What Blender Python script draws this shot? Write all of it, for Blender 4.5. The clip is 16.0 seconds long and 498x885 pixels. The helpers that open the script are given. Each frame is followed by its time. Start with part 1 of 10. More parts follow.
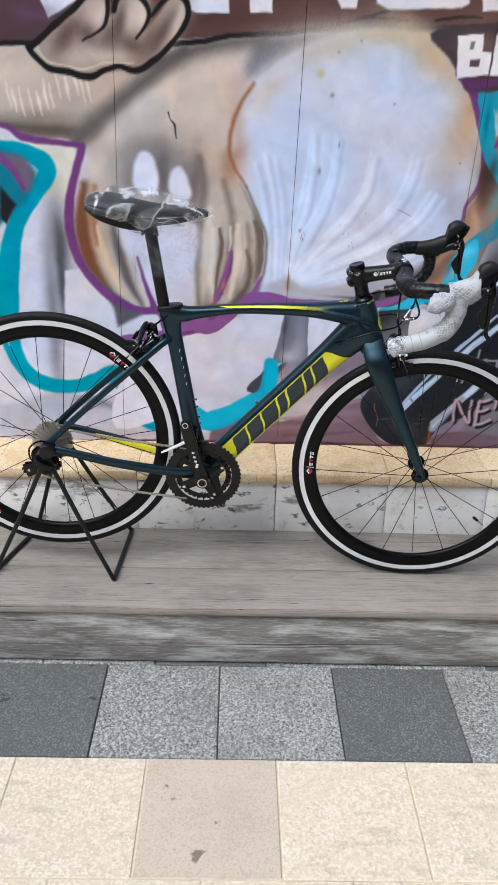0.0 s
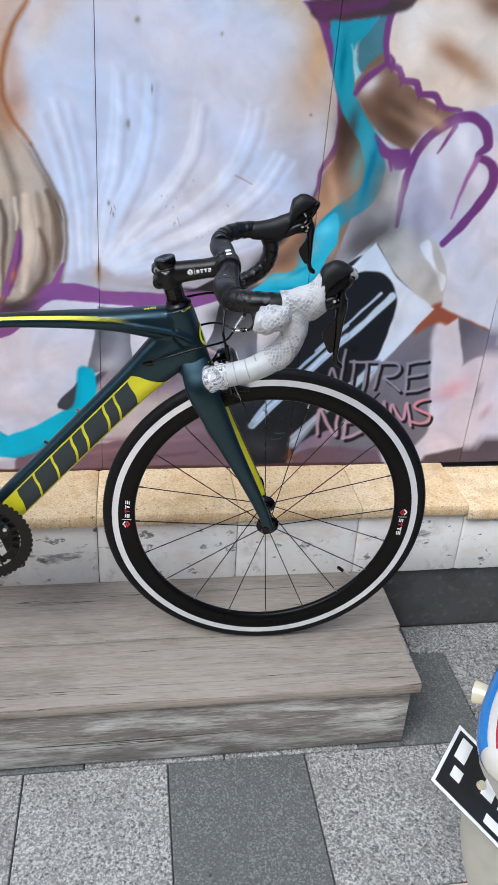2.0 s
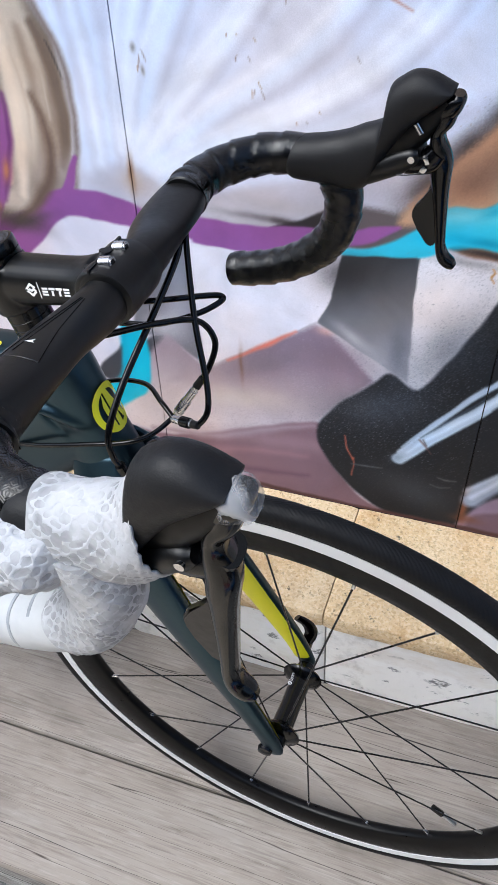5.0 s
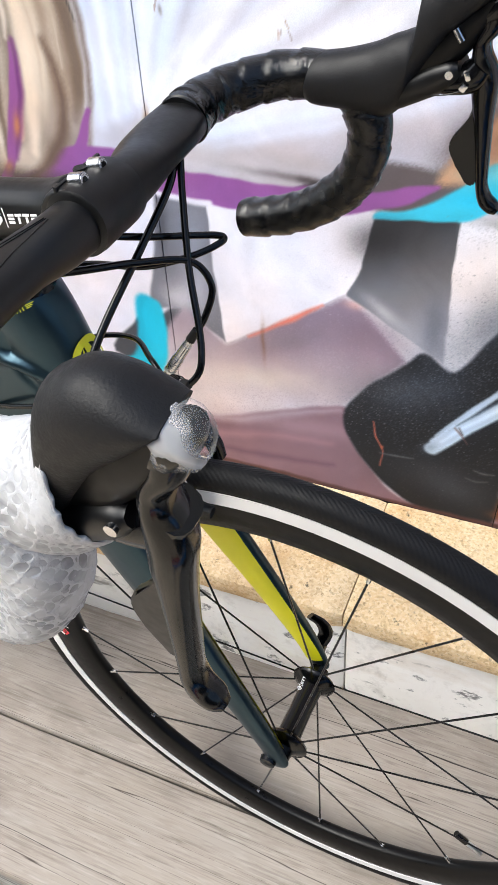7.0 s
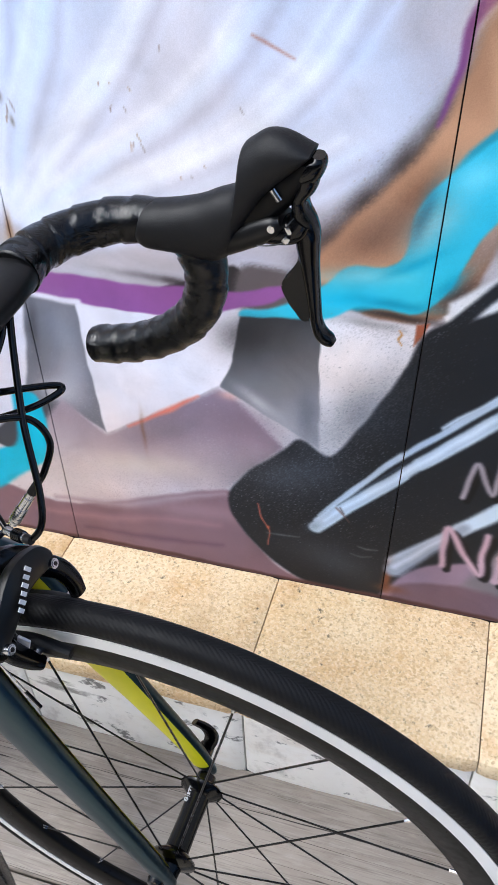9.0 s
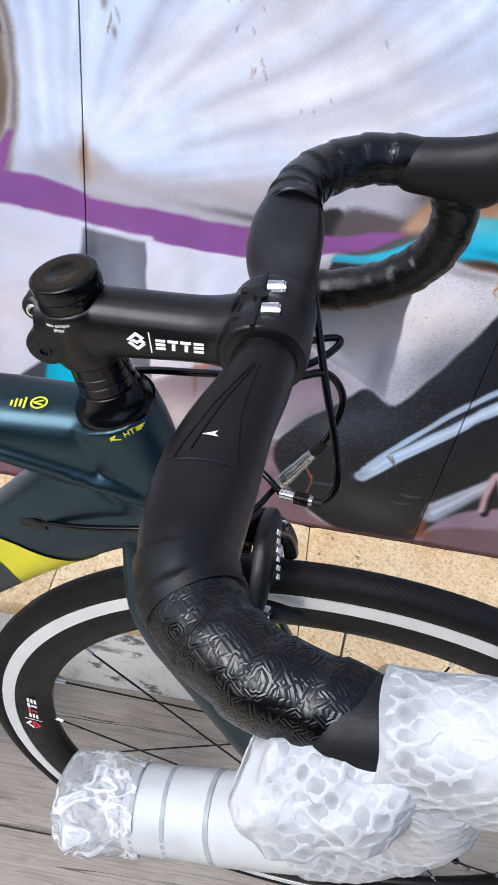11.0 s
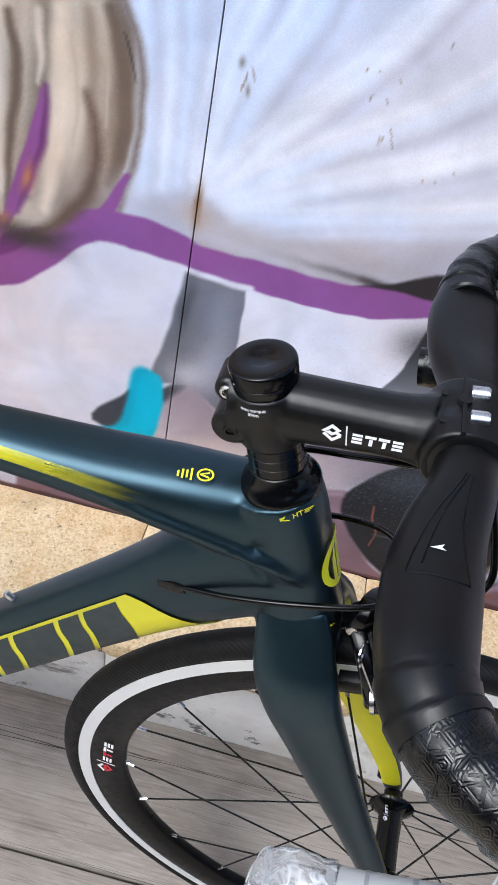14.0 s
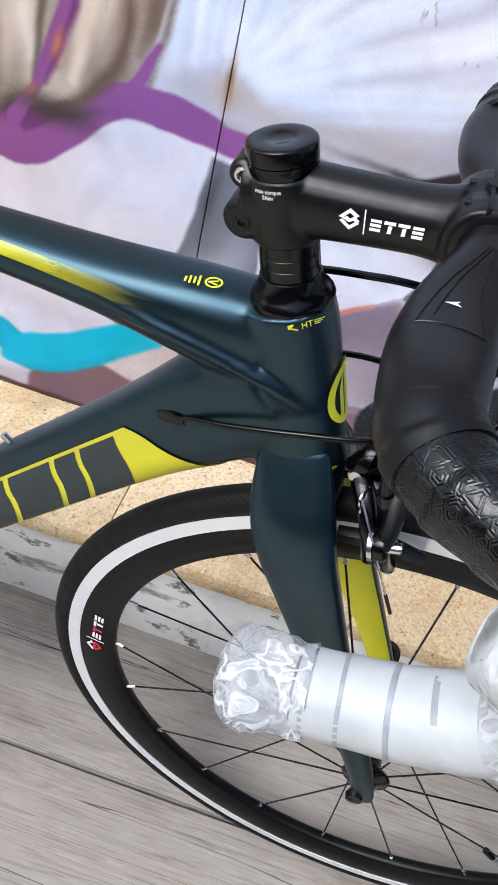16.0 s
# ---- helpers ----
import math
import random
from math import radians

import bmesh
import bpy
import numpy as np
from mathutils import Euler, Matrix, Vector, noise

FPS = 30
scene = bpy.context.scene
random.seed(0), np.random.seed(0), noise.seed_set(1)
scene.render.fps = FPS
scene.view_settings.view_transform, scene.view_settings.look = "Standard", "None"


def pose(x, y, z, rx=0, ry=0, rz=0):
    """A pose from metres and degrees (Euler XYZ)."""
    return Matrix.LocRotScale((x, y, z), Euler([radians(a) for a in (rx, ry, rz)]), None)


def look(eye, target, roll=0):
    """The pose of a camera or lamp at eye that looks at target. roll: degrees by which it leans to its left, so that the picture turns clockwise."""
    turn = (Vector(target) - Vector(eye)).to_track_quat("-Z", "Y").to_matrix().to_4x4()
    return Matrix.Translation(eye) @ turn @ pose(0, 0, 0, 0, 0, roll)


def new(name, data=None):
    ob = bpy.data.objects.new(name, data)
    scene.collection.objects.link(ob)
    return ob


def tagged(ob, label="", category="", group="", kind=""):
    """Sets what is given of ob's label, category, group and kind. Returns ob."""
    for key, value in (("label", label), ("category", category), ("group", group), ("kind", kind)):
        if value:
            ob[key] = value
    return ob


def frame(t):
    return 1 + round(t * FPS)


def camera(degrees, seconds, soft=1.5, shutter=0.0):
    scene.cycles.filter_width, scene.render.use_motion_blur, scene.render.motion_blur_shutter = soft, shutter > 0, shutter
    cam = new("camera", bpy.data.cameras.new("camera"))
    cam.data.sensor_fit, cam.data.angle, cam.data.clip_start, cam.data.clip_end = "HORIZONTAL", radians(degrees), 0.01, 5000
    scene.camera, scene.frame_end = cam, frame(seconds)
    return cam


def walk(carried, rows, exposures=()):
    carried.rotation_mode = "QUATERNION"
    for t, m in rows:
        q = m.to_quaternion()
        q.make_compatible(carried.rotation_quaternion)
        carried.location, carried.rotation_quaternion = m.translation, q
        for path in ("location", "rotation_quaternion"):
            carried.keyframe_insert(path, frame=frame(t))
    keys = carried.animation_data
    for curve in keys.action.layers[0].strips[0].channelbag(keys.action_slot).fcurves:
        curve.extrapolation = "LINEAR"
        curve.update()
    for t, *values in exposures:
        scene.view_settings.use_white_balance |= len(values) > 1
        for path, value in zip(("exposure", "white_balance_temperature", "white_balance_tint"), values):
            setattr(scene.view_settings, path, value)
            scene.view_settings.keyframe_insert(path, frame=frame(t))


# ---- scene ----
cam = camera(34.9, 16.0, soft=1.2)
PATH = [
    (0, (-0.281, 0.566, 1.444), (-0.239, 2.387, 0.618), 1.8),
    (0.5, (-0.262, 0.704, 1.436), (-0.11, 2.51, 0.589), 2.5),
    (1, (-0.26, 0.876, 1.455), (-0.002, 2.661, 0.591), 2.9),
    (1.5, (-0.222, 0.963, 1.439), (0.094, 2.723, 0.543), 3.1),
    (2, (-0.054, 1.079, 1.424), (0.229, 2.826, 0.491), 3.3),
    (2.5, (0.075, 1.273, 1.422), (0.291, 3.002, 0.439), 3.8),
    (3, (0.12, 1.536, 1.427), (0.282, 3.246, 0.401), 3.8),
    (3.5, (0.169, 1.707, 1.408), (0.228, 3.38, 0.313), 4.3),
    (4, (0.282, 1.848, 1.4), (-0.005, 3.445, 0.23), 2.3),
    (4.5, (0.328, 1.959, 1.349), (-0.184, 3.404, 0.064), -2.4),
    (5, (0.354, 2.003, 1.328), (-0.207, 3.378, -0.012), -3.9),
    (5.2, (0.358, 2.019, 1.315), (-0.216, 3.377, -0.036), -4.0),
    (7.5, (0.36, 2.081, 1.251), (-0.299, 3.43, -0.07), -4.6),
    (8, (0.383, 2.125, 1.308), (-0.233, 3.534, 0.028), -4.3),
    (8.5, (0.383, 2.136, 1.31), (-0.171, 3.584, 0.047), -3.8),
    (9, (0.391, 2.116, 1.307), (-0.085, 3.575, 0.025), -2.6),
    (9.5, (0.303, 2.083, 1.285), (-0.072, 3.532, -0.041), -0.6),
    (10, (0.207, 2.085, 1.283), (-0.048, 3.52, -0.087), 2.2),
    (10.2, (0.183, 2.083, 1.285), (-0.028, 3.513, -0.097), 3.1),
    (12.3, (0.081, 2.083, 1.303), (0.115, 3.548, -0.058), 11.4),
    (12.5, (0.078, 2.084, 1.314), (0.099, 3.558, -0.038), 11.3),
    (13, (0.062, 2.085, 1.315), (0.044, 3.571, -0.023), 11.0),
    (13.5, (0.034, 2.09, 1.312), (-0.025, 3.576, -0.025), 11.1),
    (14, (0.02, 2.089, 1.307), (-0.067, 3.566, -0.039), 11.7),
    (14.5, (0.017, 2.08, 1.3), (-0.085, 3.542, -0.062), 12.6),
    (15, (0.014, 2.07, 1.278), (-0.097, 3.515, -0.1), 13.5),
    (15.5, (0.03, 2.066, 1.254), (-0.079, 3.5, -0.136), 14.5),
    (16, (0.052, 2.044, 1.227), (-0.065, 3.479, -0.16), 15.1),
]
walk(cam, [(t, look(eye, target, roll)) for t, eye, target, roll in PATH], [(0, 0.66, 5800, 5), (2.5, 0.74, 5800, 5), (4.5, 0.9, 5800, 5), (5.2, 0.98, 5800, 6), (7.3, 1.31, 6300, 5), (7.6, 1.29, 6250, 5), (8.4, 1.02, 5860, 6), (9.3, 1.06, 5800, 6), (10, 1.02, 5800, 6), (12.5, 0.93, 5800, 6), (14, 0.9, 5800, 6), (15, 0.96, 5800, 6), (16, 0.99, 5800, 6)])

# ---- world, sun and exposure ----
world = bpy.data.worlds.new("sky")
scene.world = world
world.use_nodes = True
wn = world.node_tree.nodes
sky = wn.new("ShaderNodeTexSky")
sky.sky_type = "NISHITA"
sky.sun_disc = False
sky.sun_elevation, sky.sun_rotation = radians(52), radians(229)
sky.dust_density, sky.ozone_density = 4.0, 1.0
wn["Background"].inputs["Strength"].default_value = 0.13
world.node_tree.links.new(sky.outputs["Color"], wn["Background"].inputs["Color"])
sun = new("sun", bpy.data.lights.new("sun", "SUN"))
sun.data.energy, sun.data.angle, sun.data.color = 1.2, radians(35), (1.0, 0.985, 0.97)
sun.matrix_world = look((-2.0, -1.7, 3.9), (0, 0.6, 0))

# ---- building blocks ----
def srgb(r, g, b):
    return tuple(((c / 255) / 12.92 if c <= 10 else (((c / 255) + 0.055) / 1.055) ** 2.4) for c in (r, g, b))


def paint(name, rgb, rough=0.5, metal=0.0, vary=0.15, scale=60.0, bump=0.0, bump_scale=200.0, coat=0.0, stretch=(1, 1, 1), spec=0.5, rough_vary=0.1, piece=0.0):
    """A surface: base colour with grain at two scales, relief, roughness wear; piece: how much whole pieces differ."""
    m = bpy.data.materials.new(name)
    m.use_nodes = True
    t, link = m.node_tree, m.node_tree.links.new
    b = t.nodes["Principled BSDF"]
    b.inputs["Metallic"].default_value, b.inputs["Coat Weight"].default_value = metal, coat
    b.inputs["Specular IOR Level"].default_value = spec
    b.inputs["Coat Roughness"].default_value = 0.12
    co = t.nodes.new("ShaderNodeTexCoord")
    mp = t.nodes.new("ShaderNodeMapping")
    mp.inputs["Scale"].default_value = stretch
    link(co.outputs["Object"], mp.inputs["Vector"])
    n1, n2 = t.nodes.new("ShaderNodeTexNoise"), t.nodes.new("ShaderNodeTexNoise")
    for n, s, d in ((n1, scale, 6), (n2, scale * 0.13, 4)):
        n.inputs["Scale"].default_value, n.inputs["Detail"].default_value = s, d
        link(mp.outputs["Vector"], n.inputs["Vector"])
    add = t.nodes.new("ShaderNodeMath")
    add.operation = "ADD"
    link(n1.outputs["Fac"], add.inputs[0])
    link(n2.outputs["Fac"], add.inputs[1])
    value = add.outputs[0]
    if piece:
        info, mul, more = t.nodes.new("ShaderNodeObjectInfo"), t.nodes.new("ShaderNodeMath"), t.nodes.new("ShaderNodeMath")
        mul.operation, more.operation = "MULTIPLY_ADD", "ADD"
        mul.inputs[1].default_value, mul.inputs[2].default_value = piece, -piece / 2
        link(info.outputs["Random"], mul.inputs[0])
        link(mul.outputs[0], more.inputs[0])
        link(value, more.inputs[1])
        value = more.outputs[0]
    span = t.nodes.new("ShaderNodeMapRange")
    span.inputs["From Min"].default_value, span.inputs["From Max"].default_value = 0.7, 1.3
    span.inputs["To Min"].default_value, span.inputs["To Max"].default_value = 1 - vary, 1 + vary
    span.clamp = False
    link(value, span.inputs["Value"])
    mix = t.nodes.new("ShaderNodeVectorMath")
    mix.operation = "SCALE"
    mix.inputs[0].default_value = rgb
    link(span.outputs["Result"], mix.inputs["Scale"])
    colour = mix.outputs["Vector"]
    link(colour, b.inputs["Base Color"])
    rr = t.nodes.new("ShaderNodeMapRange")
    rr.inputs["From Min"].default_value, rr.inputs["From Max"].default_value = 0.7, 1.3
    rr.inputs["To Min"].default_value, rr.inputs["To Max"].default_value = max(0.02, rough - rough_vary), min(1, rough + rough_vary)
    link(add.outputs[0], rr.inputs["Value"])
    link(rr.outputs["Result"], b.inputs["Roughness"])
    if bump:
        n4, bp = t.nodes.new("ShaderNodeTexNoise"), t.nodes.new("ShaderNodeBump")
        n4.inputs["Scale"].default_value, n4.inputs["Detail"].default_value = bump_scale, 5
        link(mp.outputs["Vector"], n4.inputs["Vector"])
        bp.inputs["Strength"].default_value, bp.inputs["Distance"].default_value = bump, 0.002
        link(n4.outputs["Fac"], bp.inputs["Height"])
        link(bp.outputs["Normal"], b.inputs["Normal"])
    return m


def link_mesh(name, bm, material, smooth=True):
    me = bpy.data.meshes.new(name)
    bmesh.ops.recalc_face_normals(bm, faces=bm.faces)
    bm.to_mesh(me)
    bm.free()
    if smooth:
        me.shade_smooth()
        me.set_sharp_from_angle(angle=radians(40))
    me.materials.append(material)
    return new(name, me)


def part(name, bm, material, parent, label="", smooth=True):
    """One mesh object under a thing or under a part."""
    ob = link_mesh(name, bm, material, smooth)
    if parent is not None:
        ob.parent = parent
        ob.matrix_parent_inverse = parent.matrix_world.inverted()
    return tagged(ob, label)


def thing(name, at, label, category, group="", kind=""):
    ob = new(name)
    ob.location = at
    ob.empty_display_size = 0.05
    bpy.context.view_layer.update()
    return tagged(ob, label, category, group, kind)


def curve(pts, n=6, closed=False):
    """A smooth line through the points (Catmull-Rom), n steps between two of them. Points of any length."""
    p = np.array(pts, float)
    if len(p) < 3 and not closed:
        return [tuple(p[0] + (p[1] - p[0]) * i / n) for i in range(n + 1)]
    ext = np.vstack([p[-1], p, p[0], p[1]]) if closed else np.vstack([2 * p[0] - p[1], p, 2 * p[-1] - p[-2]])
    out = []
    for i in range(1, len(ext) - 2):
        a, b, c, d = ext[i - 1:i + 3]
        for k in range(n):
            t = k / n
            out.append(0.5 * (2 * b + (c - a) * t + (2 * a - 5 * b + 4 * c - d) * t * t + (3 * b - a - 3 * c + d) * t ** 3))
    if not closed:
        out.append(p[-1])
    return [tuple(v) for v in out]


def box(c, s, bevel=0.0, m=None, segments=2):
    bm = bmesh.new()
    bmesh.ops.create_cube(bm, size=1)
    bmesh.ops.scale(bm, vec=s, verts=bm.verts)
    if bevel:
        bmesh.ops.bevel(bm, geom=bm.edges[:], offset=bevel, segments=segments, affect="EDGES", profile=0.6)
    if m is not None:
        bmesh.ops.transform(bm, matrix=m, verts=bm.verts)
    bmesh.ops.translate(bm, vec=c, verts=bm.verts)
    return bm


def merged(*bms):
    out = bmesh.new()
    for b in bms:
        me = bpy.data.meshes.new("tmp")
        b.to_mesh(me)
        b.free()
        out.from_mesh(me)
        bpy.data.meshes.remove(me)
    return out


def rings(loops, closed=False, caps=True):
    """A skin over loops of points with equal counts."""
    bm = bmesh.new()
    vs = [[bm.verts.new(p) for p in loop] for loop in loops]
    n = len(vs[0])
    for i in range(len(vs) if closed else len(vs) - 1):
        a, b = vs[i], vs[(i + 1) % len(vs)]
        for j in range(n):
            bm.faces.new((a[j], a[(j + 1) % n], b[(j + 1) % n], b[j]))
    if caps and not closed:
        bm.faces.new(vs[0][::-1])
        bm.faces.new(vs[-1])
    return bm


def lathe(profile, at, axis="y", n=32, closed=False):
    """Turns (radius, height) points about an axis through at."""
    loops = []
    for r, h in profile:
        ring = []
        for k in range(n):
            a = 2 * math.pi * k / n
            u, v = r * math.cos(a), r * math.sin(a)
            p = {"y": (u, h, v), "z": (u, v, h), "x": (h, u, v)}[axis]
            ring.append((at[0] + p[0], at[1] + p[1], at[2] + p[2]))
        loops.append(ring)
    return rings(loops, closed=closed, caps=not closed)


def rod(a, b, r, n=8, r2=None):
    """A straight round bar from a to b."""
    a, b = Vector(a), Vector(b)
    q = (b - a).to_track_quat("Z", "Y").to_matrix()
    loops = []
    for p, rr in ((a, r), (b, r if r2 is None else r2)):
        loops.append([p + q @ Vector((rr * math.cos(2 * math.pi * k / n), rr * math.sin(2 * math.pi * k / n), 0)) for k in range(n)])
    return rings(loops)


class Tube:
    """A bent tube. stations: (x, y, z, half width along side, half height across); power 2 is an ellipse, more is squarer."""

    def __init__(self, stations, side=(0, 1, 0), steps=8, power=2.0, n=20):
        self.st = np.array(curve(stations, steps))
        self.side, self.power, self.n = np.array(side, float), power, n
        d = np.gradient(self.st[:, :3], axis=0)
        self.tan = d / np.linalg.norm(d, axis=1)[:, None]

    def basis(self, u):
        x = min(max(u, 0), 1) * (len(self.st) - 1)
        i = min(int(x), len(self.st) - 2)
        w = x - i
        s = self.st[i] * (1 - w) + self.st[i + 1] * w
        t = self.tan[i] * (1 - w) + self.tan[i + 1] * w
        t /= np.linalg.norm(t)
        e1 = self.side - t * (self.side @ t)
        e1 /= np.linalg.norm(e1)
        return s, e1, np.cross(t, e1)

    def point(self, u, a, off=0.0):
        """At u along the tube and a degrees round it; 0 is the side's way. off: proud of the skin."""
        s, e1, e2 = self.basis(u)
        c, d = math.cos(radians(a)), math.sin(radians(a))
        k = 2 / self.power
        v1 = math.copysign(abs(c) ** k, c) * s[3]
        v2 = math.copysign(abs(d) ** k, d) * s[4]
        p = s[:3] + e1 * v1 + e2 * v2
        if off:
            nn = e1 * (c / s[3]) + e2 * (d / s[4])
            p = p + nn / np.linalg.norm(nn) * off
        return tuple(p)

    def skin(self, a=0.0, b=1.0, off=0.0, steps=None):
        m = steps or max(2, int((len(self.st) - 1) * (b - a)) + 1)
        return rings([[self.point(a + (b - a) * i / m, 360 * k / self.n, off) for k in range(self.n)] for i in range(m + 1)])

    def patch(self, corners, off=0.0006, m=10, k=8):
        """A decal on the skin, its four corners as (u, degrees), in turn."""
        (u0, a0), (u1, a1), (u2, a2), (u3, a3) = corners
        bm = bmesh.new()
        grid = []
        for i in range(m + 1):
            s = i / m
            row = []
            for j in range(k + 1):
                r = j / k
                u = (u0 * (1 - s) + u1 * s) * (1 - r) + (u3 * (1 - s) + u2 * s) * r
                a = (a0 * (1 - s) + a1 * s) * (1 - r) + (a3 * (1 - s) + a2 * s) * r
                row.append(bm.verts.new(self.point(u, a, off)))
            grid.append(row)
        for i in range(m):
            for j in range(k):
                bm.faces.new((grid[i][j], grid[i + 1][j], grid[i + 1][j + 1], grid[i][j + 1]))
        return bm


def cord(pts, r, n=8, steps=8):
    """A round cable through points."""
    c = [Vector(p) for p in curve(pts, steps)]
    loops, e = [], None
    for i, p in enumerate(c):
        t = (c[min(i + 1, len(c) - 1)] - c[max(i - 1, 0)]).normalized()
        e = (e - t * e.dot(t)).normalized() if e is not None else t.orthogonal().normalized()
        f = t.cross(e)
        loops.append([p + e * (r * math.cos(2 * math.pi * k / n)) + f * (r * math.sin(2 * math.pi * k / n)) for k in range(n)])
    return rings(loops)


# ---- the sprayed mural ----
# The paint is worked out for points of the wall: soft-edged fills, strokes and puffs, laid over one another.
class Spray:
    def __init__(self, xz):
        self.p = np.asarray(xz, float)
        self.c = np.full((len(self.p), 3), 200.0)
        x, z = self.p[:, 0], self.p[:, 1]
        # a little waver, so that no edge is ruled
        self.q = self.p + 0.0005 * np.stack([np.sin(61 * z + 17 * x) + np.sin(143 * z + 2), np.sin(57 * x + 23 * z) + np.sin(151 * x + 1)], 1)
        # grain of the spray: fine droplets where a colour thins out
        i = np.round(self.p * 700).astype(np.int64)
        self.grain = ((np.sin(i[:, 0] * 12.9898 + i[:, 1] * 78.233) * 43758.5453) % 1.0) - 0.5
        self.x0, self.x1, self.z0, self.z1 = x.min(), x.max(), z.min(), z.max()

    def near(self, pts, margin):
        lo, hi = np.min(pts, 0) - margin, np.max(pts, 0) + margin
        if hi[0] < self.x0 or lo[0] > self.x1 or hi[1] < self.z0 or lo[1] > self.z1:
            return np.zeros(0, int)
        q = self.q
        return np.nonzero((q[:, 0] > lo[0]) & (q[:, 0] < hi[0]) & (q[:, 1] > lo[1]) & (q[:, 1] < hi[1]))[0]

    def lay(self, idx, a, rgb, grain=0.0):
        if grain:
            a = np.clip(a + self.grain[idx] * grain * 4 * a * (1 - a), 0, 1)
        self.c[idx] += (np.asarray(rgb, float) - self.c[idx]) * a[:, None]

    @staticmethod
    def ranges(q, pts, closed):
        """Distance to a line of points, the place along it, and for a closed one whether inside."""
        a = np.array(pts, float)
        b = np.roll(a, -1, 0) if closed else a[1:]
        best, where, inside = np.full(len(q), 9.0), np.zeros(len(q)), np.zeros(len(q), bool)
        for i in range(len(b)):
            d = b[i] - a[i]
            w = q - a[i]
            t = np.clip((w @ d) / max(d @ d, 1e-12), 0, 1)
            r = np.hypot(*(w - t[:, None] * d).T)
            hit = r < best
            best[hit], where[hit] = r[hit], (i + t)[hit]
            if closed and d[1]:
                cross = (a[i][1] > q[:, 1]) != (b[i][1] > q[:, 1])
                inside ^= cross & (w[:, 0] < d[0] * w[:, 1] / d[1])
        return best, where, inside

    def fill(self, pts, rgb, soft, smooth=True, to=None, along=None):
        line = curve(pts, 5, True) if smooth else pts
        idx = self.near(line, soft)
        if len(idx):
            q = self.q[idx]
            r, _, inside = self.ranges(q, line, True)
            a = np.clip(0.5 + np.where(inside, r, -r) / (2 * soft), 0, 1)
            a = a * a * (3 - 2 * a)
            col = np.asarray(rgb, float)
            if to:
                s, e = np.array(along[0]), np.array(along[1])
                w = np.clip(((q - s) @ (e - s)) / ((e - s) @ (e - s)), 0, 1)[:, None]
                col = col * (1 - w) + np.asarray(to, float) * w
            self.lay(idx, a, col, 0.3 if soft > 0.005 else 0.12)

    def stroke(self, pts, width, rgb, soft):
        line = curve(pts, 5)
        idx = self.near(line, np.max(width) + soft)
        if len(idx):
            r, where, _ = self.ranges(self.q[idx], line, False)
            ww = np.interp(where / 5, range(len(pts)), width) if isinstance(width, list) else width
            a = np.clip(0.5 + (ww / 2 - r) / (2 * soft), 0, 1)
            self.lay(idx, a * a * (3 - 2 * a), rgb, 0.15)

    def puff(self, at, radii, rgb, strength, degrees):
        idx = self.near([at], 2.4 * max(radii))
        if len(idx):
            d = self.q[idx] - np.array(at)
            c, s = math.cos(radians(degrees)), math.sin(radians(degrees))
            u, v = (d[:, 0] * c + d[:, 1] * s) / radii[0], (d[:, 1] * c - d[:, 0] * s) / radii[1]
            k = u * u + v * v
            self.lay(idx, strength * np.exp(-k * 0.9) * (k < 5.5), rgb, 0.09)

    def dust(self, at, radii, rgb, amount, degrees):
        """Droplets that fell beside the stroke: single grains, thinning outwards."""
        idx = self.near([at], 2.2 * max(radii))
        if len(idx):
            d = self.q[idx] - np.array(at)
            c, s = math.cos(radians(degrees)), math.sin(radians(degrees))
            u, v = (d[:, 0] * c + d[:, 1] * s) / radii[0], (d[:, 1] * c - d[:, 0] * s) / radii[1]
            fall = 1.5 * amount * np.exp(-(u * u + v * v))
            g = (np.sin(self.p[idx, 0] * 41231.7 + self.p[idx, 1] * 93187.3) * 31415.93) % 1.0
            self.lay(idx, np.where(g < fall, 0.10 + 0.12 * self.grain[idx], 0.0), rgb)


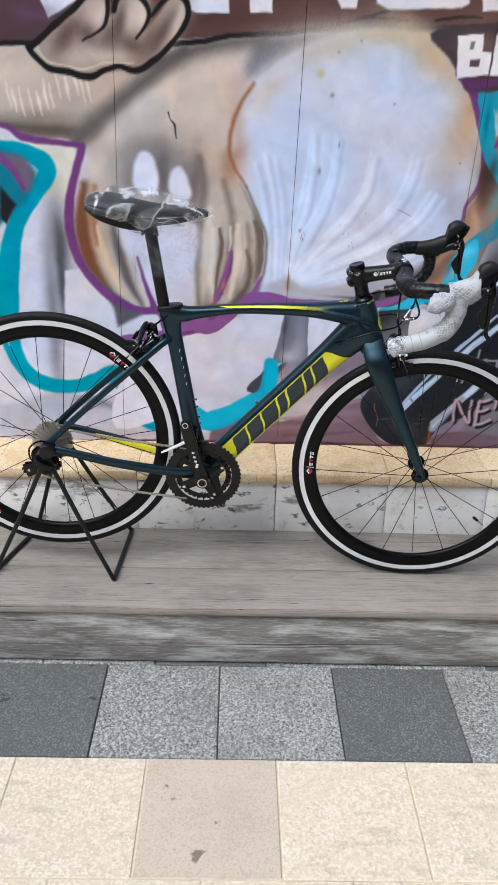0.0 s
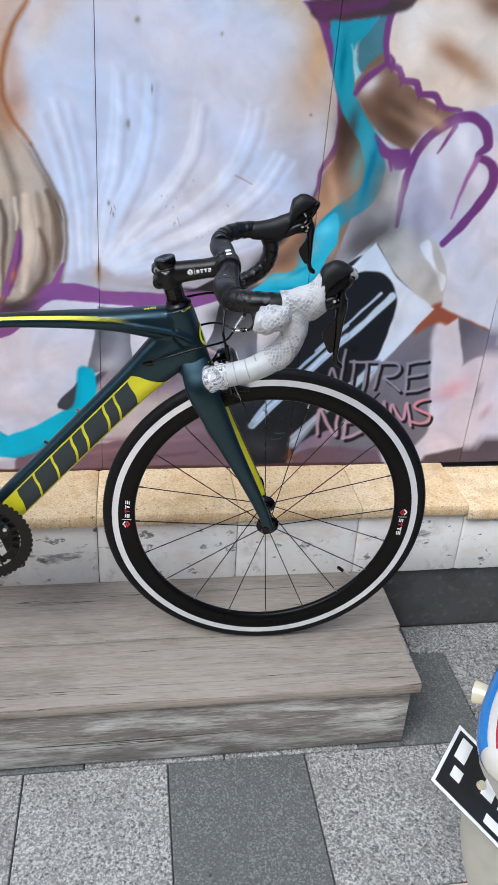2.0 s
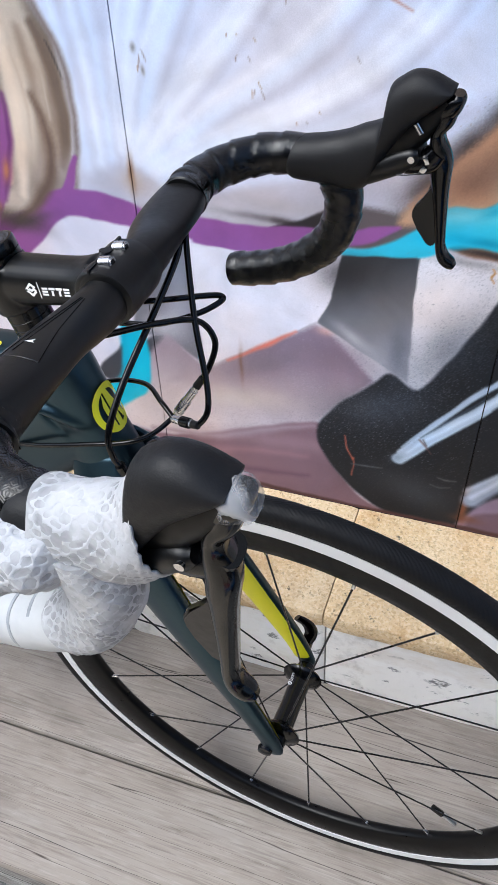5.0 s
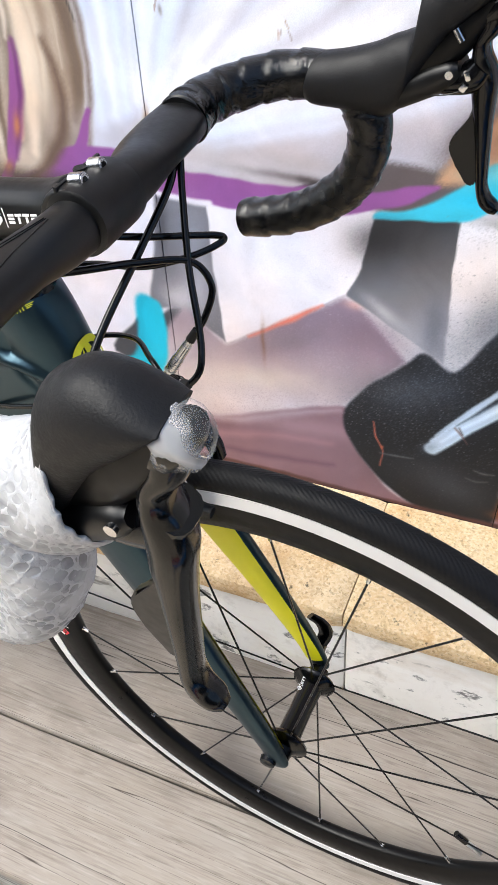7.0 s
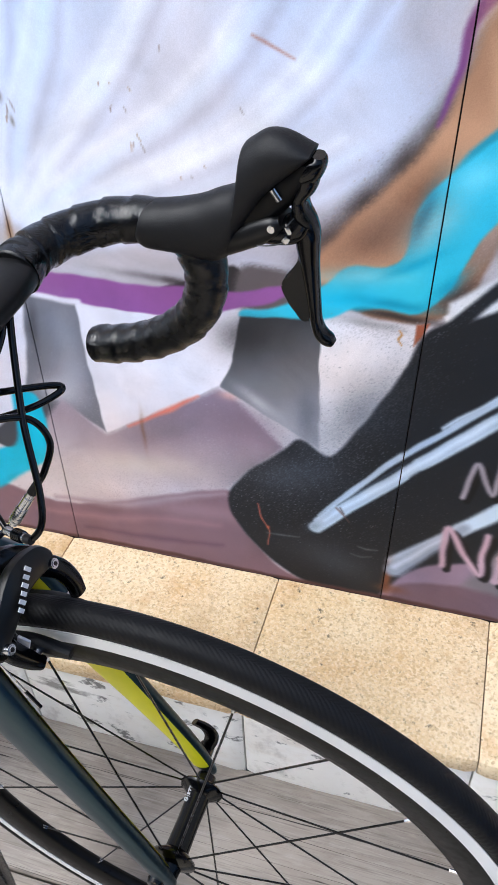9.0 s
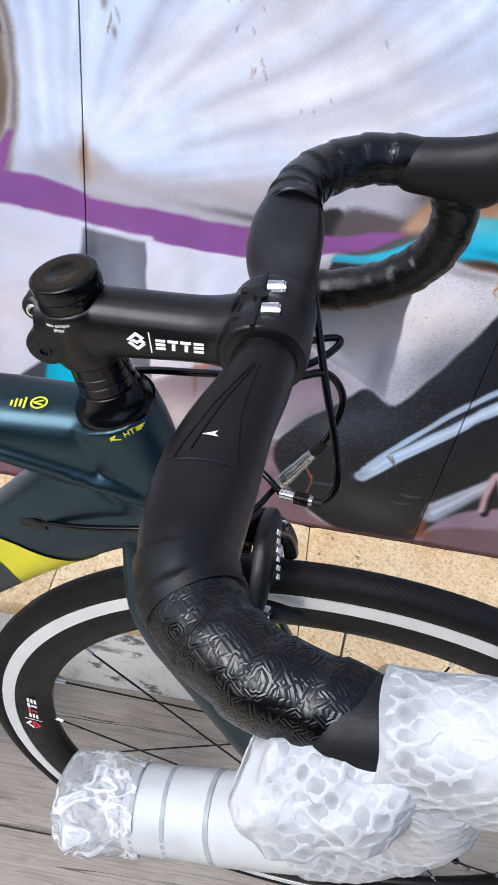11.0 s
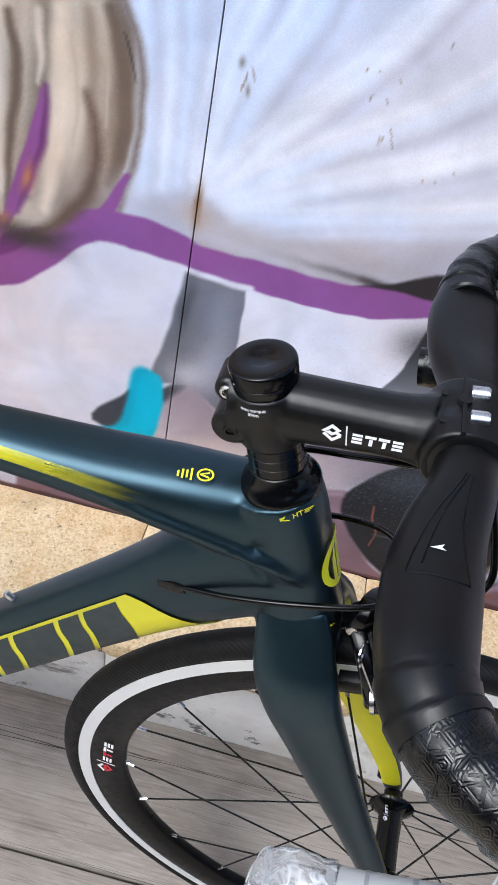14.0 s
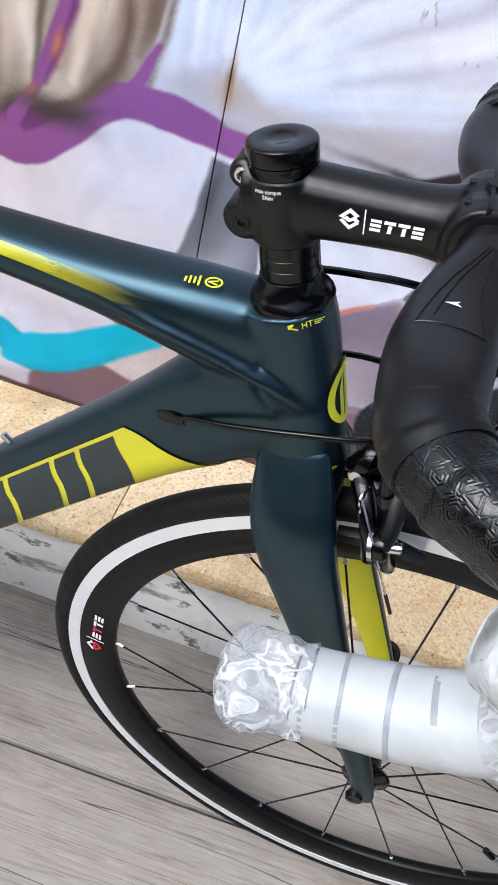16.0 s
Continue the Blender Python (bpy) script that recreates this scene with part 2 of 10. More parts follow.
def spray_mural(xz):
    s = Spray(xz)
    fill, stroke, puff, dust = s.fill, s.stroke, s.puff, s.dust
    # creature body and backdrop
    fill([(-1.157, 1.788), (0.793, 1.868), (1.214, 0.207), (-1.386, 0.146)], (204, 201, 212), 0.0055, smooth=False)
    fill([(-0.99, 0.547), (-0.16, 0.57), (-0.115, 0.38), (-1.006, 0.357)], (188, 184, 198), 0.0429, smooth=False)
    fill([(-1.123, 1.518), (-0.82, 1.516), (-0.618, 1.484), (-0.426, 1.524), (-0.251, 1.551), (-0.087, 1.531), (-0.217, 1.445), (-0.254, 1.23), (-0.19, 1.032), (-0.216, 0.876), (-0.472, 0.74), (-0.684, 0.903), (-0.725, 1.062), (-0.686, 1.244), (-0.76, 1.292), (-0.864, 1.317), (-1.145, 1.342)], (198, 184, 171), 0.0144)
    puff((-0.854, 1.448), (0.140, 0.050), (214, 202, 188), 0.8, 0)
    puff((-0.754, 1.398), (0.089, 0.060), (178, 162, 150), 0.6, -10)
    puff((-0.817, 1.347), (0.128, 0.018), (132, 118, 106), 0.6, 0)
    puff((-0.879, 1.318), (0.105, 0.018), (90, 80, 70), 0.88, -6)
    puff((-0.767, 1.313), (0.091, 0.021), (80, 70, 62), 0.88, 0)
    stroke([(-0.897, 1.431), (-0.893, 1.401), (-0.887, 1.368)], [0.0029, 0.0074, 0.0015], (228, 217, 204), 0.0044)
    stroke([(-0.883, 1.414), (-0.879, 1.391), (-0.873, 1.358)], [0.003, 0.0103, 0.0015], (228, 217, 204), 0.0044)
    stroke([(-0.863, 1.418), (-0.86, 1.38), (-0.853, 1.347)], [0.003, 0.0066, 0.0015], (228, 217, 204), 0.0044)
    stroke([(-0.839, 1.412), (-0.835, 1.384), (-0.828, 1.351)], [0.003, 0.0047, 0.0015], (228, 217, 204), 0.0044)
    stroke([(-0.818, 1.407), (-0.813, 1.382), (-0.807, 1.349)], [0.003, 0.0089, 0.0015], (228, 217, 204), 0.0045)
    stroke([(-0.799, 1.439), (-0.796, 1.401), (-0.789, 1.368)], [0.003, 0.0097, 0.0015], (228, 217, 204), 0.0044)
    stroke([(-0.785, 1.428), (-0.781, 1.403), (-0.774, 1.37)], [0.003, 0.0053, 0.0015], (228, 217, 204), 0.0044)
    stroke([(-0.766, 1.453), (-0.761, 1.426), (-0.754, 1.393)], [0.0029, 0.0055, 0.0015], (228, 217, 204), 0.0044)
    stroke([(-0.742, 1.458), (-0.738, 1.421), (-0.731, 1.388)], [0.0029, 0.0099, 0.0015], (228, 217, 204), 0.0044)
    stroke([(-0.719, 1.458), (-0.714, 1.435), (-0.707, 1.403)], [0.0029, 0.0085, 0.0015], (228, 217, 204), 0.0044)
    stroke([(-0.702, 1.446), (-0.697, 1.416), (-0.69, 1.384)], [0.003, 0.0045, 0.0015], (228, 217, 204), 0.0044)
    stroke([(-0.687, 1.456), (-0.682, 1.42), (-0.675, 1.387)], [0.003, 0.0069, 0.0015], (228, 217, 204), 0.0044)
    stroke([(-0.715, 1.294), (-0.66, 1.338), (-0.598, 1.389), (-0.523, 1.447), (-0.441, 1.501), (-0.353, 1.529), (-0.221, 1.547)], [0.0395, 0.0486, 0.0426, 0.0395, 0.0395, 0.0334, 0.0274], (94, 86, 82), 0.0243)
    stroke([(-0.567, 1.473), (-0.5, 1.486), (-0.426, 1.515)], [0.0207, 0.0295, 0.0207], (84, 78, 76), 0.0148)
    stroke([(-0.675, 1.215), (-0.623, 1.297), (-0.539, 1.366), (-0.433, 1.434), (-0.293, 1.48)], [0.034, 0.0463, 0.0525, 0.0463, 0.0309], (216, 200, 188), 0.0201)
    puff((-0.471, 1.345), (0.136, 0.061), (208, 194, 180), 0.8, 15)
    puff((-0.343, 1.385), (0.091, 0.094), (210, 196, 180), 0.7, 0)
    puff((-0.54, 1.281), (0.092, 0.021), (166, 152, 142), 0.6, 8)
    stroke([(-0.705, 1.177), (-0.718, 1.078), (-0.704, 0.976), (-0.652, 0.885)], [0.0186, 0.0435, 0.0435, 0.0186], (116, 76, 50), 0.0140)
    stroke([(-0.677, 1.17), (-0.686, 1.094), (-0.677, 1.016)], [0.0124, 0.0218, 0.0124], (158, 112, 80), 0.0109)
    stroke([(-0.675, 1.064), (-0.661, 1.001), (-0.635, 0.925), (-0.61, 0.873)], [0.0063, 0.019, 0.0174, 0.0048], (228, 203, 164), 0.0063)
    puff((-0.633, 1.081), (0.024, 0.111), (158, 148, 144), 0.8, -4)
    stroke([(-0.623, 1.165), (-0.622, 1.034), (-0.596, 0.923), (-0.555, 0.841)], [0.014, 0.025, 0.0265, 0.0094], (98, 92, 92), 0.0109)
    stroke([(-0.594, 1.128), (-0.587, 1.019), (-0.563, 0.907)], [0.0094, 0.0126, 0.0079], (186, 180, 184), 0.0079)
    puff((-0.583, 1.181), (0.022, 0.072), (150, 140, 136), 0.8, 0)
    puff((-0.49, 1.21), (0.020, 0.075), (96, 88, 88), 0.9, 0)
    puff((-0.401, 1.187), (0.017, 0.075), (106, 98, 94), 0.85, -6)
    stroke([(-0.386, 1.255), (-0.374, 1.166), (-0.389, 1.073), (-0.397, 0.945), (-0.389, 0.846)], [0.0124, 0.0232, 0.0278, 0.0216, 0.0124], (116, 108, 102), 0.0124)
    puff((-0.335, 1.043), (0.039, 0.153), (198, 190, 180), 0.9, 2)
    stroke([(-0.358, 1.121), (-0.364, 1.011), (-0.353, 0.881)], [0.0127, 0.0253, 0.0143], (218, 212, 202), 0.0095)
    stroke([(-0.321, 1.198), (-0.294, 1.1), (-0.3, 0.997), (-0.321, 0.89)], [0.0109, 0.0219, 0.0235, 0.0141], (124, 114, 104), 0.0125)
    puff((-0.251, 1.078), (0.038, 0.144), (194, 182, 168), 0.85, 6)
    stroke([(-0.268, 1.192), (-0.224, 1.11), (-0.208, 1.032), (-0.218, 0.918)], [0.011, 0.0204, 0.0219, 0.0125], (116, 104, 94), 0.0110)
    puff((-0.301, 1.24), (0.034, 0.034), (150, 124, 104), 0.7, 0)
    puff((-0.259, 0.908), (0.046, 0.036), (150, 134, 120), 0.7, 0)
    puff((-0.267, 0.986), (0.017, 0.067), (214, 203, 188), 0.8, -4)
    puff((-0.219, 0.986), (0.018, 0.078), (138, 121, 107), 0.85, -4)
    puff((-0.202, 1.023), (0.005, 0.058), (176, 164, 156), 0.7, -3)
    puff((-0.254, 0.89), (0.040, 0.016), (120, 106, 93), 0.85, 14)
    puff((-0.361, 0.987), (0.019, 0.069), (208, 198, 187), 0.7, 0)
    puff((-0.327, 1.0), (0.008, 0.068), (126, 110, 99), 0.75, -4)
    puff((-0.341, 0.819), (0.033, 0.013), (80, 73, 72), 0.85, 4)
    puff((-0.366, 0.856), (0.011, 0.035), (150, 140, 132), 0.7, -10)
    stroke([(-0.352, 1.062), (-0.348, 1.001), (-0.355, 0.93), (-0.348, 0.881)], [0.0176, 0.0152, 0.0117, 0.0047], (222, 214, 206), 0.0059)
    stroke([(-0.33, 1.066), (-0.323, 1.017), (-0.334, 0.947), (-0.343, 0.862)], [0.0081, 0.0104, 0.0093, 0.0058], (108, 94, 84), 0.0046)
    stroke([(-0.301, 1.072), (-0.298, 1.033), (-0.302, 1.006)], [0.0091, 0.008, 0.0034], (208, 198, 188), 0.0040)
    stroke([(-0.279, 1.077), (-0.279, 1.005), (-0.286, 0.934), (-0.299, 0.873)], [0.0146, 0.0191, 0.0191, 0.0112], (224, 210, 194), 0.0067)
    stroke([(-0.252, 1.082), (-0.245, 1.024), (-0.249, 0.955), (-0.266, 0.888)], [0.0111, 0.0133, 0.0144, 0.0111], (160, 144, 130), 0.0066)
    stroke([(-0.23, 1.087), (-0.215, 1.035), (-0.212, 0.976), (-0.226, 0.918)], [0.0131, 0.0164, 0.0164, 0.0087], (116, 100, 88), 0.0055)
    stroke([(-0.208, 1.091), (-0.2, 1.044), (-0.198, 0.991), (-0.21, 0.935)], [0.0032, 0.0049, 0.0049, 0.0022], (198, 190, 186), 0.0022)
    stroke([(-0.217, 1.07), (-0.209, 1.052), (-0.203, 1.028)], [0.0017, 0.0028, 0.0017], (78, 70, 66), 0.0011)
    stroke([(-0.237, 1.061), (-0.23, 1.022), (-0.232, 0.977)], [0.0017, 0.0034, 0.0017], (186, 172, 158), 0.0022)
    stroke([(-0.268, 1.059), (-0.261, 1.009), (-0.266, 0.951)], [0.0023, 0.0046, 0.0023], (196, 180, 164), 0.0028)
    stroke([(-0.317, 0.889), (-0.307, 0.923), (-0.298, 0.967)], [0.0095, 0.0088, 0.0041], (228, 192, 160), 0.0034)
    # tusk and eyes
    fill([(-0.622, 1.096), (-0.565, 1.144), (-0.471, 1.101), (-0.392, 1.073), (-0.399, 0.945), (-0.406, 0.811), (-0.472, 0.74), (-0.535, 0.841), (-0.569, 0.956), (-0.608, 1.019)], (212, 208, 222), 0.0126)
    puff((-0.53, 1.22), (0.062, 0.081), (110, 102, 104), 0.75, 0)
    puff((-0.432, 1.197), (0.059, 0.075), (110, 102, 104), 0.75, 0)
    fill([(-0.568, 1.174), (-0.564, 1.241), (-0.54, 1.268), (-0.514, 1.25), (-0.499, 1.191), (-0.518, 1.153)], (226, 226, 240), 0.0078)
    fill([(-0.471, 1.162), (-0.467, 1.215), (-0.443, 1.231), (-0.425, 1.209), (-0.409, 1.157), (-0.44, 1.133)], (222, 222, 236), 0.0078)
    stroke([(-0.565, 0.98), (-0.55, 0.924), (-0.528, 0.858), (-0.506, 0.791)], [0.0065, 0.0097, 0.0145, 0.0323], (112, 60, 120), 0.0048)
    stroke([(-0.294, 1.005), (-0.301, 0.948), (-0.321, 0.895), (-0.333, 0.864)], [0.0049, 0.0129, 0.0162, 0.0097], (112, 60, 120), 0.0049)
    # top band with letter bottoms
    fill([(-1.157, 1.788), (0.793, 1.868), (0.86, 1.604), (0.383, 1.586), (0.146, 1.571), (-0.09, 1.568), (-0.295, 1.557), (-0.427, 1.542), (-0.616, 1.537), (-0.82, 1.524), (-1.197, 1.502)], (86, 58, 52), 0.0041, smooth=False)
    fill([(-1.157, 1.788), (-0.718, 1.806), (-0.73, 1.572), (-0.82, 1.524), (-1.197, 1.502)], (80, 56, 62), 0.0082, smooth=False)
    puff((0.144, 1.592), (0.354, 0.013), (62, 38, 30), 0.8, 0)
    stroke([(-1.124, 1.51), (-0.936, 1.518), (-0.82, 1.523), (-0.747, 1.532)], [0.013, 0.0115, 0.013, 0.0087], (18, 14, 14), 0.0029)
    stroke([(-0.463, 1.53), (-0.383, 1.539), (-0.295, 1.555), (-0.178, 1.562), (-0.061, 1.577), (0.116, 1.581), (0.263, 1.589), (0.411, 1.595)], [0.0132, 0.0132, 0.0117, 0.0117, 0.0117, 0.0103, 0.0117, 0.0147], (20, 16, 16), 0.0029)
    stroke([(-0.032, 1.586), (0.025, 1.603), (0.096, 1.622)], [0.0088, 0.0073, 0.0073], (26, 18, 16), 0.0029)
    stroke([(0.025, 1.606), (0.098, 1.604), (0.143, 1.6)], [0.0044, 0.0059, 0.0073], (26, 18, 16), 0.0029)
    stroke([(0.217, 1.603), (0.274, 1.613), (0.334, 1.613)], [0.0074, 0.0074, 0.0059], (26, 18, 16), 0.0029)
    fill([(-0.813, 1.67), (-0.739, 1.673), (-0.699, 1.624), (-0.773, 1.58)], (226, 224, 234), 0.0028, smooth=False)
    fill([(-0.42, 1.685), (-0.315, 1.689), (-0.313, 1.605), (-0.395, 1.603), (-0.412, 1.61)], (226, 224, 234), 0.0028, smooth=False)
    fill([(-0.264, 1.716), (-0.208, 1.718), (-0.202, 1.61), (-0.26, 1.607)], (226, 224, 234), 0.0028, smooth=False)
    fill([(-0.078, 1.699), (0.016, 1.702), (0.011, 1.626), (-0.027, 1.623)], (226, 224, 234), 0.0029, smooth=False)
    fill([(0.052, 1.704), (0.296, 1.714), (0.297, 1.644), (0.279, 1.634), (0.096, 1.624), (0.062, 1.638)], (226, 224, 234), 0.0043, smooth=False)
    fill([(0.32, 1.702), (0.477, 1.721), (0.492, 1.64), (0.334, 1.628)], (226, 224, 234), 0.0029, smooth=False)
    puff((-0.816, 1.588), (0.057, 0.023), (96, 66, 86), 0.7, 0)
    # dark patch beside the ball and beside the word
    fill([(0.249, 1.581), (0.561, 1.592), (0.584, 1.474), (0.356, 1.466), (0.295, 1.518)], (60, 52, 52), 0.0074)
    fill([(-0.222, 1.557), (-0.031, 1.57), (-0.132, 1.529), (-0.204, 1.486), (-0.262, 1.457), (-0.25, 1.525)], (92, 86, 86), 0.0235)
    # paw with black outline
    fill([(-0.803, 1.519), (-0.73, 1.585), (-0.671, 1.625), (-0.634, 1.658), (-0.62, 1.614), (-0.629, 1.576), (-0.57, 1.642), (-0.525, 1.624), (-0.517, 1.58), (-0.536, 1.547), (-0.485, 1.607), (-0.449, 1.641), (-0.421, 1.62), (-0.427, 1.57), (-0.47, 1.523), (-0.537, 1.474), (-0.693, 1.452), (-0.765, 1.476)], (166, 146, 134), 0.0044)
    puff((-0.665, 1.593), (0.037, 0.049), (206, 182, 166), 0.9, -35)
    puff((-0.55, 1.592), (0.032, 0.055), (216, 196, 176), 0.9, -20)
    puff((-0.449, 1.583), (0.026, 0.064), (200, 180, 164), 0.9, -30)
    puff((-0.691, 1.495), (0.117, 0.029), (186, 172, 158), 0.7, 0)
    puff((-0.616, 1.55), (0.020, 0.038), (104, 86, 78), 0.8, -30)
    puff((-0.522, 1.534), (0.029, 0.058), (112, 94, 84), 0.8, -35)
    puff((-0.732, 1.533), (0.020, 0.044), (120, 98, 88), 0.6, -40)
    puff((-0.732, 1.546), (0.020, 0.052), (96, 74, 66), 0.8, -42)
    puff((-0.647, 1.581), (0.014, 0.043), (220, 200, 184), 0.9, -24)
    puff((-0.674, 1.548), (0.029, 0.023), (86, 66, 58), 0.7, -30)
    puff((-0.593, 1.577), (0.013, 0.043), (98, 78, 70), 0.85, -14)
    puff((-0.534, 1.592), (0.012, 0.038), (226, 206, 186), 0.9, -8)
    puff((-0.565, 1.526), (0.038, 0.020), (92, 74, 66), 0.7, -30)
    puff((-0.485, 1.555), (0.015, 0.058), (88, 74, 70), 0.85, -34)
    puff((-0.438, 1.589), (0.010, 0.043), (214, 196, 180), 0.9, -20)
    puff((-0.632, 1.497), (0.059, 0.015), (214, 200, 184), 0.6, 0)
    stroke([(-0.82, 1.516), (-0.76, 1.564), (-0.7, 1.611), (-0.655, 1.651), (-0.624, 1.646), (-0.623, 1.602), (-0.636, 1.562), (-0.689, 1.532)], [0.0145, 0.016, 0.0145, 0.0145, 0.0145, 0.0102, 0.0073, 0.0044], (16, 13, 14), 0.0029)
    stroke([(-0.607, 1.602), (-0.592, 1.635), (-0.556, 1.642), (-0.525, 1.621), (-0.519, 1.585), (-0.551, 1.54)], [0.013, 0.0144, 0.013, 0.013, 0.0101, 0.0058], (16, 13, 14), 0.0029)
    stroke([(-0.511, 1.593), (-0.485, 1.622), (-0.453, 1.644), (-0.421, 1.625), (-0.421, 1.584), (-0.453, 1.541), (-0.5, 1.495), (-0.552, 1.466), (-0.596, 1.474), (-0.633, 1.465), (-0.678, 1.447), (-0.736, 1.458), (-0.78, 1.465), (-0.815, 1.493), (-0.832, 1.513)], [0.0072, 0.0116, 0.0145, 0.0159, 0.013, 0.0116, 0.0145, 0.0159, 0.013, 0.013, 0.0188, 0.0159, 0.0159, 0.0145, 0.013], (16, 13, 14), 0.0029)
    stroke([(-0.806, 1.509), (-0.782, 1.481), (-0.743, 1.473), (-0.692, 1.465), (-0.633, 1.481), (-0.559, 1.484)], [0.0029, 0.0044, 0.0029, 0.0058, 0.0044, 0.0029], (206, 198, 170), 0.0029)
    # white and teal parts by the creature
    fill([(-1.148, 1.321), (-0.924, 1.319), (-0.836, 1.289), (-0.73, 1.283), (-0.739, 1.168), (-0.757, 1.122), (-0.747, 0.95), (-0.692, 0.903), (-0.638, 0.804), (-0.614, 0.771), (-0.609, 0.666), (-0.731, 0.572), (-1.244, 0.558)], (214, 211, 220), 0.0060)
    fill([(-0.941, 1.298), (-0.837, 1.279), (-0.731, 1.274), (-0.74, 1.213), (-0.766, 1.134), (-0.806, 1.142), (-0.796, 1.208), (-0.826, 1.251), (-0.927, 1.279)], (222, 217, 202), 0.0060)
    fill([(-0.896, 1.099), (-0.792, 1.133), (-0.769, 1.076), (-0.772, 0.933), (-0.797, 0.8), (-0.818, 0.551), (-0.938, 0.548)], (212, 212, 228), 0.0078)
    puff((-0.782, 1.013), (0.026, 0.112), (92, 92, 98), 0.9, 4)
    puff((-0.817, 0.799), (0.020, 0.248), (120, 120, 128), 0.85, 0)
    puff((-0.785, 0.9), (0.013, 0.130), (60, 62, 68), 0.8, 0)
    fill([(-0.775, 0.936), (-0.715, 0.945), (-0.653, 0.871), (-0.631, 0.779), (-0.571, 0.832), (-0.472, 0.809), (-0.473, 0.561), (-0.801, 0.552)], (214, 212, 222), 0.0048, smooth=False)
    fill([(-0.715, 0.945), (-0.681, 0.895), (-0.637, 0.83), (-0.629, 0.774), (-0.535, 0.821), (-0.588, 0.84)], (92, 88, 94), 0.0081, smooth=False)
    fill([(-0.505, 0.808), (-0.397, 0.812), (-0.207, 0.868), (-0.138, 0.82), (-0.139, 0.679), (-0.23, 0.568), (-0.296, 0.453), (-0.473, 0.448), (-0.499, 0.597)], (214, 210, 222), 0.0100)
    fill([(-0.397, 0.812), (-0.24, 0.859), (-0.305, 0.789), (-0.396, 0.734), (-0.439, 0.741)], (112, 60, 120), 0.0067)
    stroke([(-0.888, 0.527), (-0.802, 0.537), (-0.698, 0.532), (-0.578, 0.483)], [0.0172, 0.0276, 0.0207, 0.0069], (126, 126, 134), 0.0172)
    fill([(-0.994, 0.5), (-0.887, 0.549), (-0.766, 0.553), (-0.843, 0.419), (-1.001, 0.411)], (178, 178, 190), 0.0242)
    stroke([(-0.928, 1.267), (-0.869, 1.258), (-0.815, 1.232), (-0.809, 1.196), (-0.849, 1.142), (-0.902, 1.064), (-0.932, 0.96), (-0.949, 0.829), (-0.949, 0.718), (-0.915, 0.63), (-0.85, 0.587), (-0.765, 0.582), (-0.696, 0.606), (-0.644, 0.626), (-0.614, 0.575), (-0.585, 0.506), (-0.54, 0.465), (-0.473, 0.463)], [0.0364, 0.0425, 0.0516, 0.0486, 0.0425, 0.0456, 0.0607, 0.0668, 0.0547, 0.0456, 0.0456, 0.0425, 0.0456, 0.0547, 0.0456, 0.0425, 0.0456, 0.0516], (14, 152, 176), 0.0046)
    fill([(-1.02, 1.258), (-0.914, 1.262), (-0.838, 1.209), (-0.853, 1.157), (-0.896, 1.102), (-1.044, 1.02)], (24, 120, 140), 0.0121)
    fill([(-0.93, 1.25), (-0.87, 1.243), (-0.843, 1.195), (-0.869, 1.152), (-0.903, 1.207)], (112, 96, 112), 0.0122)
    stroke([(-0.931, 1.243), (-0.895, 1.207), (-0.873, 1.161)], [0.0214, 0.0183, 0.0122], (120, 66, 126), 0.0046)
    fill([(-0.937, 1.162), (-0.898, 1.118), (-0.93, 1.063), (-0.945, 1.078)], (24, 28, 34), 0.0062, smooth=False)
    stroke([(-0.394, 0.498), (-0.346, 0.467), (-0.28, 0.499), (-0.228, 0.534), (-0.182, 0.587), (-0.172, 0.67)], [0.0456, 0.0491, 0.0456, 0.0456, 0.0456, 0.0386], (14, 152, 176), 0.0053)
    stroke([(-1.103, 1.322), (-0.924, 1.325), (-0.866, 1.295), (-0.783, 1.284), (-0.715, 1.278), (-0.707, 1.269), (-0.731, 1.198), (-0.752, 1.107), (-0.747, 1.014), (-0.715, 0.938), (-0.653, 0.868), (-0.571, 0.827), (-0.502, 0.822), (-0.472, 0.767), (-0.422, 0.742), (-0.338, 0.779)], [0.012, 0.012, 0.0209, 0.015, 0.015, 0.0209, 0.0209, 0.0269, 0.0269, 0.0239, 0.0239, 0.0209, 0.0239, 0.0449, 0.0449, 0.0359], (112, 60, 120), 0.0045)
    # the big ball
    fill([(-0.216, 0.881), (-0.202, 0.968), (-0.199, 1.048), (-0.251, 1.155), (-0.301, 1.235), (-0.312, 1.294), (-0.297, 1.365), (-0.247, 1.444), (-0.146, 1.518), (-0.031, 1.565), (0.057, 1.58), (0.176, 1.572), (0.271, 1.528), (0.341, 1.445), (0.377, 1.347), (0.389, 1.252), (0.378, 1.176), (0.344, 1.074), (0.282, 0.967), (0.192, 0.889), (0.027, 0.855), (-0.14, 0.854)], (207, 212, 231), 0.0066)
    puff((0.044, 1.56), (0.192, 0.030), (206, 190, 160), 0.85, 0)
    puff((0.195, 1.535), (0.119, 0.039), (204, 180, 150), 0.85, -35)
    puff((0.319, 1.409), (0.034, 0.123), (186, 156, 122), 0.85, -12)
    puff((0.365, 1.281), (0.022, 0.110), (176, 160, 146), 0.7, 8)
    puff((0.123, 1.512), (0.194, 0.060), (206, 200, 196), 0.7, -14)
    puff((0.29, 1.394), (0.061, 0.169), (200, 194, 192), 0.7, -8)
    puff((-0.143, 1.475), (0.090, 0.039), (190, 184, 188), 0.6, 30)
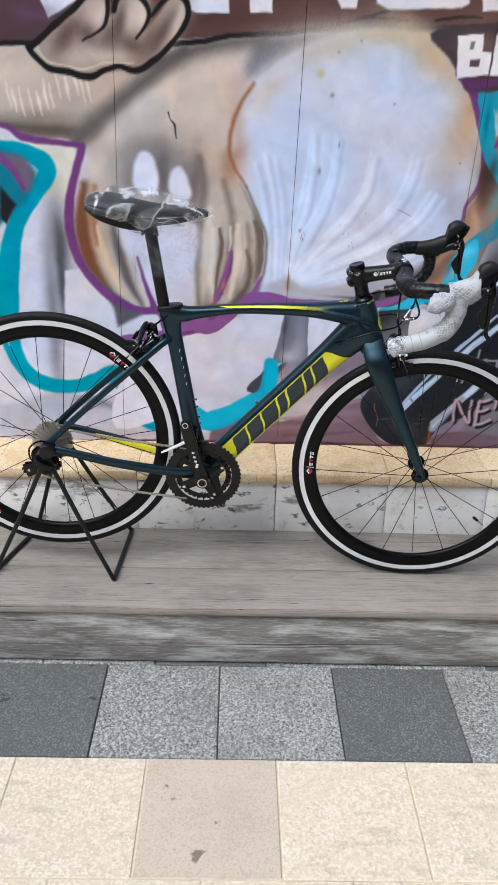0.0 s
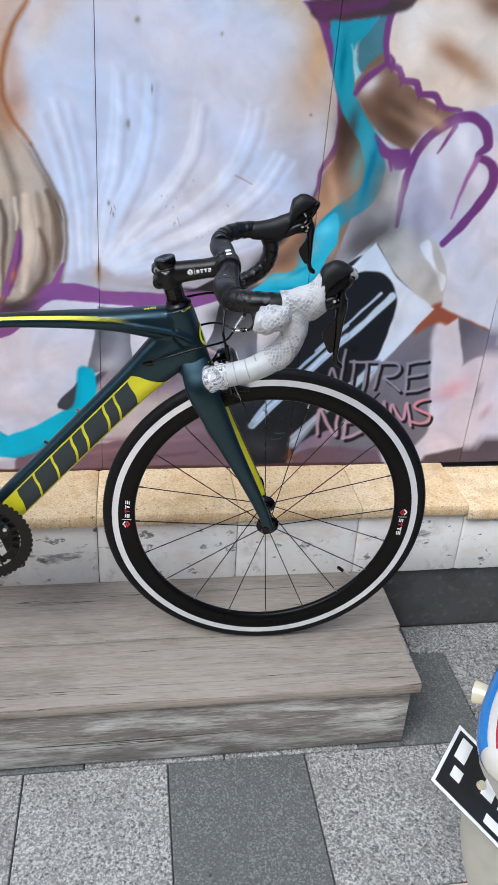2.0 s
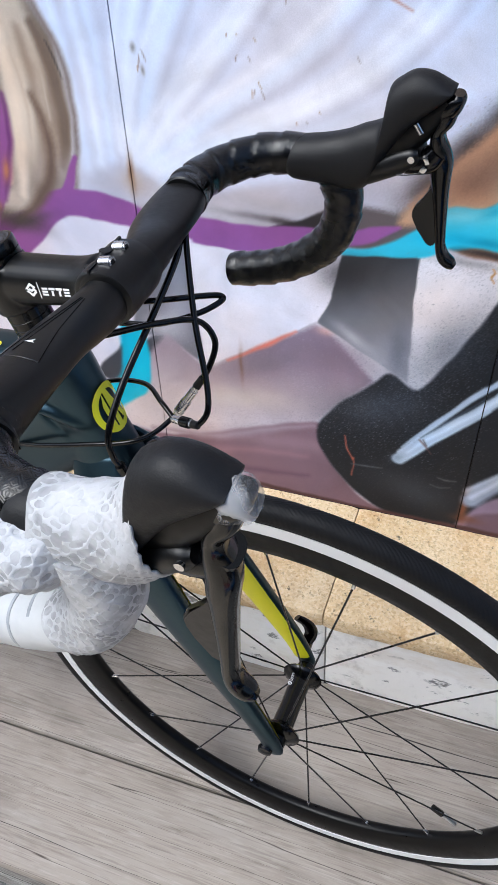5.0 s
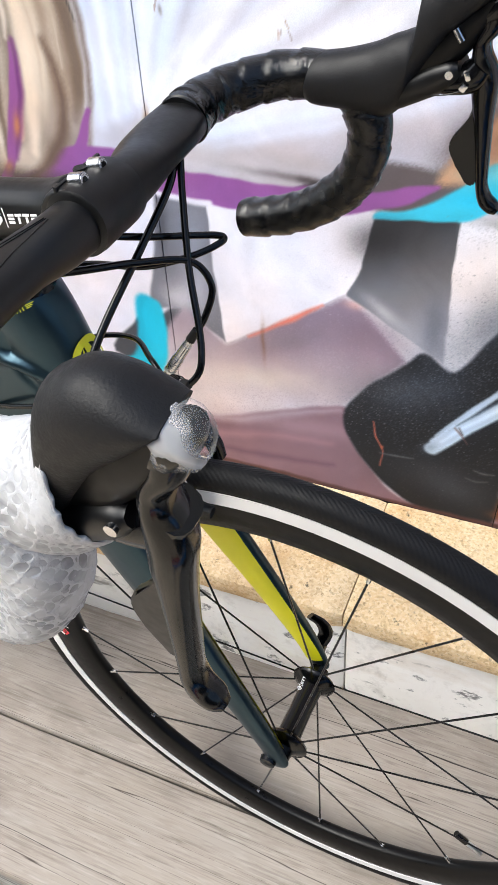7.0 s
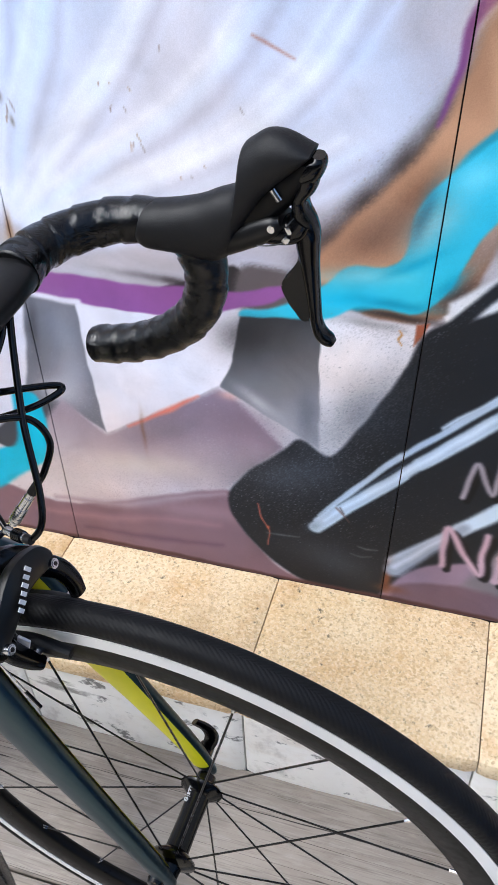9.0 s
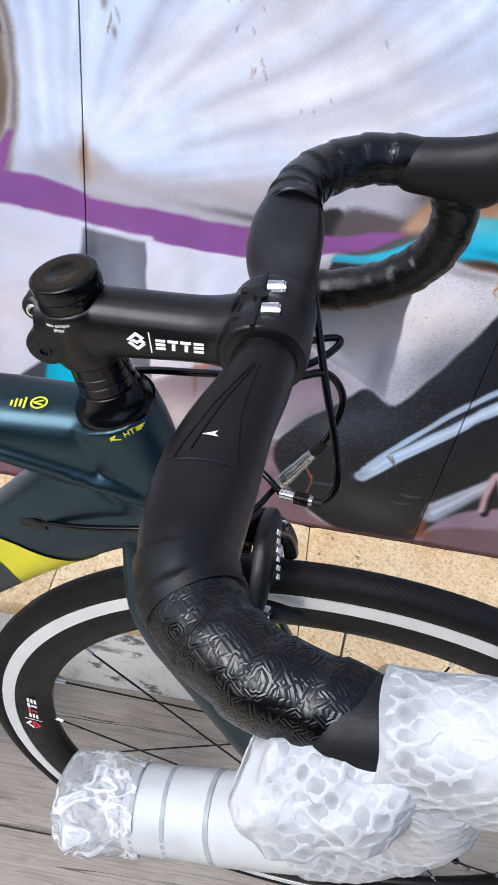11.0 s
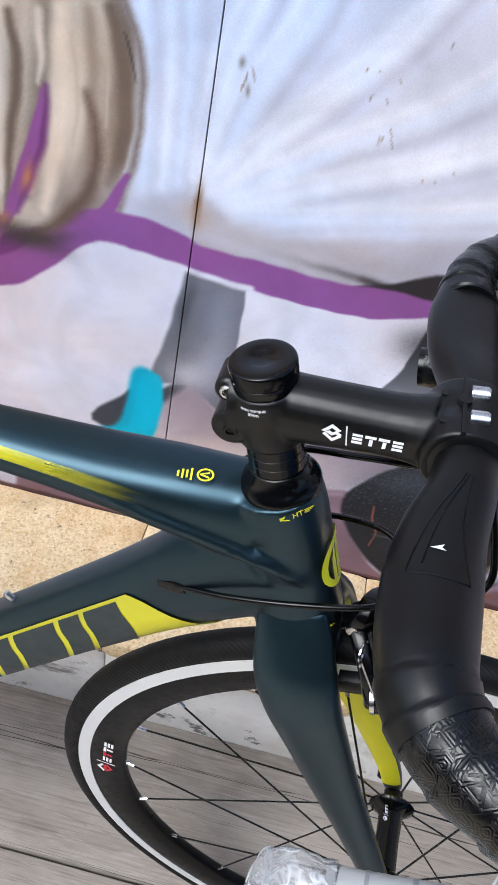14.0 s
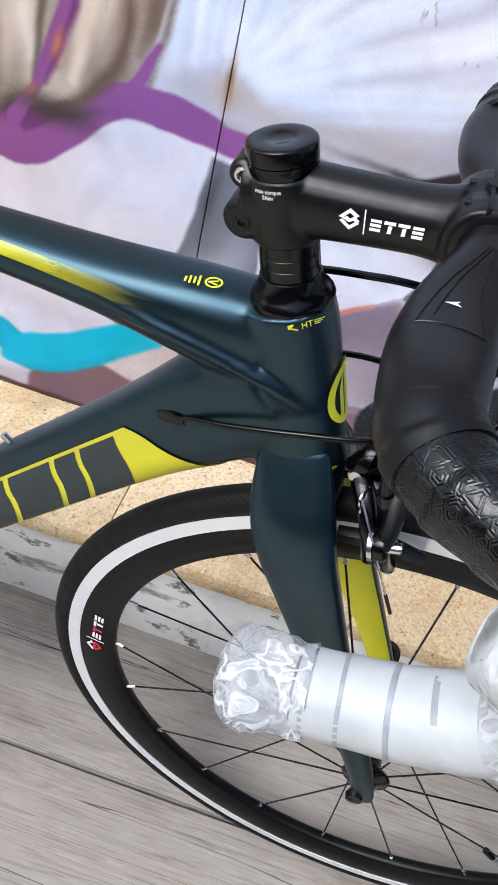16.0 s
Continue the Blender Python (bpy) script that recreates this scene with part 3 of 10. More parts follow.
    puff((-0.28, 1.331), (0.021, 0.092), (176, 128, 92), 0.75, 8)
    puff((-0.29, 1.251), (0.025, 0.056), (170, 116, 80), 0.7, -20)
    puff((-0.254, 1.43), (0.021, 0.039), (176, 130, 100), 0.6, 38)
    puff((-0.044, 0.907), (0.182, 0.030), (176, 170, 180), 0.75, 4)
    puff((0.187, 0.931), (0.149, 0.033), (168, 164, 176), 0.7, 20)
    puff((-0.146, 0.969), (0.023, 0.098), (196, 196, 214), 0.6, 0)
    puff((0.327, 1.128), (0.039, 0.113), (170, 166, 176), 0.7, 28)
    puff((-0.236, 1.361), (0.046, 0.107), (206, 221, 246), 0.75, -8)
    puff((-0.084, 1.477), (0.165, 0.075), (212, 218, 236), 0.6, 12)
    puff((0.078, 1.358), (0.184, 0.138), (212, 216, 234), 0.5, 0)
    stroke([(-0.175, 0.911), (-0.176, 1.009), (-0.191, 1.118), (-0.221, 1.238)], [0.0134, 0.0104, 0.0089, 0.003], (190, 194, 215), 0.0148)
    stroke([(-0.155, 0.92), (-0.154, 1.026), (-0.167, 1.15), (-0.198, 1.261)], [0.0119, 0.0089, 0.0074, 0.003], (190, 194, 215), 0.0148)
    stroke([(-0.137, 0.929), (-0.136, 1.042), (-0.148, 1.151), (-0.169, 1.255)], [0.0104, 0.0089, 0.0074, 0.003], (190, 194, 215), 0.0148)
    stroke([(-0.113, 0.93), (-0.102, 1.027), (-0.076, 1.122), (-0.065, 1.229), (-0.065, 1.317)], [0.0119, 0.0133, 0.0133, 0.0104, 0.0044], (190, 194, 215), 0.0148)
    stroke([(-0.103, 0.93), (-0.07, 1.028), (-0.025, 1.124), (-0.004, 1.216), (0.001, 1.305)], [0.0119, 0.0163, 0.0163, 0.0119, 0.0044], (190, 194, 215), 0.0148)
    stroke([(-0.093, 0.927), (-0.036, 1.005), (0.031, 1.079), (0.088, 1.166), (0.105, 1.264)], [0.0119, 0.0193, 0.0193, 0.0134, 0.0045], (190, 194, 215), 0.0148)
    stroke([(-0.087, 0.92), (0.014, 0.999), (0.106, 1.058), (0.179, 1.134), (0.215, 1.208), (0.225, 1.261)], [0.0119, 0.0193, 0.0178, 0.0163, 0.0119, 0.0045], (190, 194, 215), 0.0149)
    stroke([(-0.079, 0.914), (0.033, 0.97), (0.143, 1.019), (0.233, 1.086), (0.288, 1.165)], [0.0119, 0.0193, 0.0193, 0.0134, 0.0045], (190, 194, 215), 0.0149)
    stroke([(-0.07, 0.904), (0.068, 0.939), (0.197, 0.975), (0.289, 1.032)], [0.0134, 0.0179, 0.0164, 0.006], (190, 194, 215), 0.0149)
    stroke([(-0.19, 0.919), (-0.191, 1.016), (-0.205, 1.126), (-0.236, 1.245)], [0.0148, 0.0115, 0.0099, 0.0033], (219, 230, 252), 0.0115)
    stroke([(-0.17, 0.928), (-0.169, 1.033), (-0.182, 1.157), (-0.212, 1.268)], [0.0132, 0.0099, 0.0082, 0.0033], (230, 237, 253), 0.0115)
    stroke([(-0.153, 0.937), (-0.151, 1.049), (-0.163, 1.158), (-0.184, 1.262)], [0.0115, 0.0099, 0.0082, 0.0033], (219, 230, 252), 0.0115)
    stroke([(-0.128, 0.937), (-0.117, 1.035), (-0.091, 1.13), (-0.079, 1.236), (-0.079, 1.323)], [0.0132, 0.0148, 0.0148, 0.0115, 0.0049], (230, 237, 253), 0.0115)
    stroke([(-0.139, 0.947), (-0.133, 1.044), (-0.107, 1.138), (-0.092, 1.244), (-0.087, 1.332)], [0.0066, 0.0074, 0.0074, 0.0057, 0.0025], (228, 234, 250), 0.0098)
    stroke([(-0.103, 0.925), (-0.092, 1.018), (-0.066, 1.112), (-0.055, 1.221), (-0.055, 1.314)], [0.0066, 0.0074, 0.0074, 0.0058, 0.0025], (212, 220, 242), 0.0099)
    stroke([(-0.118, 0.938), (-0.085, 1.036), (-0.04, 1.131), (-0.019, 1.223), (-0.013, 1.311)], [0.0132, 0.0181, 0.0181, 0.0132, 0.0049], (219, 230, 252), 0.0115)
    stroke([(-0.134, 0.947), (-0.102, 1.045), (-0.053, 1.14), (-0.027, 1.232), (-0.02, 1.32)], [0.0066, 0.009, 0.009, 0.0066, 0.0025], (228, 234, 250), 0.0098)
    stroke([(-0.092, 0.919), (-0.06, 1.02), (-0.015, 1.121), (0.006, 1.215), (0.011, 1.301)], [0.0066, 0.0091, 0.0091, 0.0066, 0.0025], (212, 220, 242), 0.0099)
    stroke([(-0.108, 0.935), (-0.051, 1.013), (0.016, 1.086), (0.073, 1.173), (0.09, 1.271)], [0.0132, 0.0214, 0.0214, 0.0148, 0.0049], (230, 237, 253), 0.0115)
    stroke([(-0.125, 0.944), (-0.064, 1.022), (0.007, 1.096), (0.065, 1.182), (0.08, 1.28)], [0.0066, 0.0107, 0.0107, 0.0074, 0.0025], (228, 234, 250), 0.0099)
    stroke([(-0.083, 0.923), (-0.026, 1.004), (0.041, 1.076), (0.098, 1.159), (0.115, 1.254)], [0.0066, 0.0107, 0.0107, 0.0074, 0.0025], (212, 220, 242), 0.0099)
    stroke([(-0.103, 0.928), (-0.002, 1.006), (0.091, 1.065), (0.164, 1.141), (0.2, 1.216), (0.21, 1.268)], [0.0132, 0.0214, 0.0198, 0.0181, 0.0132, 0.0049], (219, 230, 252), 0.0115)
    stroke([(-0.116, 0.938), (-0.01, 1.016), (0.084, 1.075), (0.154, 1.15), (0.185, 1.224), (0.193, 1.276)], [0.0066, 0.0107, 0.0099, 0.009, 0.0066, 0.0025], (228, 234, 250), 0.0099)
    stroke([(-0.077, 0.917), (0.024, 0.991), (0.117, 1.047), (0.19, 1.125), (0.225, 1.204), (0.234, 1.26)], [0.0066, 0.0107, 0.0099, 0.0091, 0.0066, 0.0025], (212, 220, 242), 0.0099)
    stroke([(-0.094, 0.922), (0.017, 0.978), (0.127, 1.027), (0.218, 1.093), (0.272, 1.172)], [0.0132, 0.0215, 0.0215, 0.0149, 0.005], (230, 237, 253), 0.0116)
    stroke([(-0.103, 0.931), (0.01, 0.987), (0.117, 1.036), (0.203, 1.102), (0.255, 1.181)], [0.0066, 0.0107, 0.0107, 0.0074, 0.0025], (228, 234, 250), 0.0099)
    stroke([(-0.068, 0.903), (0.043, 0.961), (0.153, 1.014), (0.243, 1.084), (0.298, 1.163)], [0.0066, 0.0108, 0.0108, 0.0075, 0.0025], (212, 220, 242), 0.0099)
    stroke([(-0.085, 0.912), (0.053, 0.946), (0.181, 0.983), (0.273, 1.039)], [0.0149, 0.0198, 0.0182, 0.0066], (219, 230, 252), 0.0116)
    stroke([(-0.093, 0.922), (0.042, 0.956), (0.166, 0.992), (0.256, 1.048)], [0.0074, 0.0099, 0.0091, 0.0033], (228, 234, 250), 0.0099)
    stroke([(-0.06, 0.899), (0.078, 0.937), (0.207, 0.973), (0.3, 1.025)], [0.0075, 0.0099, 0.0091, 0.0033], (212, 220, 242), 0.0099)
    puff((0.228, 1.516), (0.105, 0.033), (206, 176, 138), 0.8, -38)
    puff((0.339, 1.395), (0.028, 0.123), (196, 160, 122), 0.8, -8)
    puff((0.117, 1.565), (0.118, 0.018), (204, 184, 150), 0.8, -6)
    puff((-0.043, 1.532), (0.089, 0.024), (196, 182, 164), 0.7, 16)
    puff((-0.215, 1.417), (0.027, 0.075), (210, 190, 176), 0.6, -35)
    stroke([(-0.244, 1.444), (-0.282, 1.387), (-0.303, 1.323), (-0.306, 1.272), (-0.291, 1.231), (-0.258, 1.182)], [0.006, 0.009, 0.0105, 0.0105, 0.009, 0.0045], (150, 96, 58), 0.0075)
    stroke([(-0.258, 1.182), (-0.214, 1.091), (-0.197, 1.04), (-0.198, 0.968), (-0.215, 0.888)], [0.0047, 0.0063, 0.0063, 0.0063, 0.0047], (120, 104, 96), 0.0063)
    puff((-0.07, 1.471), (0.010, 0.010), (196, 190, 130), 0.8, 0)
    puff((-0.037, 1.421), (0.005, 0.005), (126, 120, 118), 0.8, 0)
    puff((-0.027, 1.524), (0.003, 0.003), (126, 120, 118), 0.8, 0)
    puff((-0.058, 1.229), (0.004, 0.009), (126, 120, 118), 0.8, 0)
    puff((-0.009, 1.297), (0.002, 0.008), (126, 120, 118), 0.8, 0)
    puff((-0.103, 1.067), (0.003, 0.005), (126, 120, 118), 0.8, 0)
    puff((-0.094, 1.043), (0.002, 0.005), (126, 120, 118), 0.8, 0)
    puff((0.03, 1.551), (0.003, 0.003), (126, 120, 118), 0.8, 0)
    puff((0.132, 1.405), (0.003, 0.003), (126, 120, 118), 0.8, 0)
    puff((0.327, 1.26), (0.003, 0.003), (126, 120, 118), 0.8, 0)
    stroke([(-0.471, 1.366), (-0.466, 1.349), (-0.456, 1.336), (-0.45, 1.303)], [0.0045, 0.0023, 0.006, 0.0023], (48, 42, 40), 0.0023)
    stroke([(-0.099, 1.045), (-0.097, 1.053), (-0.096, 1.06)], [0.0004, 0.0017, 0.0004], (128, 112, 108), 0.0011)
    stroke([(-0.101, 1.041), (-0.1, 1.044), (-0.1, 1.047)], [0.0004, 0.001, 0.0004], (150, 112, 84), 0.0011)
    stroke([(0.021, 1.059), (0.021, 1.062), (0.022, 1.065)], [0.0004, 0.001, 0.0004], (128, 112, 108), 0.0010)
    stroke([(0.038, 1.021), (0.038, 1.027), (0.038, 1.031)], [0.0004, 0.0013, 0.0004], (150, 112, 84), 0.0011)
    stroke([(0.041, 1.026), (0.041, 1.029), (0.041, 1.031)], [0.0004, 0.0009, 0.0004], (128, 112, 108), 0.0010)
    stroke([(0.089, 0.995), (0.089, 0.997), (0.089, 0.999)], [0.0004, 0.0009, 0.0004], (150, 112, 84), 0.0011)
    stroke([(0.079, 1.116), (0.079, 1.119), (0.079, 1.121)], [0.0004, 0.0009, 0.0004], (128, 112, 108), 0.0009)
    stroke([(0.011, 1.084), (0.011, 1.086), (0.011, 1.087)], [0.0004, 0.0008, 0.0004], (150, 112, 84), 0.0010)
    stroke([(-0.342, 0.803), (-0.342, 0.805), (-0.341, 0.806)], [0.0006, 0.0011, 0.0006], (128, 112, 108), 0.0015)
    puff((-0.031, 0.887), (0.141, 0.016), (186, 181, 187), 0.8, -9)
    puff((-0.089, 0.853), (0.077, 0.006), (140, 134, 142), 0.7, -16)
    puff((0.065, 0.897), (0.070, 0.012), (176, 170, 176), 0.7, -4)
    puff((0.083, 0.875), (0.071, 0.005), (56, 50, 52), 0.85, -4)
    stroke([(0.048, 1.031), (0.051, 1.025), (0.052, 1.021)], [0.0005, 0.0012, 0.0005], (140, 134, 138), 0.0012)
    stroke([(0.046, 1.04), (0.047, 1.036), (0.049, 1.033)], [0.0005, 0.001, 0.0005], (150, 126, 100), 0.0012)
    stroke([(0.035, 1.065), (0.037, 1.062), (0.038, 1.059)], [0.0005, 0.001, 0.0005], (140, 134, 138), 0.0012)
    stroke([(0.042, 1.084), (0.043, 1.082), (0.044, 1.08)], [0.0005, 0.0008, 0.0005], (150, 126, 100), 0.0012)
    stroke([(0.154, 1.071), (0.156, 1.067), (0.158, 1.064)], [0.0004, 0.0009, 0.0004], (140, 134, 138), 0.0011)
    stroke([(0.022, 1.087), (0.023, 1.086), (0.023, 1.085)], [0.0005, 0.0007, 0.0005], (150, 126, 100), 0.0012)
    stroke([(0.101, 1.0), (0.101, 0.998), (0.102, 0.997)], [0.0005, 0.0008, 0.0005], (140, 134, 138), 0.0012)
    stroke([(0.116, 1.011), (0.116, 1.01), (0.117, 1.009)], [0.0005, 0.0007, 0.0005], (150, 126, 100), 0.0012)
    stroke([(-0.093, 1.066), (-0.09, 1.059), (-0.088, 1.053)], [0.0005, 0.0016, 0.0005], (140, 134, 138), 0.0013)
    stroke([(0.17, 1.133), (0.18, 1.128), (0.191, 1.122), (0.208, 1.115)], [0.0014, 0.0022, 0.002, 0.001], (172, 122, 114), 0.0022)
    # rust under the panel joint
    puff((-0.129, 0.917), (0.004, 0.021), (120, 76, 44), 0.9, 0)
    puff((-0.128, 0.908), (0.015, 0.015), (184, 160, 140), 0.6, 0)
    # strip of purple under the ball
    fill([(-0.596, 0.677), (-0.479, 0.732), (-0.387, 0.762), (-0.344, 0.766), (-0.307, 0.8), (-0.246, 0.844), (-0.149, 0.836), (-0.154, 0.741), (-0.187, 0.656), (-0.239, 0.579), (-0.354, 0.544), (-0.647, 0.443)], (222, 218, 230), 0.0035)
    puff((-0.353, 0.565), (0.106, 0.021), (196, 190, 204), 0.7, -8)
    fill([(-0.149, 0.839), (-0.073, 0.832), (-0.066, 0.768), (-0.081, 0.695), (-0.096, 0.572), (-0.239, 0.579), (-0.186, 0.653), (-0.153, 0.742)], (66, 68, 76), 0.0033, to=(146, 150, 166), along=((-0.143, 0.777), (-0.072, 0.791)))
    fill([(-0.073, 0.83), (0.103, 0.851), (0.139, 0.854), (0.155, 0.805), (0.118, 0.752), (0.025, 0.675), (-0.067, 0.7)], (222, 218, 230), 0.0020, smooth=False)
    fill([(-0.178, 0.67), (-0.167, 0.679), (-0.159, 0.669), (-0.154, 0.562), (-0.189, 0.556), (-0.192, 0.62)], (40, 180, 214), 0.0031)
    stroke([(-0.613, 0.739), (-0.498, 0.755), (-0.413, 0.793), (-0.385, 0.787), (-0.349, 0.78), (-0.3, 0.818), (-0.26, 0.856), (-0.237, 0.868), (-0.181, 0.869), (-0.115, 0.855), (-0.05, 0.849), (0.015, 0.846), (0.079, 0.847), (0.138, 0.86)], [0.0185, 0.0218, 0.0504, 0.0554, 0.0386, 0.0352, 0.0352, 0.0386, 0.0386, 0.0369, 0.0336, 0.0369, 0.0336, 0.0151], (139, 84, 147), 0.0025)
    puff((-0.368, 0.827), (0.029, 0.012), (58, 50, 52), 0.8, 24)
    puff((-0.3, 0.835), (0.035, 0.008), (70, 62, 64), 0.7, 18)
    stroke([(-0.243, 0.866), (-0.225, 0.892), (-0.207, 0.932)], [0.0188, 0.0148, 0.0067], (139, 84, 147), 0.0020)
    stroke([(-0.369, 0.812), (-0.343, 0.851), (-0.33, 0.892), (-0.31, 0.944), (-0.299, 1.001)], [0.0191, 0.0117, 0.0132, 0.0132, 0.0029], (139, 84, 147), 0.0022)
    puff((-0.318, 0.905), (0.005, 0.015), (196, 130, 80), 0.8, -20)
    puff((-0.347, 0.847), (0.006, 0.010), (196, 140, 90), 0.7, -30)
    # shards under the bar
    fill([(-0.228, 0.818), (-0.104, 0.862), (-0.056, 0.846), (-0.054, 0.632), (-0.116, 0.68), (-0.171, 0.65), (-0.282, 0.658)], (222, 218, 230), 0.0035)
    fill([(-0.134, 0.835), (-0.063, 0.829), (-0.057, 0.745), (-0.054, 0.632), (-0.117, 0.678), (-0.168, 0.665), (-0.145, 0.764)], (112, 112, 122), 0.0033, smooth=False)
    puff((-0.092, 0.712), (0.023, 0.043), (170, 168, 182), 0.8, -15)
    fill([(-0.328, 0.46), (-0.168, 0.61), (-0.112, 0.681), (-0.055, 0.629), (0.112, 0.732), (0.129, 0.727), (0.195, 0.656), (0.131, 0.587), (0.109, 0.555), (-0.125, 0.479), (-0.257, 0.49)], (136, 120, 136), 0.0058, smooth=False, to=(206, 196, 200), along=((0.007, 0.685), (-0.018, 0.516)))
    puff((0.138, 0.694), (0.053, 0.026), (120, 104, 122), 0.7, -20)
    fill([(-0.286, 0.527), (-0.255, 0.5), (-0.124, 0.481), (0.114, 0.564), (0.127, 0.511), (0.165, 0.452), (0.215, 0.413), (0.354, 0.398), (0.114, 0.305), (-0.336, 0.368)], (126, 98, 108), 0.0044)
    puff((0.051, 0.512), (0.109, 0.015), (150, 122, 132), 0.7, 4)
    fill([(-0.063, 0.829), (0.078, 0.831), (0.144, 0.849), (0.133, 0.778), (0.116, 0.74), (-0.054, 0.632), (-0.062, 0.744)], (224, 220, 230), 0.0016, smooth=False)
    stroke([(-0.018, 0.65), (0.047, 0.692), (0.085, 0.719)], [0.0026, 0.0069, 0.0017], (226, 120, 100), 0.0043)
    fill([(0.146, 0.841), (0.24, 0.851), (0.238, 0.67), (0.116, 0.737), (0.133, 0.778)], (74, 76, 80), 0.0020, smooth=False, to=(168, 166, 176), along=((0.186, 0.817), (0.224, 0.676)))
    puff((0.126, 0.726), (0.012, 0.006), (220, 170, 160), 0.6, 0)
    fill([(0.24, 0.855), (0.348, 0.859), (0.345, 0.829), (0.322, 0.768), (0.292, 0.713), (0.256, 0.654), (0.243, 0.662), (0.238, 0.796)], (222, 220, 228), 0.0012, smooth=False)
    puff((0.292, 0.852), (0.036, 0.006), (130, 128, 132), 0.7, -3)
    stroke([(-0.394, 0.498), (-0.346, 0.467), (-0.28, 0.495), (-0.228, 0.534), (-0.181, 0.584), (-0.172, 0.67)], [0.0421, 0.0456, 0.0439, 0.0421, 0.0421, 0.0351], (36, 172, 204), 0.0053)
    fill([(-0.176, 0.673), (-0.155, 0.682), (-0.146, 0.66), (-0.148, 0.604), (-0.159, 0.564), (-0.192, 0.539), (-0.323, 0.462), (-0.392, 0.449), (-0.375, 0.497), (-0.303, 0.527), (-0.232, 0.568), (-0.19, 0.583), (-0.183, 0.627)], (40, 182, 214), 0.0038)
    # dark base of the creature
    stroke([(-0.251, 1.007), (-0.241, 0.96), (-0.247, 0.909), (-0.278, 0.865), (-0.314, 0.836)], [0.0059, 0.0117, 0.0153, 0.0164, 0.0094], (104, 86, 76), 0.0082)
    puff((-0.321, 0.834), (0.042, 0.014), (66, 60, 56), 0.8, -8)
    stroke([(-0.121, 0.876), (-0.062, 0.864), (0.0, 0.867), (0.049, 0.871)], [0.0101, 0.0164, 0.0151, 0.0076], (176, 170, 178), 0.0101)
    fill([(0.05, 0.865), (0.093, 0.882), (0.141, 0.904), (0.154, 0.869), (0.093, 0.854), (0.061, 0.861)], (46, 42, 44), 0.0030)
    # brown smoke right of the ball
    fill([(0.237, 0.915), (0.259, 0.96), (0.311, 1.021), (0.353, 1.092), (0.381, 1.153), (0.409, 1.184), (0.445, 1.162), (0.446, 1.079), (0.417, 0.977), (0.378, 0.875), (0.286, 0.862)], (150, 112, 88), 0.0036)
    puff((0.283, 0.93), (0.034, 0.015), (150, 104, 66), 0.7, 20)
    puff((0.309, 0.971), (0.027, 0.021), (164, 112, 74), 0.8, 40)
    puff((0.38, 1.061), (0.014, 0.033), (206, 150, 116), 0.9, -30)
    puff((0.39, 1.094), (0.018, 0.027), (228, 172, 136), 0.8, -30)
    puff((0.246, 0.944), (0.035, 0.015), (58, 52, 52), 0.95, 38)
    puff((0.281, 0.988), (0.032, 0.013), (54, 48, 48), 0.95, 42)
    puff((0.313, 1.029), (0.031, 0.012), (66, 58, 56), 0.92, 48)
    puff((0.341, 1.068), (0.029, 0.010), (92, 82, 78), 0.85, 54)
    puff((0.358, 1.106), (0.027, 0.007), (104, 94, 90), 0.8, 62)
    puff((0.368, 1.136), (0.022, 0.005), (110, 100, 98), 0.7, 66)
    puff((0.255, 0.911), (0.035, 0.011), (52, 46, 46), 0.9, 10)
    puff((0.4, 0.952), (0.013, 0.031), (150, 128, 118), 0.8, -30)
    puff((0.381, 0.895), (0.027, 0.016), (62, 54, 54), 0.9, 30)
    puff((0.321, 0.865), (0.052, 0.005), (48, 42, 42), 0.9, -4)
    puff((0.407, 0.976), (0.012, 0.020), (196, 160, 140), 0.7, -30)
    dust((0.281, 0.98), (0.071, 0.022), (180, 164, 150), 0.16, 44)
    dust((0.314, 0.977), (0.048, 0.032), (212, 176, 140), 0.12, 40)
    dust((0.34, 1.028), (0.045, 0.025), (60, 52, 50), 0.4, 50)
    dust((0.376, 1.093), (0.027, 0.041), (236, 204, 176), 0.14, -30)
    dust((0.392, 0.934), (0.031, 0.047), (226, 206, 190), 0.18, -30)
    fill([(0.151, 0.904), (0.213, 0.905), (0.237, 0.927), (0.261, 0.911), (0.237, 0.865), (0.148, 0.852)], (92, 84, 86), 0.0064)
    stroke([(-0.197, 0.863), (-0.136, 0.858), (-0.091, 0.855), (-0.039, 0.853), (0.039, 0.849), (0.095, 0.858), (0.148, 0.863), (0.181, 0.873), (0.213, 0.887)], [0.0283, 0.0299, 0.0316, 0.0333, 0.0366, 0.0316, 0.0183, 0.02, 0.005], (139, 84, 147), 0.0025)
    stroke([(0.296, 1.483), (0.337, 1.435), (0.368, 1.364), (0.389, 1.3), (0.395, 1.238), (0.383, 1.186), (0.361, 1.15), (0.353, 1.107), (0.341, 1.064)], [0.0229, 0.0206, 0.0206, 0.0195, 0.0183, 0.0149, 0.0103, 0.0069, 0.0034], (112, 62, 124), 0.0034)
    fill([(0.316, 1.514), (0.474, 1.542), (0.472, 1.472), (0.427, 1.45), (0.353, 1.426), (0.328, 1.455)], (106, 62, 100), 0.0046)
    fill([(0.441, 1.44), (0.476, 1.462), (0.476, 1.39), (0.428, 1.345), (0.412, 1.397)], (70, 120, 136), 0.0059)
    puff((0.413, 1.233), (0.022, 0.062), (84, 58, 46), 0.8, 10)
    puff((0.403, 1.114), (0.031, 0.057), (186, 140, 108), 0.8, 14)
    puff((0.502, 1.029), (0.061, 0.061), (120, 116, 116), 0.85, 0)
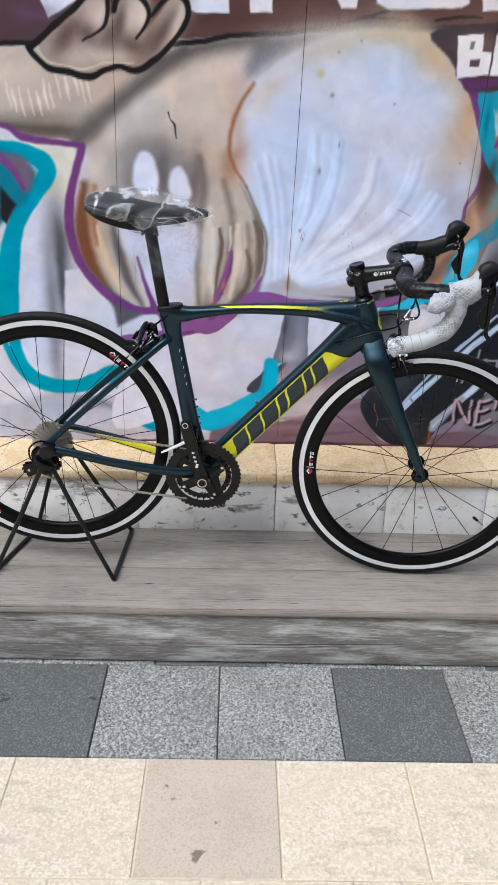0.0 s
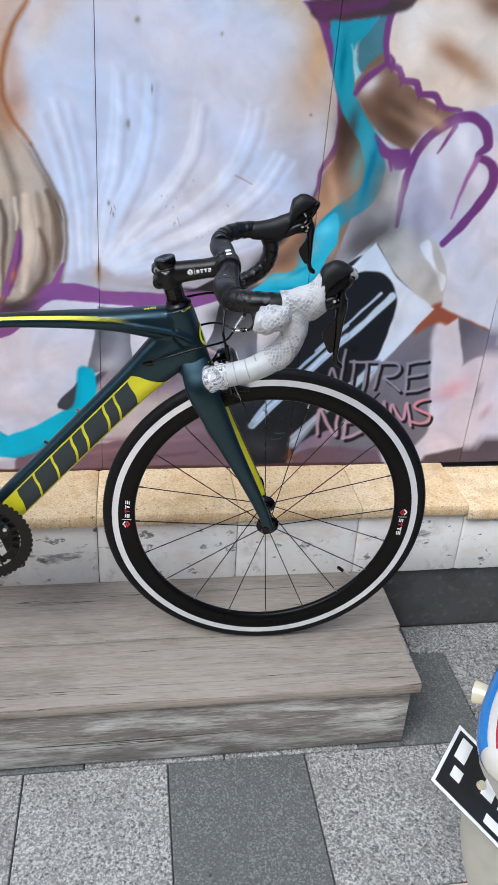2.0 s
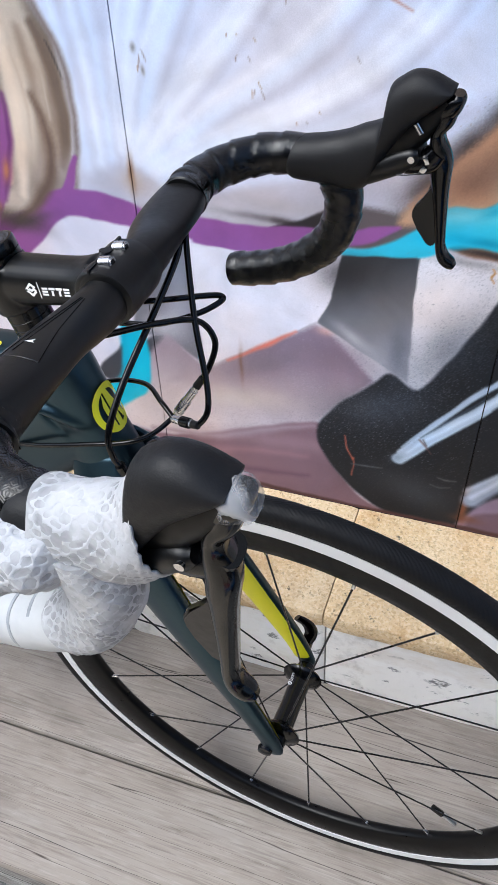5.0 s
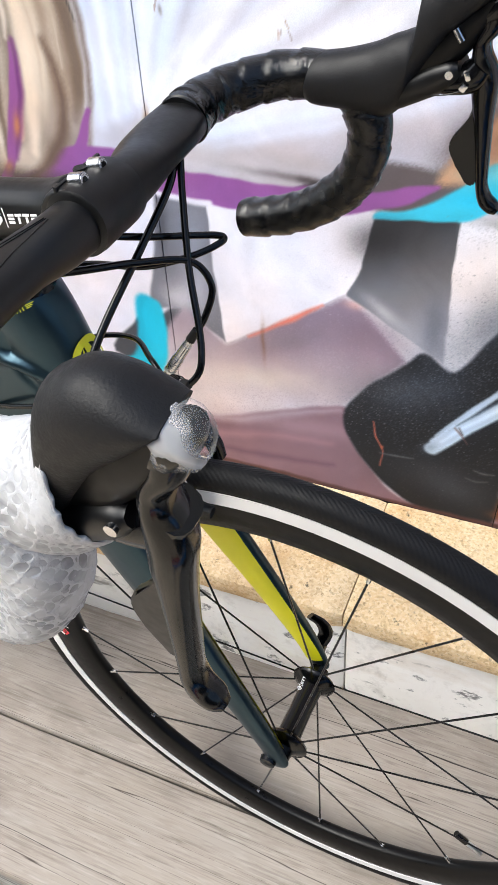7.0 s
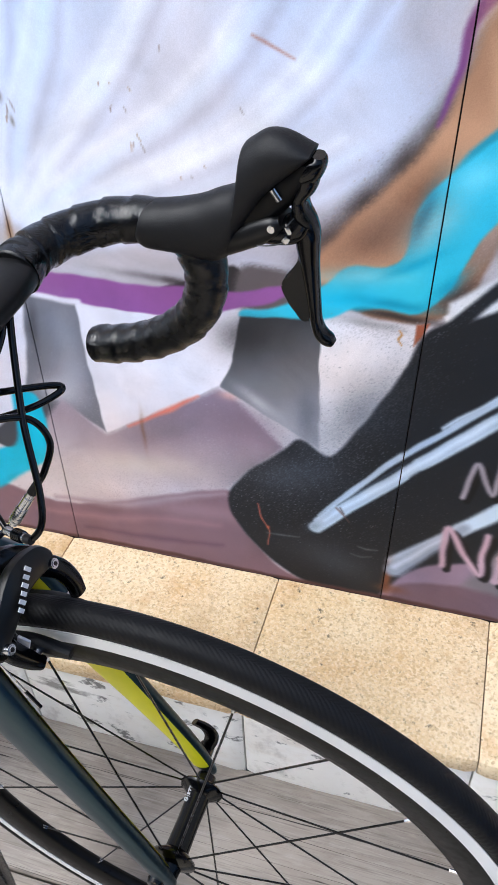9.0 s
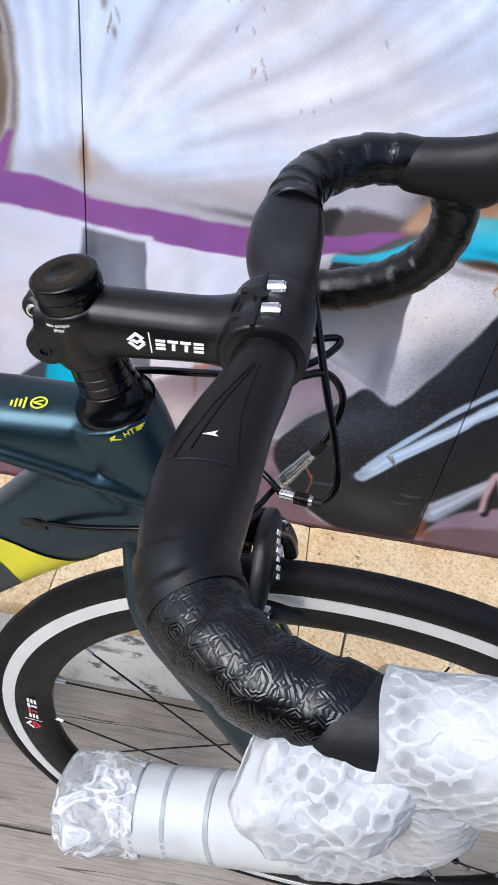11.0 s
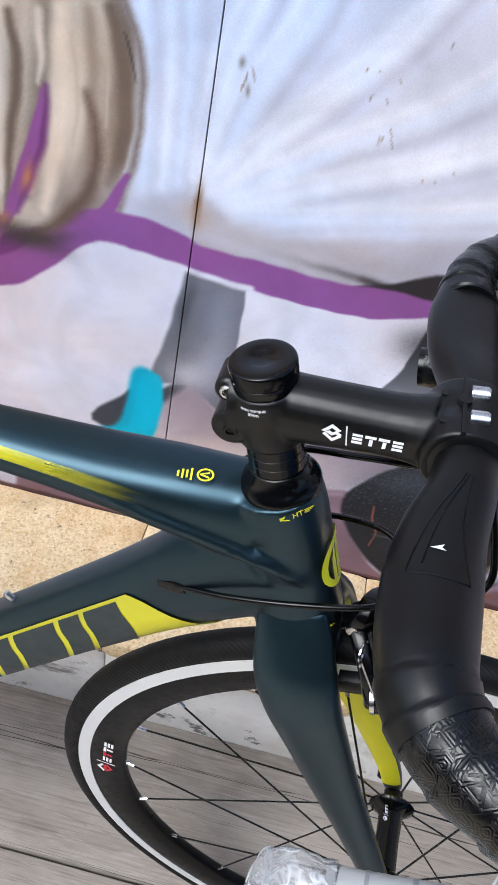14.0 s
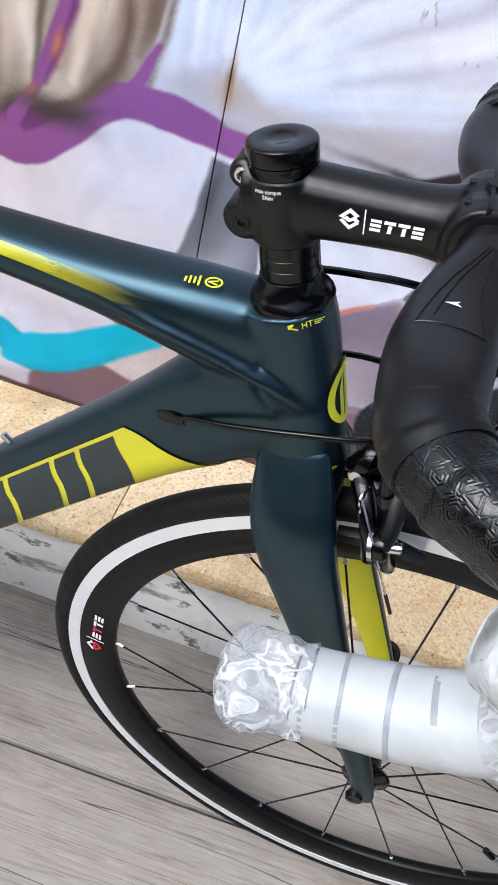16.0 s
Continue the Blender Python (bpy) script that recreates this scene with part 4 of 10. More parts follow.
    puff((0.523, 1.093), (0.039, 0.053), (166, 160, 160), 0.7, 0)
    puff((0.471, 0.977), (0.054, 0.027), (104, 96, 94), 0.8, 30)
    fill([(0.392, 1.249), (0.415, 1.262), (0.451, 1.2), (0.473, 1.129), (0.457, 1.097), (0.403, 1.055), (0.371, 1.014), (0.347, 0.948), (0.29, 0.908), (0.211, 0.893), (0.272, 0.973), (0.338, 1.051), (0.369, 1.138), (0.39, 1.186)], (84, 60, 48), 0.0074, to=(198, 150, 116), along=((0.403, 1.238), (0.396, 1.059)))
    puff((0.407, 1.221), (0.015, 0.038), (56, 40, 34), 0.8, 8)
    puff((0.39, 1.114), (0.013, 0.046), (222, 176, 140), 0.7, 16)
    puff((0.336, 1.0), (0.039, 0.021), (120, 84, 64), 0.8, 40)
    stroke([(0.361, 1.436), (0.381, 1.401), (0.387, 1.343), (0.413, 1.278), (0.458, 1.217), (0.481, 1.153), (0.467, 1.098), (0.41, 1.05), (0.379, 1.014), (0.364, 0.955), (0.34, 0.915), (0.278, 0.883)], [0.0211, 0.0399, 0.0399, 0.0399, 0.0422, 0.0469, 0.0469, 0.0446, 0.0446, 0.0493, 0.0493, 0.0352], (46, 146, 172), 0.0035)
    fill([(0.353, 1.428), (0.416, 1.445), (0.451, 1.453), (0.431, 1.419), (0.406, 1.387), (0.415, 1.312), (0.384, 1.299), (0.366, 1.385)], (46, 152, 178), 0.0035)
    fill([(0.148, 0.85), (0.187, 0.858), (0.237, 0.889), (0.266, 0.916), (0.312, 0.923), (0.326, 0.95), (0.331, 0.985), (0.356, 1.019), (0.404, 1.058), (0.413, 0.998), (0.39, 0.951), (0.374, 0.91), (0.344, 0.872), (0.286, 0.872), (0.237, 0.85), (0.154, 0.84)], (66, 190, 220), 0.0027)
    puff((0.284, 0.908), (0.041, 0.009), (124, 214, 230), 0.8, 6)
    puff((0.346, 0.969), (0.016, 0.031), (150, 224, 238), 0.8, -40)
    puff((0.381, 1.021), (0.024, 0.015), (120, 216, 236), 0.8, 30)
    puff((0.337, 0.98), (0.007, 0.026), (44, 130, 160), 0.8, -14)
    puff((0.334, 0.927), (0.033, 0.005), (30, 160, 200), 0.7, 30)
    puff((0.315, 0.879), (0.041, 0.006), (30, 140, 176), 0.8, -2)
    puff((0.261, 0.878), (0.030, 0.008), (40, 176, 216), 0.7, 6)
    puff((0.369, 0.906), (0.022, 0.007), (36, 150, 184), 0.8, 48)
    fill([(0.369, 0.871), (0.385, 0.884), (0.407, 0.902), (0.468, 0.966), (0.474, 0.932), (0.43, 0.891), (0.38, 0.855)], (224, 222, 230), 0.0022, smooth=False)
    fill([(0.342, 0.858), (0.356, 0.861), (0.349, 0.842), (0.342, 0.831)], (150, 84, 60), 0.0017, smooth=False)
    stroke([(0.325, 0.848), (0.328, 0.843), (0.325, 0.837), (0.329, 0.83)], [0.0018, 0.0024, 0.0024, 0.0018], (190, 140, 80), 0.0009)
    stroke([(0.4, 1.397), (0.411, 1.366), (0.424, 1.334), (0.418, 1.306)], [0.0024, 0.006, 0.0084, 0.0036], (130, 206, 220), 0.0024)
    puff((0.505, 1.114), (0.035, 0.071), (100, 96, 96), 0.75, -6)
    puff((0.489, 1.031), (0.050, 0.033), (120, 116, 118), 0.7, 20)
    puff((0.418, 1.229), (0.012, 0.045), (62, 52, 48), 0.8, -6)
    puff((0.406, 1.177), (0.011, 0.031), (130, 104, 88), 0.6, -20)
    # fluffy ball and brown tube
    fill([(0.428, 1.345), (0.483, 1.39), (0.555, 1.317), (0.658, 1.27), (0.595, 1.228), (0.568, 1.191), (0.479, 1.23), (0.418, 1.306)], (118, 94, 80), 0.0049)
    puff((0.449, 1.324), (0.015, 0.027), (222, 220, 224), 0.9, -40)
    puff((0.565, 1.256), (0.063, 0.020), (190, 150, 118), 0.8, -28)
    fill([(0.486, 1.369), (0.475, 1.432), (0.494, 1.484), (0.521, 1.544), (0.705, 1.574), (0.809, 1.437), (0.76, 1.314), (0.663, 1.282), (0.59, 1.296), (0.535, 1.328)], (222, 208, 194), 0.0049)
    puff((0.618, 1.391), (0.074, 0.020), (150, 106, 76), 0.85, -26)
    puff((0.687, 1.483), (0.049, 0.024), (100, 66, 46), 0.85, -10)
    puff((0.548, 1.445), (0.048, 0.060), (230, 222, 214), 0.8, 0)
    puff((0.661, 1.43), (0.044, 0.020), (232, 222, 212), 0.8, -30)
    stroke([(0.5, 1.524), (0.483, 1.478), (0.472, 1.421), (0.481, 1.369), (0.507, 1.357), (0.518, 1.336), (0.548, 1.332), (0.561, 1.311), (0.594, 1.31), (0.616, 1.288), (0.658, 1.281)], [0.014, 0.014, 0.014, 0.0117, 0.014, 0.0117, 0.0152, 0.0117, 0.0152, 0.0117, 0.0094], (112, 60, 120), 0.0029)
    stroke([(0.484, 1.382), (0.493, 1.369), (0.491, 1.35)], [0.0049, 0.0097, 0.0024], (112, 60, 120), 0.0024)
    stroke([(0.507, 1.356), (0.517, 1.343), (0.514, 1.323)], [0.0049, 0.0098, 0.0025], (112, 60, 120), 0.0025)
    stroke([(0.551, 1.33), (0.56, 1.317), (0.558, 1.297)], [0.005, 0.0099, 0.0025], (112, 60, 120), 0.0025)
    stroke([(0.595, 1.308), (0.604, 1.295), (0.603, 1.274)], [0.005, 0.0101, 0.0025], (112, 60, 120), 0.0025)
    stroke([(0.418, 1.306), (0.439, 1.335), (0.48, 1.367)], [0.0098, 0.0147, 0.0098], (112, 60, 120), 0.0037)
    # hand shape with purple outline
    fill([(0.537, 0.991), (0.535, 1.106), (0.56, 1.203), (0.628, 1.258), (0.721, 1.249), (0.781, 1.21), (0.898, 1.285), (1.035, 0.725), (0.734, 0.725), (0.643, 0.926)], (220, 214, 222), 0.0054)
    fill([(0.546, 1.004), (0.55, 1.106), (0.579, 1.201), (0.641, 1.262), (0.705, 1.261), (0.731, 1.208), (0.754, 1.161), (0.748, 1.111), (0.659, 0.993), (0.634, 0.979)], (196, 196, 212), 0.0054)
    puff((0.618, 1.083), (0.053, 0.080), (170, 168, 186), 0.7, 20)
    puff((0.684, 1.236), (0.044, 0.034), (220, 222, 238), 0.9, 40)
    puff((0.611, 1.205), (0.026, 0.052), (222, 222, 238), 0.8, 25)
    puff((0.727, 1.148), (0.024, 0.053), (222, 222, 238), 0.8, 25)
    puff((0.547, 1.017), (0.013, 0.035), (222, 222, 238), 0.7, 10)
    stroke([(0.548, 1.03), (0.551, 1.1), (0.562, 1.167), (0.586, 1.216), (0.629, 1.254), (0.678, 1.27), (0.717, 1.253), (0.733, 1.214), (0.714, 1.19), (0.749, 1.173), (0.762, 1.136), (0.739, 1.086), (0.701, 1.033), (0.666, 0.993)], [0.008, 0.0161, 0.0188, 0.0201, 0.0215, 0.0228, 0.0241, 0.0215, 0.0134, 0.0215, 0.0241, 0.0241, 0.0215, 0.0161], (112, 60, 120), 0.0034)
    stroke([(0.62, 1.193), (0.645, 1.239), (0.65, 1.25)], [0.0039, 0.0104, 0.013], (112, 60, 120), 0.0033)
    stroke([(0.677, 1.052), (0.692, 1.122), (0.715, 1.184)], [0.0041, 0.0082, 0.0136], (150, 96, 156), 0.0041)
    fill([(0.472, 1.229), (0.509, 1.199), (0.552, 1.2), (0.559, 1.167), (0.528, 1.154), (0.513, 1.172), (0.487, 1.187)], (112, 60, 120), 0.0038)
    stroke([(0.513, 1.172), (0.518, 1.152)], [0.0103, 0.0052], (112, 60, 120), 0.0026)
    # shoe with stripes
    fill([(0.372, 0.888), (0.435, 0.936), (0.506, 0.997), (0.539, 0.978), (0.568, 0.925), (0.607, 0.884), (0.679, 0.842), (0.639, 0.77), (0.591, 0.695), (0.522, 0.665), (0.39, 0.696)], (214, 218, 226), 0.0041, smooth=False)
    stroke([(0.368, 0.696), (0.39, 0.748), (0.436, 0.84), (0.478, 0.936), (0.515, 0.989)], [0.0191, 0.0383, 0.0498, 0.0498, 0.0383], (214, 221, 230), 0.0038)
    fill([(0.115, 0.54), (0.121, 0.569), (0.148, 0.606), (0.195, 0.653), (0.217, 0.675), (0.256, 0.654), (0.292, 0.713), (0.327, 0.779), (0.351, 0.845), (0.378, 0.869), (0.425, 0.926), (0.473, 0.961), (0.496, 0.947), (0.522, 0.897), (0.532, 0.805), (0.515, 0.725), (0.501, 0.433), (0.345, 0.404), (0.273, 0.401), (0.215, 0.413), (0.165, 0.452), (0.13, 0.5)], (27, 30, 36), 0.0034)
    fill([(0.375, 0.854), (0.44, 0.896), (0.498, 0.927), (0.535, 0.924), (0.558, 0.897), (0.575, 0.813), (0.569, 0.755), (0.548, 0.695), (0.367, 0.62), (0.305, 0.696)], (27, 30, 36), 0.0041)
    puff((0.484, 0.869), (0.055, 0.041), (62, 64, 70), 0.6, 0)
    puff((0.209, 0.616), (0.054, 0.023), (70, 74, 82), 0.6, 20)
    puff((0.271, 0.462), (0.049, 0.025), (70, 74, 80), 0.6, -20)
    stroke([(0.239, 0.537), (0.296, 0.614), (0.347, 0.682), (0.394, 0.731), (0.437, 0.778), (0.497, 0.841)], [0.008, 0.0072, 0.0056, 0.0056, 0.0072, 0.008], (188, 204, 222), 0.0032)
    stroke([(0.239, 0.523), (0.298, 0.589), (0.35, 0.646), (0.398, 0.698), (0.441, 0.749), (0.498, 0.813)], [0.0193, 0.0177, 0.0161, 0.0161, 0.0177, 0.0193], (196, 214, 232), 0.0032)
    stroke([(0.269, 0.571), (0.323, 0.635), (0.373, 0.687), (0.439, 0.758)], [0.0023, 0.0023, 0.0023, 0.0023], (50, 60, 74), 0.0015)
    stroke([(0.348, 0.486), (0.388, 0.526), (0.432, 0.571), (0.472, 0.622), (0.517, 0.683)], [0.02, 0.0185, 0.0169, 0.0154, 0.0139], (188, 200, 220), 0.0046)
    fill([(0.351, 0.44), (0.392, 0.489), (0.487, 0.52), (0.549, 0.55), (0.592, 0.328), (0.354, 0.392)], (142, 122, 142), 0.0048)
    fill([(0.346, 0.399), (0.373, 0.448), (0.496, 0.466), (0.565, 0.468), (0.592, 0.328), (0.348, 0.364)], (112, 90, 102), 0.0049)
    fill([(0.562, 0.695), (0.629, 0.785), (0.686, 0.835), (0.677, 0.755), (0.697, 0.601), (0.694, 0.453), (0.471, 0.458), (0.453, 0.491)], (120, 114, 122), 0.0087)
    stroke([(0.157, 0.549), (0.162, 0.526), (0.169, 0.511), (0.174, 0.496), (0.171, 0.472)], [0.0016, 0.0022, 0.002, 0.0014, 0.0022], (178, 96, 78), 0.0016)
    puff((0.172, 0.507), (0.002, 0.003), (200, 100, 70), 0.8, 0)
    # grey oval and shards at the right
    fill([(0.507, 0.99), (0.533, 1.02), (0.586, 1.028), (0.645, 0.999), (0.687, 0.926), (0.692, 0.85), (0.66, 0.835), (0.595, 0.891), (0.546, 0.924)], (192, 186, 180), 0.0040)
    stroke([(0.507, 0.99), (0.561, 0.918), (0.616, 0.87), (0.66, 0.835)], [0.0027, 0.004, 0.0054, 0.004], (40, 38, 42), 0.0027)
    fill([(0.612, 0.992), (0.634, 0.999), (0.657, 0.94), (0.687, 0.913), (0.684, 0.878), (0.657, 0.926), (0.619, 0.973)], (236, 234, 238), 0.0041)
    fill([(0.657, 0.835), (0.698, 0.85), (0.762, 0.814), (0.91, 0.74), (0.923, 0.679), (0.772, 0.755), (0.692, 0.799), (0.631, 0.77)], (150, 84, 62), 0.0071)
    fill([(0.736, 0.814), (0.877, 0.756), (0.981, 0.694), (1.003, 0.599), (0.771, 0.679)], (96, 94, 106), 0.0073, smooth=False, to=(160, 152, 170), along=((0.752, 0.785), (0.859, 0.695)))
    fill([(0.688, 0.777), (0.736, 0.811), (0.772, 0.695), (0.741, 0.503), (0.721, 0.453), (0.692, 0.664)], (214, 208, 218), 0.0044, smooth=False)
    fill([(0.722, 0.617), (0.784, 0.695), (0.854, 0.718), (1.028, 0.756), (1.154, 0.244), (0.697, 0.384), (0.71, 0.504)], (216, 208, 220), 0.0061)
    puff((0.752, 0.617), (0.046, 0.021), (218, 160, 176), 0.7, 25)
    stroke([(0.829, 0.695), (0.826, 0.648), (0.822, 0.568)], [0.0023, 0.0023, 0.0023], (60, 54, 60), 0.0023)
    puff((0.864, 0.559), (0.006, 0.009), (150, 60, 50), 0.8, 0)
    fill([(0.693, 0.388), (0.714, 0.426), (0.829, 0.451), (0.932, 0.492), (1.083, 0.532), (1.163, 0.205), (0.705, 0.313)], (88, 76, 84), 0.0063, smooth=False)
    puff((0.529, 1.049), (0.029, 0.040), (92, 88, 88), 0.8, 0)
    puff((0.489, 0.997), (0.040, 0.016), (84, 76, 76), 0.8, 30)
    puff((0.535, 1.106), (0.018, 0.039), (188, 184, 184), 0.7, 0)
    puff((0.438, 1.152), (0.018, 0.077), (104, 178, 192), 0.6, -16)
    puff((0.47, 1.153), (0.008, 0.064), (10, 104, 140), 0.7, -10)
    puff((0.385, 1.365), (0.007, 0.048), (8, 110, 140), 0.7, 0)
    puff((0.629, 1.47), (0.048, 0.036), (236, 228, 220), 0.8, 0)
    puff((0.527, 1.424), (0.024, 0.060), (238, 230, 222), 0.8, 0)
    puff((0.66, 1.366), (0.050, 0.015), (176, 140, 112), 0.7, -30)
    puff((0.516, 1.242), (0.051, 0.013), (84, 54, 36), 0.8, -30)
    puff((0.603, 1.257), (0.031, 0.013), (204, 168, 130), 0.8, -24)
    puff((0.484, 1.292), (0.017, 0.030), (96, 64, 46), 0.7, -20)
    puff((0.597, 1.044), (0.016, 0.054), (146, 146, 168), 0.7, 14)
    puff((0.674, 1.218), (0.016, 0.039), (232, 234, 246), 0.8, 30)
    puff((0.619, 1.157), (0.016, 0.053), (226, 228, 242), 0.7, 20)
    puff((0.585, 0.939), (0.028, 0.041), (206, 202, 198), 0.7, 0)
    puff((0.654, 0.898), (0.014, 0.034), (164, 158, 152), 0.8, -20)
    puff((0.541, 0.958), (0.019, 0.027), (170, 164, 158), 0.7, -30)
    puff((0.439, 0.769), (0.056, 0.028), (28, 31, 38), 0.8, 35)
    puff((0.518, 0.813), (0.028, 0.056), (54, 57, 64), 0.6, 0)
    dust((0.209, 0.606), (0.085, 0.046), (104, 110, 122), 0.16, 20)
    dust((0.279, 0.706), (0.062, 0.041), (104, 110, 122), 0.18, 40)
    dust((0.362, 0.803), (0.072, 0.036), (104, 110, 122), 0.2, 40)
    dust((0.239, 0.498), (0.090, 0.057), (104, 110, 122), 0.14, 0)
    dust((0.424, 0.856), (0.049, 0.038), (104, 110, 122), 0.2, 40)
    dust((0.343, 0.55), (0.066, 0.044), (104, 110, 122), 0.12, 30)
    dust((0.185, 0.81), (0.040, 0.027), (190, 190, 200), 0.2, 0)
    dust((0.197, 0.74), (0.049, 0.042), (70, 70, 76), 0.3, 20)
    dust((0.064, 0.631), (0.133, 0.050), (206, 196, 206), 0.16, -20)
    dust((-0.013, 0.551), (0.147, 0.037), (96, 80, 92), 0.2, 10)
    dust((0.056, 0.764), (0.091, 0.046), (170, 168, 180), 0.1, 0)
    dust((0.288, 0.804), (0.038, 0.044), (180, 180, 190), 0.12, 0)
    dust((0.293, 0.842), (0.049, 0.012), (70, 70, 74), 0.35, 0)
    stroke([(-1.501, 0.321), (-1.45, 0.334), (-1.403, 0.327), (-1.359, 0.338)], [0.0035, 0.0088, 0.0053, 0.0035], (64, 48, 46), 0.0053)
    stroke([(-1.326, 0.325), (-1.25, 0.339), (-1.177, 0.333), (-1.113, 0.344)], [0.0035, 0.0088, 0.0053, 0.0035], (64, 48, 46), 0.0053)
    stroke([(-1.026, 0.333), (-0.963, 0.346), (-0.901, 0.34), (-0.847, 0.351)], [0.0035, 0.0089, 0.0053, 0.0035], (64, 48, 46), 0.0053)
    stroke([(-0.813, 0.338), (-0.725, 0.352), (-0.638, 0.346), (-0.563, 0.358)], [0.0036, 0.0089, 0.0053, 0.0036], (64, 48, 46), 0.0053)
    stroke([(-0.491, 0.346), (-0.441, 0.359), (-0.391, 0.353), (-0.348, 0.364)], [0.0036, 0.009, 0.0054, 0.0036], (64, 48, 46), 0.0054)
    stroke([(-0.276, 0.352), (-0.201, 0.365), (-0.125, 0.359), (-0.06, 0.371)], [0.0036, 0.009, 0.0054, 0.0036], (64, 48, 46), 0.0054)
    stroke([(0.086, 0.361), (0.123, 0.374), (0.161, 0.367), (0.193, 0.377)], [0.0036, 0.0091, 0.0054, 0.0036], (64, 48, 46), 0.0054)
    puff((0.342, 0.449), (0.006, 0.032), (150, 84, 50), 0.8, 0)
    puff((0.347, 0.427), (0.021, 0.008), (120, 72, 48), 0.7, 0)
    puff((0.002, 0.646), (0.003, 0.026), (120, 76, 50), 0.6, 0)
    # shading and stripes of the shoe, smoke beside it
    puff((0.511, 1.026), (0.040, 0.028), (96, 91, 91), 0.55, 0)
    puff((0.464, 0.999), (0.035, 0.018), (84, 78, 78), 0.6, 30)
    puff((0.522, 1.106), (0.022, 0.045), (186, 182, 184), 0.7, 0)
    puff((0.505, 1.062), (0.03, 0.022), (160, 156, 158), 0.6, 10)
    puff((0.402, 1.186), (0.013, 0.037), (72, 54, 46), 0.75, 8)
    puff((0.422, 1.108), (0.020, 0.050), (150, 112, 92), 0.7, 12)
    puff((0.293, 0.953), (0.058, 0.026), (106, 80, 68), 0.75, 30)
    puff((0.53, 1.277), (0.048, 0.013), (70, 58, 52), 0.7, -26)
    puff((0.579, 1.26), (0.033, 0.011), (150, 126, 112), 0.7, -26)
    puff((0.52, 1.237), (0.039, 0.011), (92, 74, 62), 0.7, -20)
    puff((0.608, 1.076), (0.040, 0.058), (168, 166, 186), 0.5, 20)
    fill([(0.413, 0.892), (0.504, 0.993), (0.567, 0.909), (0.672, 0.835), (0.561, 0.697), (0.521, 0.659), (0.418, 0.657), (0.377, 0.831)], (216, 222, 232), 0.0036, smooth=False)
    fill([(0.375, 0.849), (0.418, 0.883), (0.474, 0.921), (0.535, 0.919), (0.569, 0.873), (0.572, 0.818), (0.545, 0.708), (0.521, 0.659), (0.37, 0.62), (0.332, 0.778)], (27, 30, 36), 0.0036)
    stroke([(0.366, 0.665), (0.435, 0.735), (0.503, 0.8), (0.561, 0.865)], [0.0178, 0.0178, 0.0166, 0.0204], (200, 216, 232), 0.0038)
    stroke([(0.386, 0.726), (0.454, 0.791), (0.533, 0.872)], [0.005, 0.0063, 0.0075], (188, 204, 222), 0.0031)
    stroke([(0.426, 0.568), (0.486, 0.627), (0.547, 0.696)], [0.021, 0.0224, 0.0197], (196, 212, 228), 0.0053)
    fill([(0.689, 0.839), (0.692, 0.951), (0.731, 0.988), (0.865, 0.992), (0.931, 0.722), (0.813, 0.788), (0.74, 0.815)], (214, 210, 218), 0.0050, smooth=False)
    # facets and light bands of the shoe's dark side, running on over the joint
    fill([(0.146, 0.841), (0.236, 0.85), (0.24, 0.665), (0.116, 0.739), (0.133, 0.778)], (50, 51, 55), 0.0022, smooth=False, to=(158, 160, 172), along=((0.140, 0.825), (0.20, 0.688)))
    puff((0.152, 0.818), (0.034, 0.022), (34, 34, 38), 0.7, 20)
    puff((0.224, 0.715), (0.013, 0.042), (92, 95, 108), 0.6, 0)
    puff((0.165, 0.722), (0.03, 0.008), (196, 196, 206), 0.6, -36)
    puff((0.2, 0.61), (0.06, 0.03), (50, 56, 66), 0.45, 25)
    puff((0.29, 0.73), (0.03, 0.07), (44, 49, 58), 0.45, -35)
    puff((0.25, 0.47), (0.08, 0.03), (52, 56, 64), 0.45, 0)
    dust((0.22, 0.6), (0.09, 0.05), (120, 128, 142), 0.5, 20)
    dust((0.3, 0.72), (0.03, 0.09), (120, 128, 142), 0.5, -35)
    stroke([(0.242, 0.548), (0.29, 0.61), (0.345, 0.674), (0.403, 0.734), (0.46, 0.792)], [0.0025, 0.0055, 0.0085, 0.0095, 0.0075], (176, 192, 212), 0.0026)
    stroke([(0.238, 0.527), (0.251, 0.54), (0.3, 0.594), (0.344, 0.64), (0.406, 0.709), (0.46, 0.764)], [0.009, 0.0155, 0.0172, 0.0166, 0.0166, 0.016], (178, 194, 214), 0.0034)
    stroke([(0.25, 0.54), (0.3, 0.595), (0.344, 0.641), (0.406, 0.71), (0.46, 0.765)], [0.003, 0.006, 0.0065, 0.0065, 0.006], (208, 222, 238), 0.0034)
    puff((0.236, 0.524), (0.011, 0.008), (120, 132, 150), 0.5, 45)
    stroke([(0.35, 0.468), (0.379, 0.507), (0.408, 0.54), (0.43, 0.57)], [0.026, 0.022, 0.018, 0.016], (150, 160, 180), 0.0062)
    stroke([(0.35, 0.474), (0.379, 0.512), (0.408, 0.545)], [0.008, 0.007, 0.006], (196, 206, 224), 0.005)
    stroke([(0.267, 0.567), (0.275, 0.557), (0.284, 0.544)], [0.0018, 0.002, 0.001], (104, 76, 74), 0.002)
    stroke([(0.272, 0.568), (0.277, 0.558)], [0.0018, 0.0018], (84, 78, 82), 0.002)
    stroke([(0.17, 0.496), (0.19, 0.495), (0.216, 0.498)], [0.001, 0.0028, 0.001], (92, 96, 102), 0.0025)
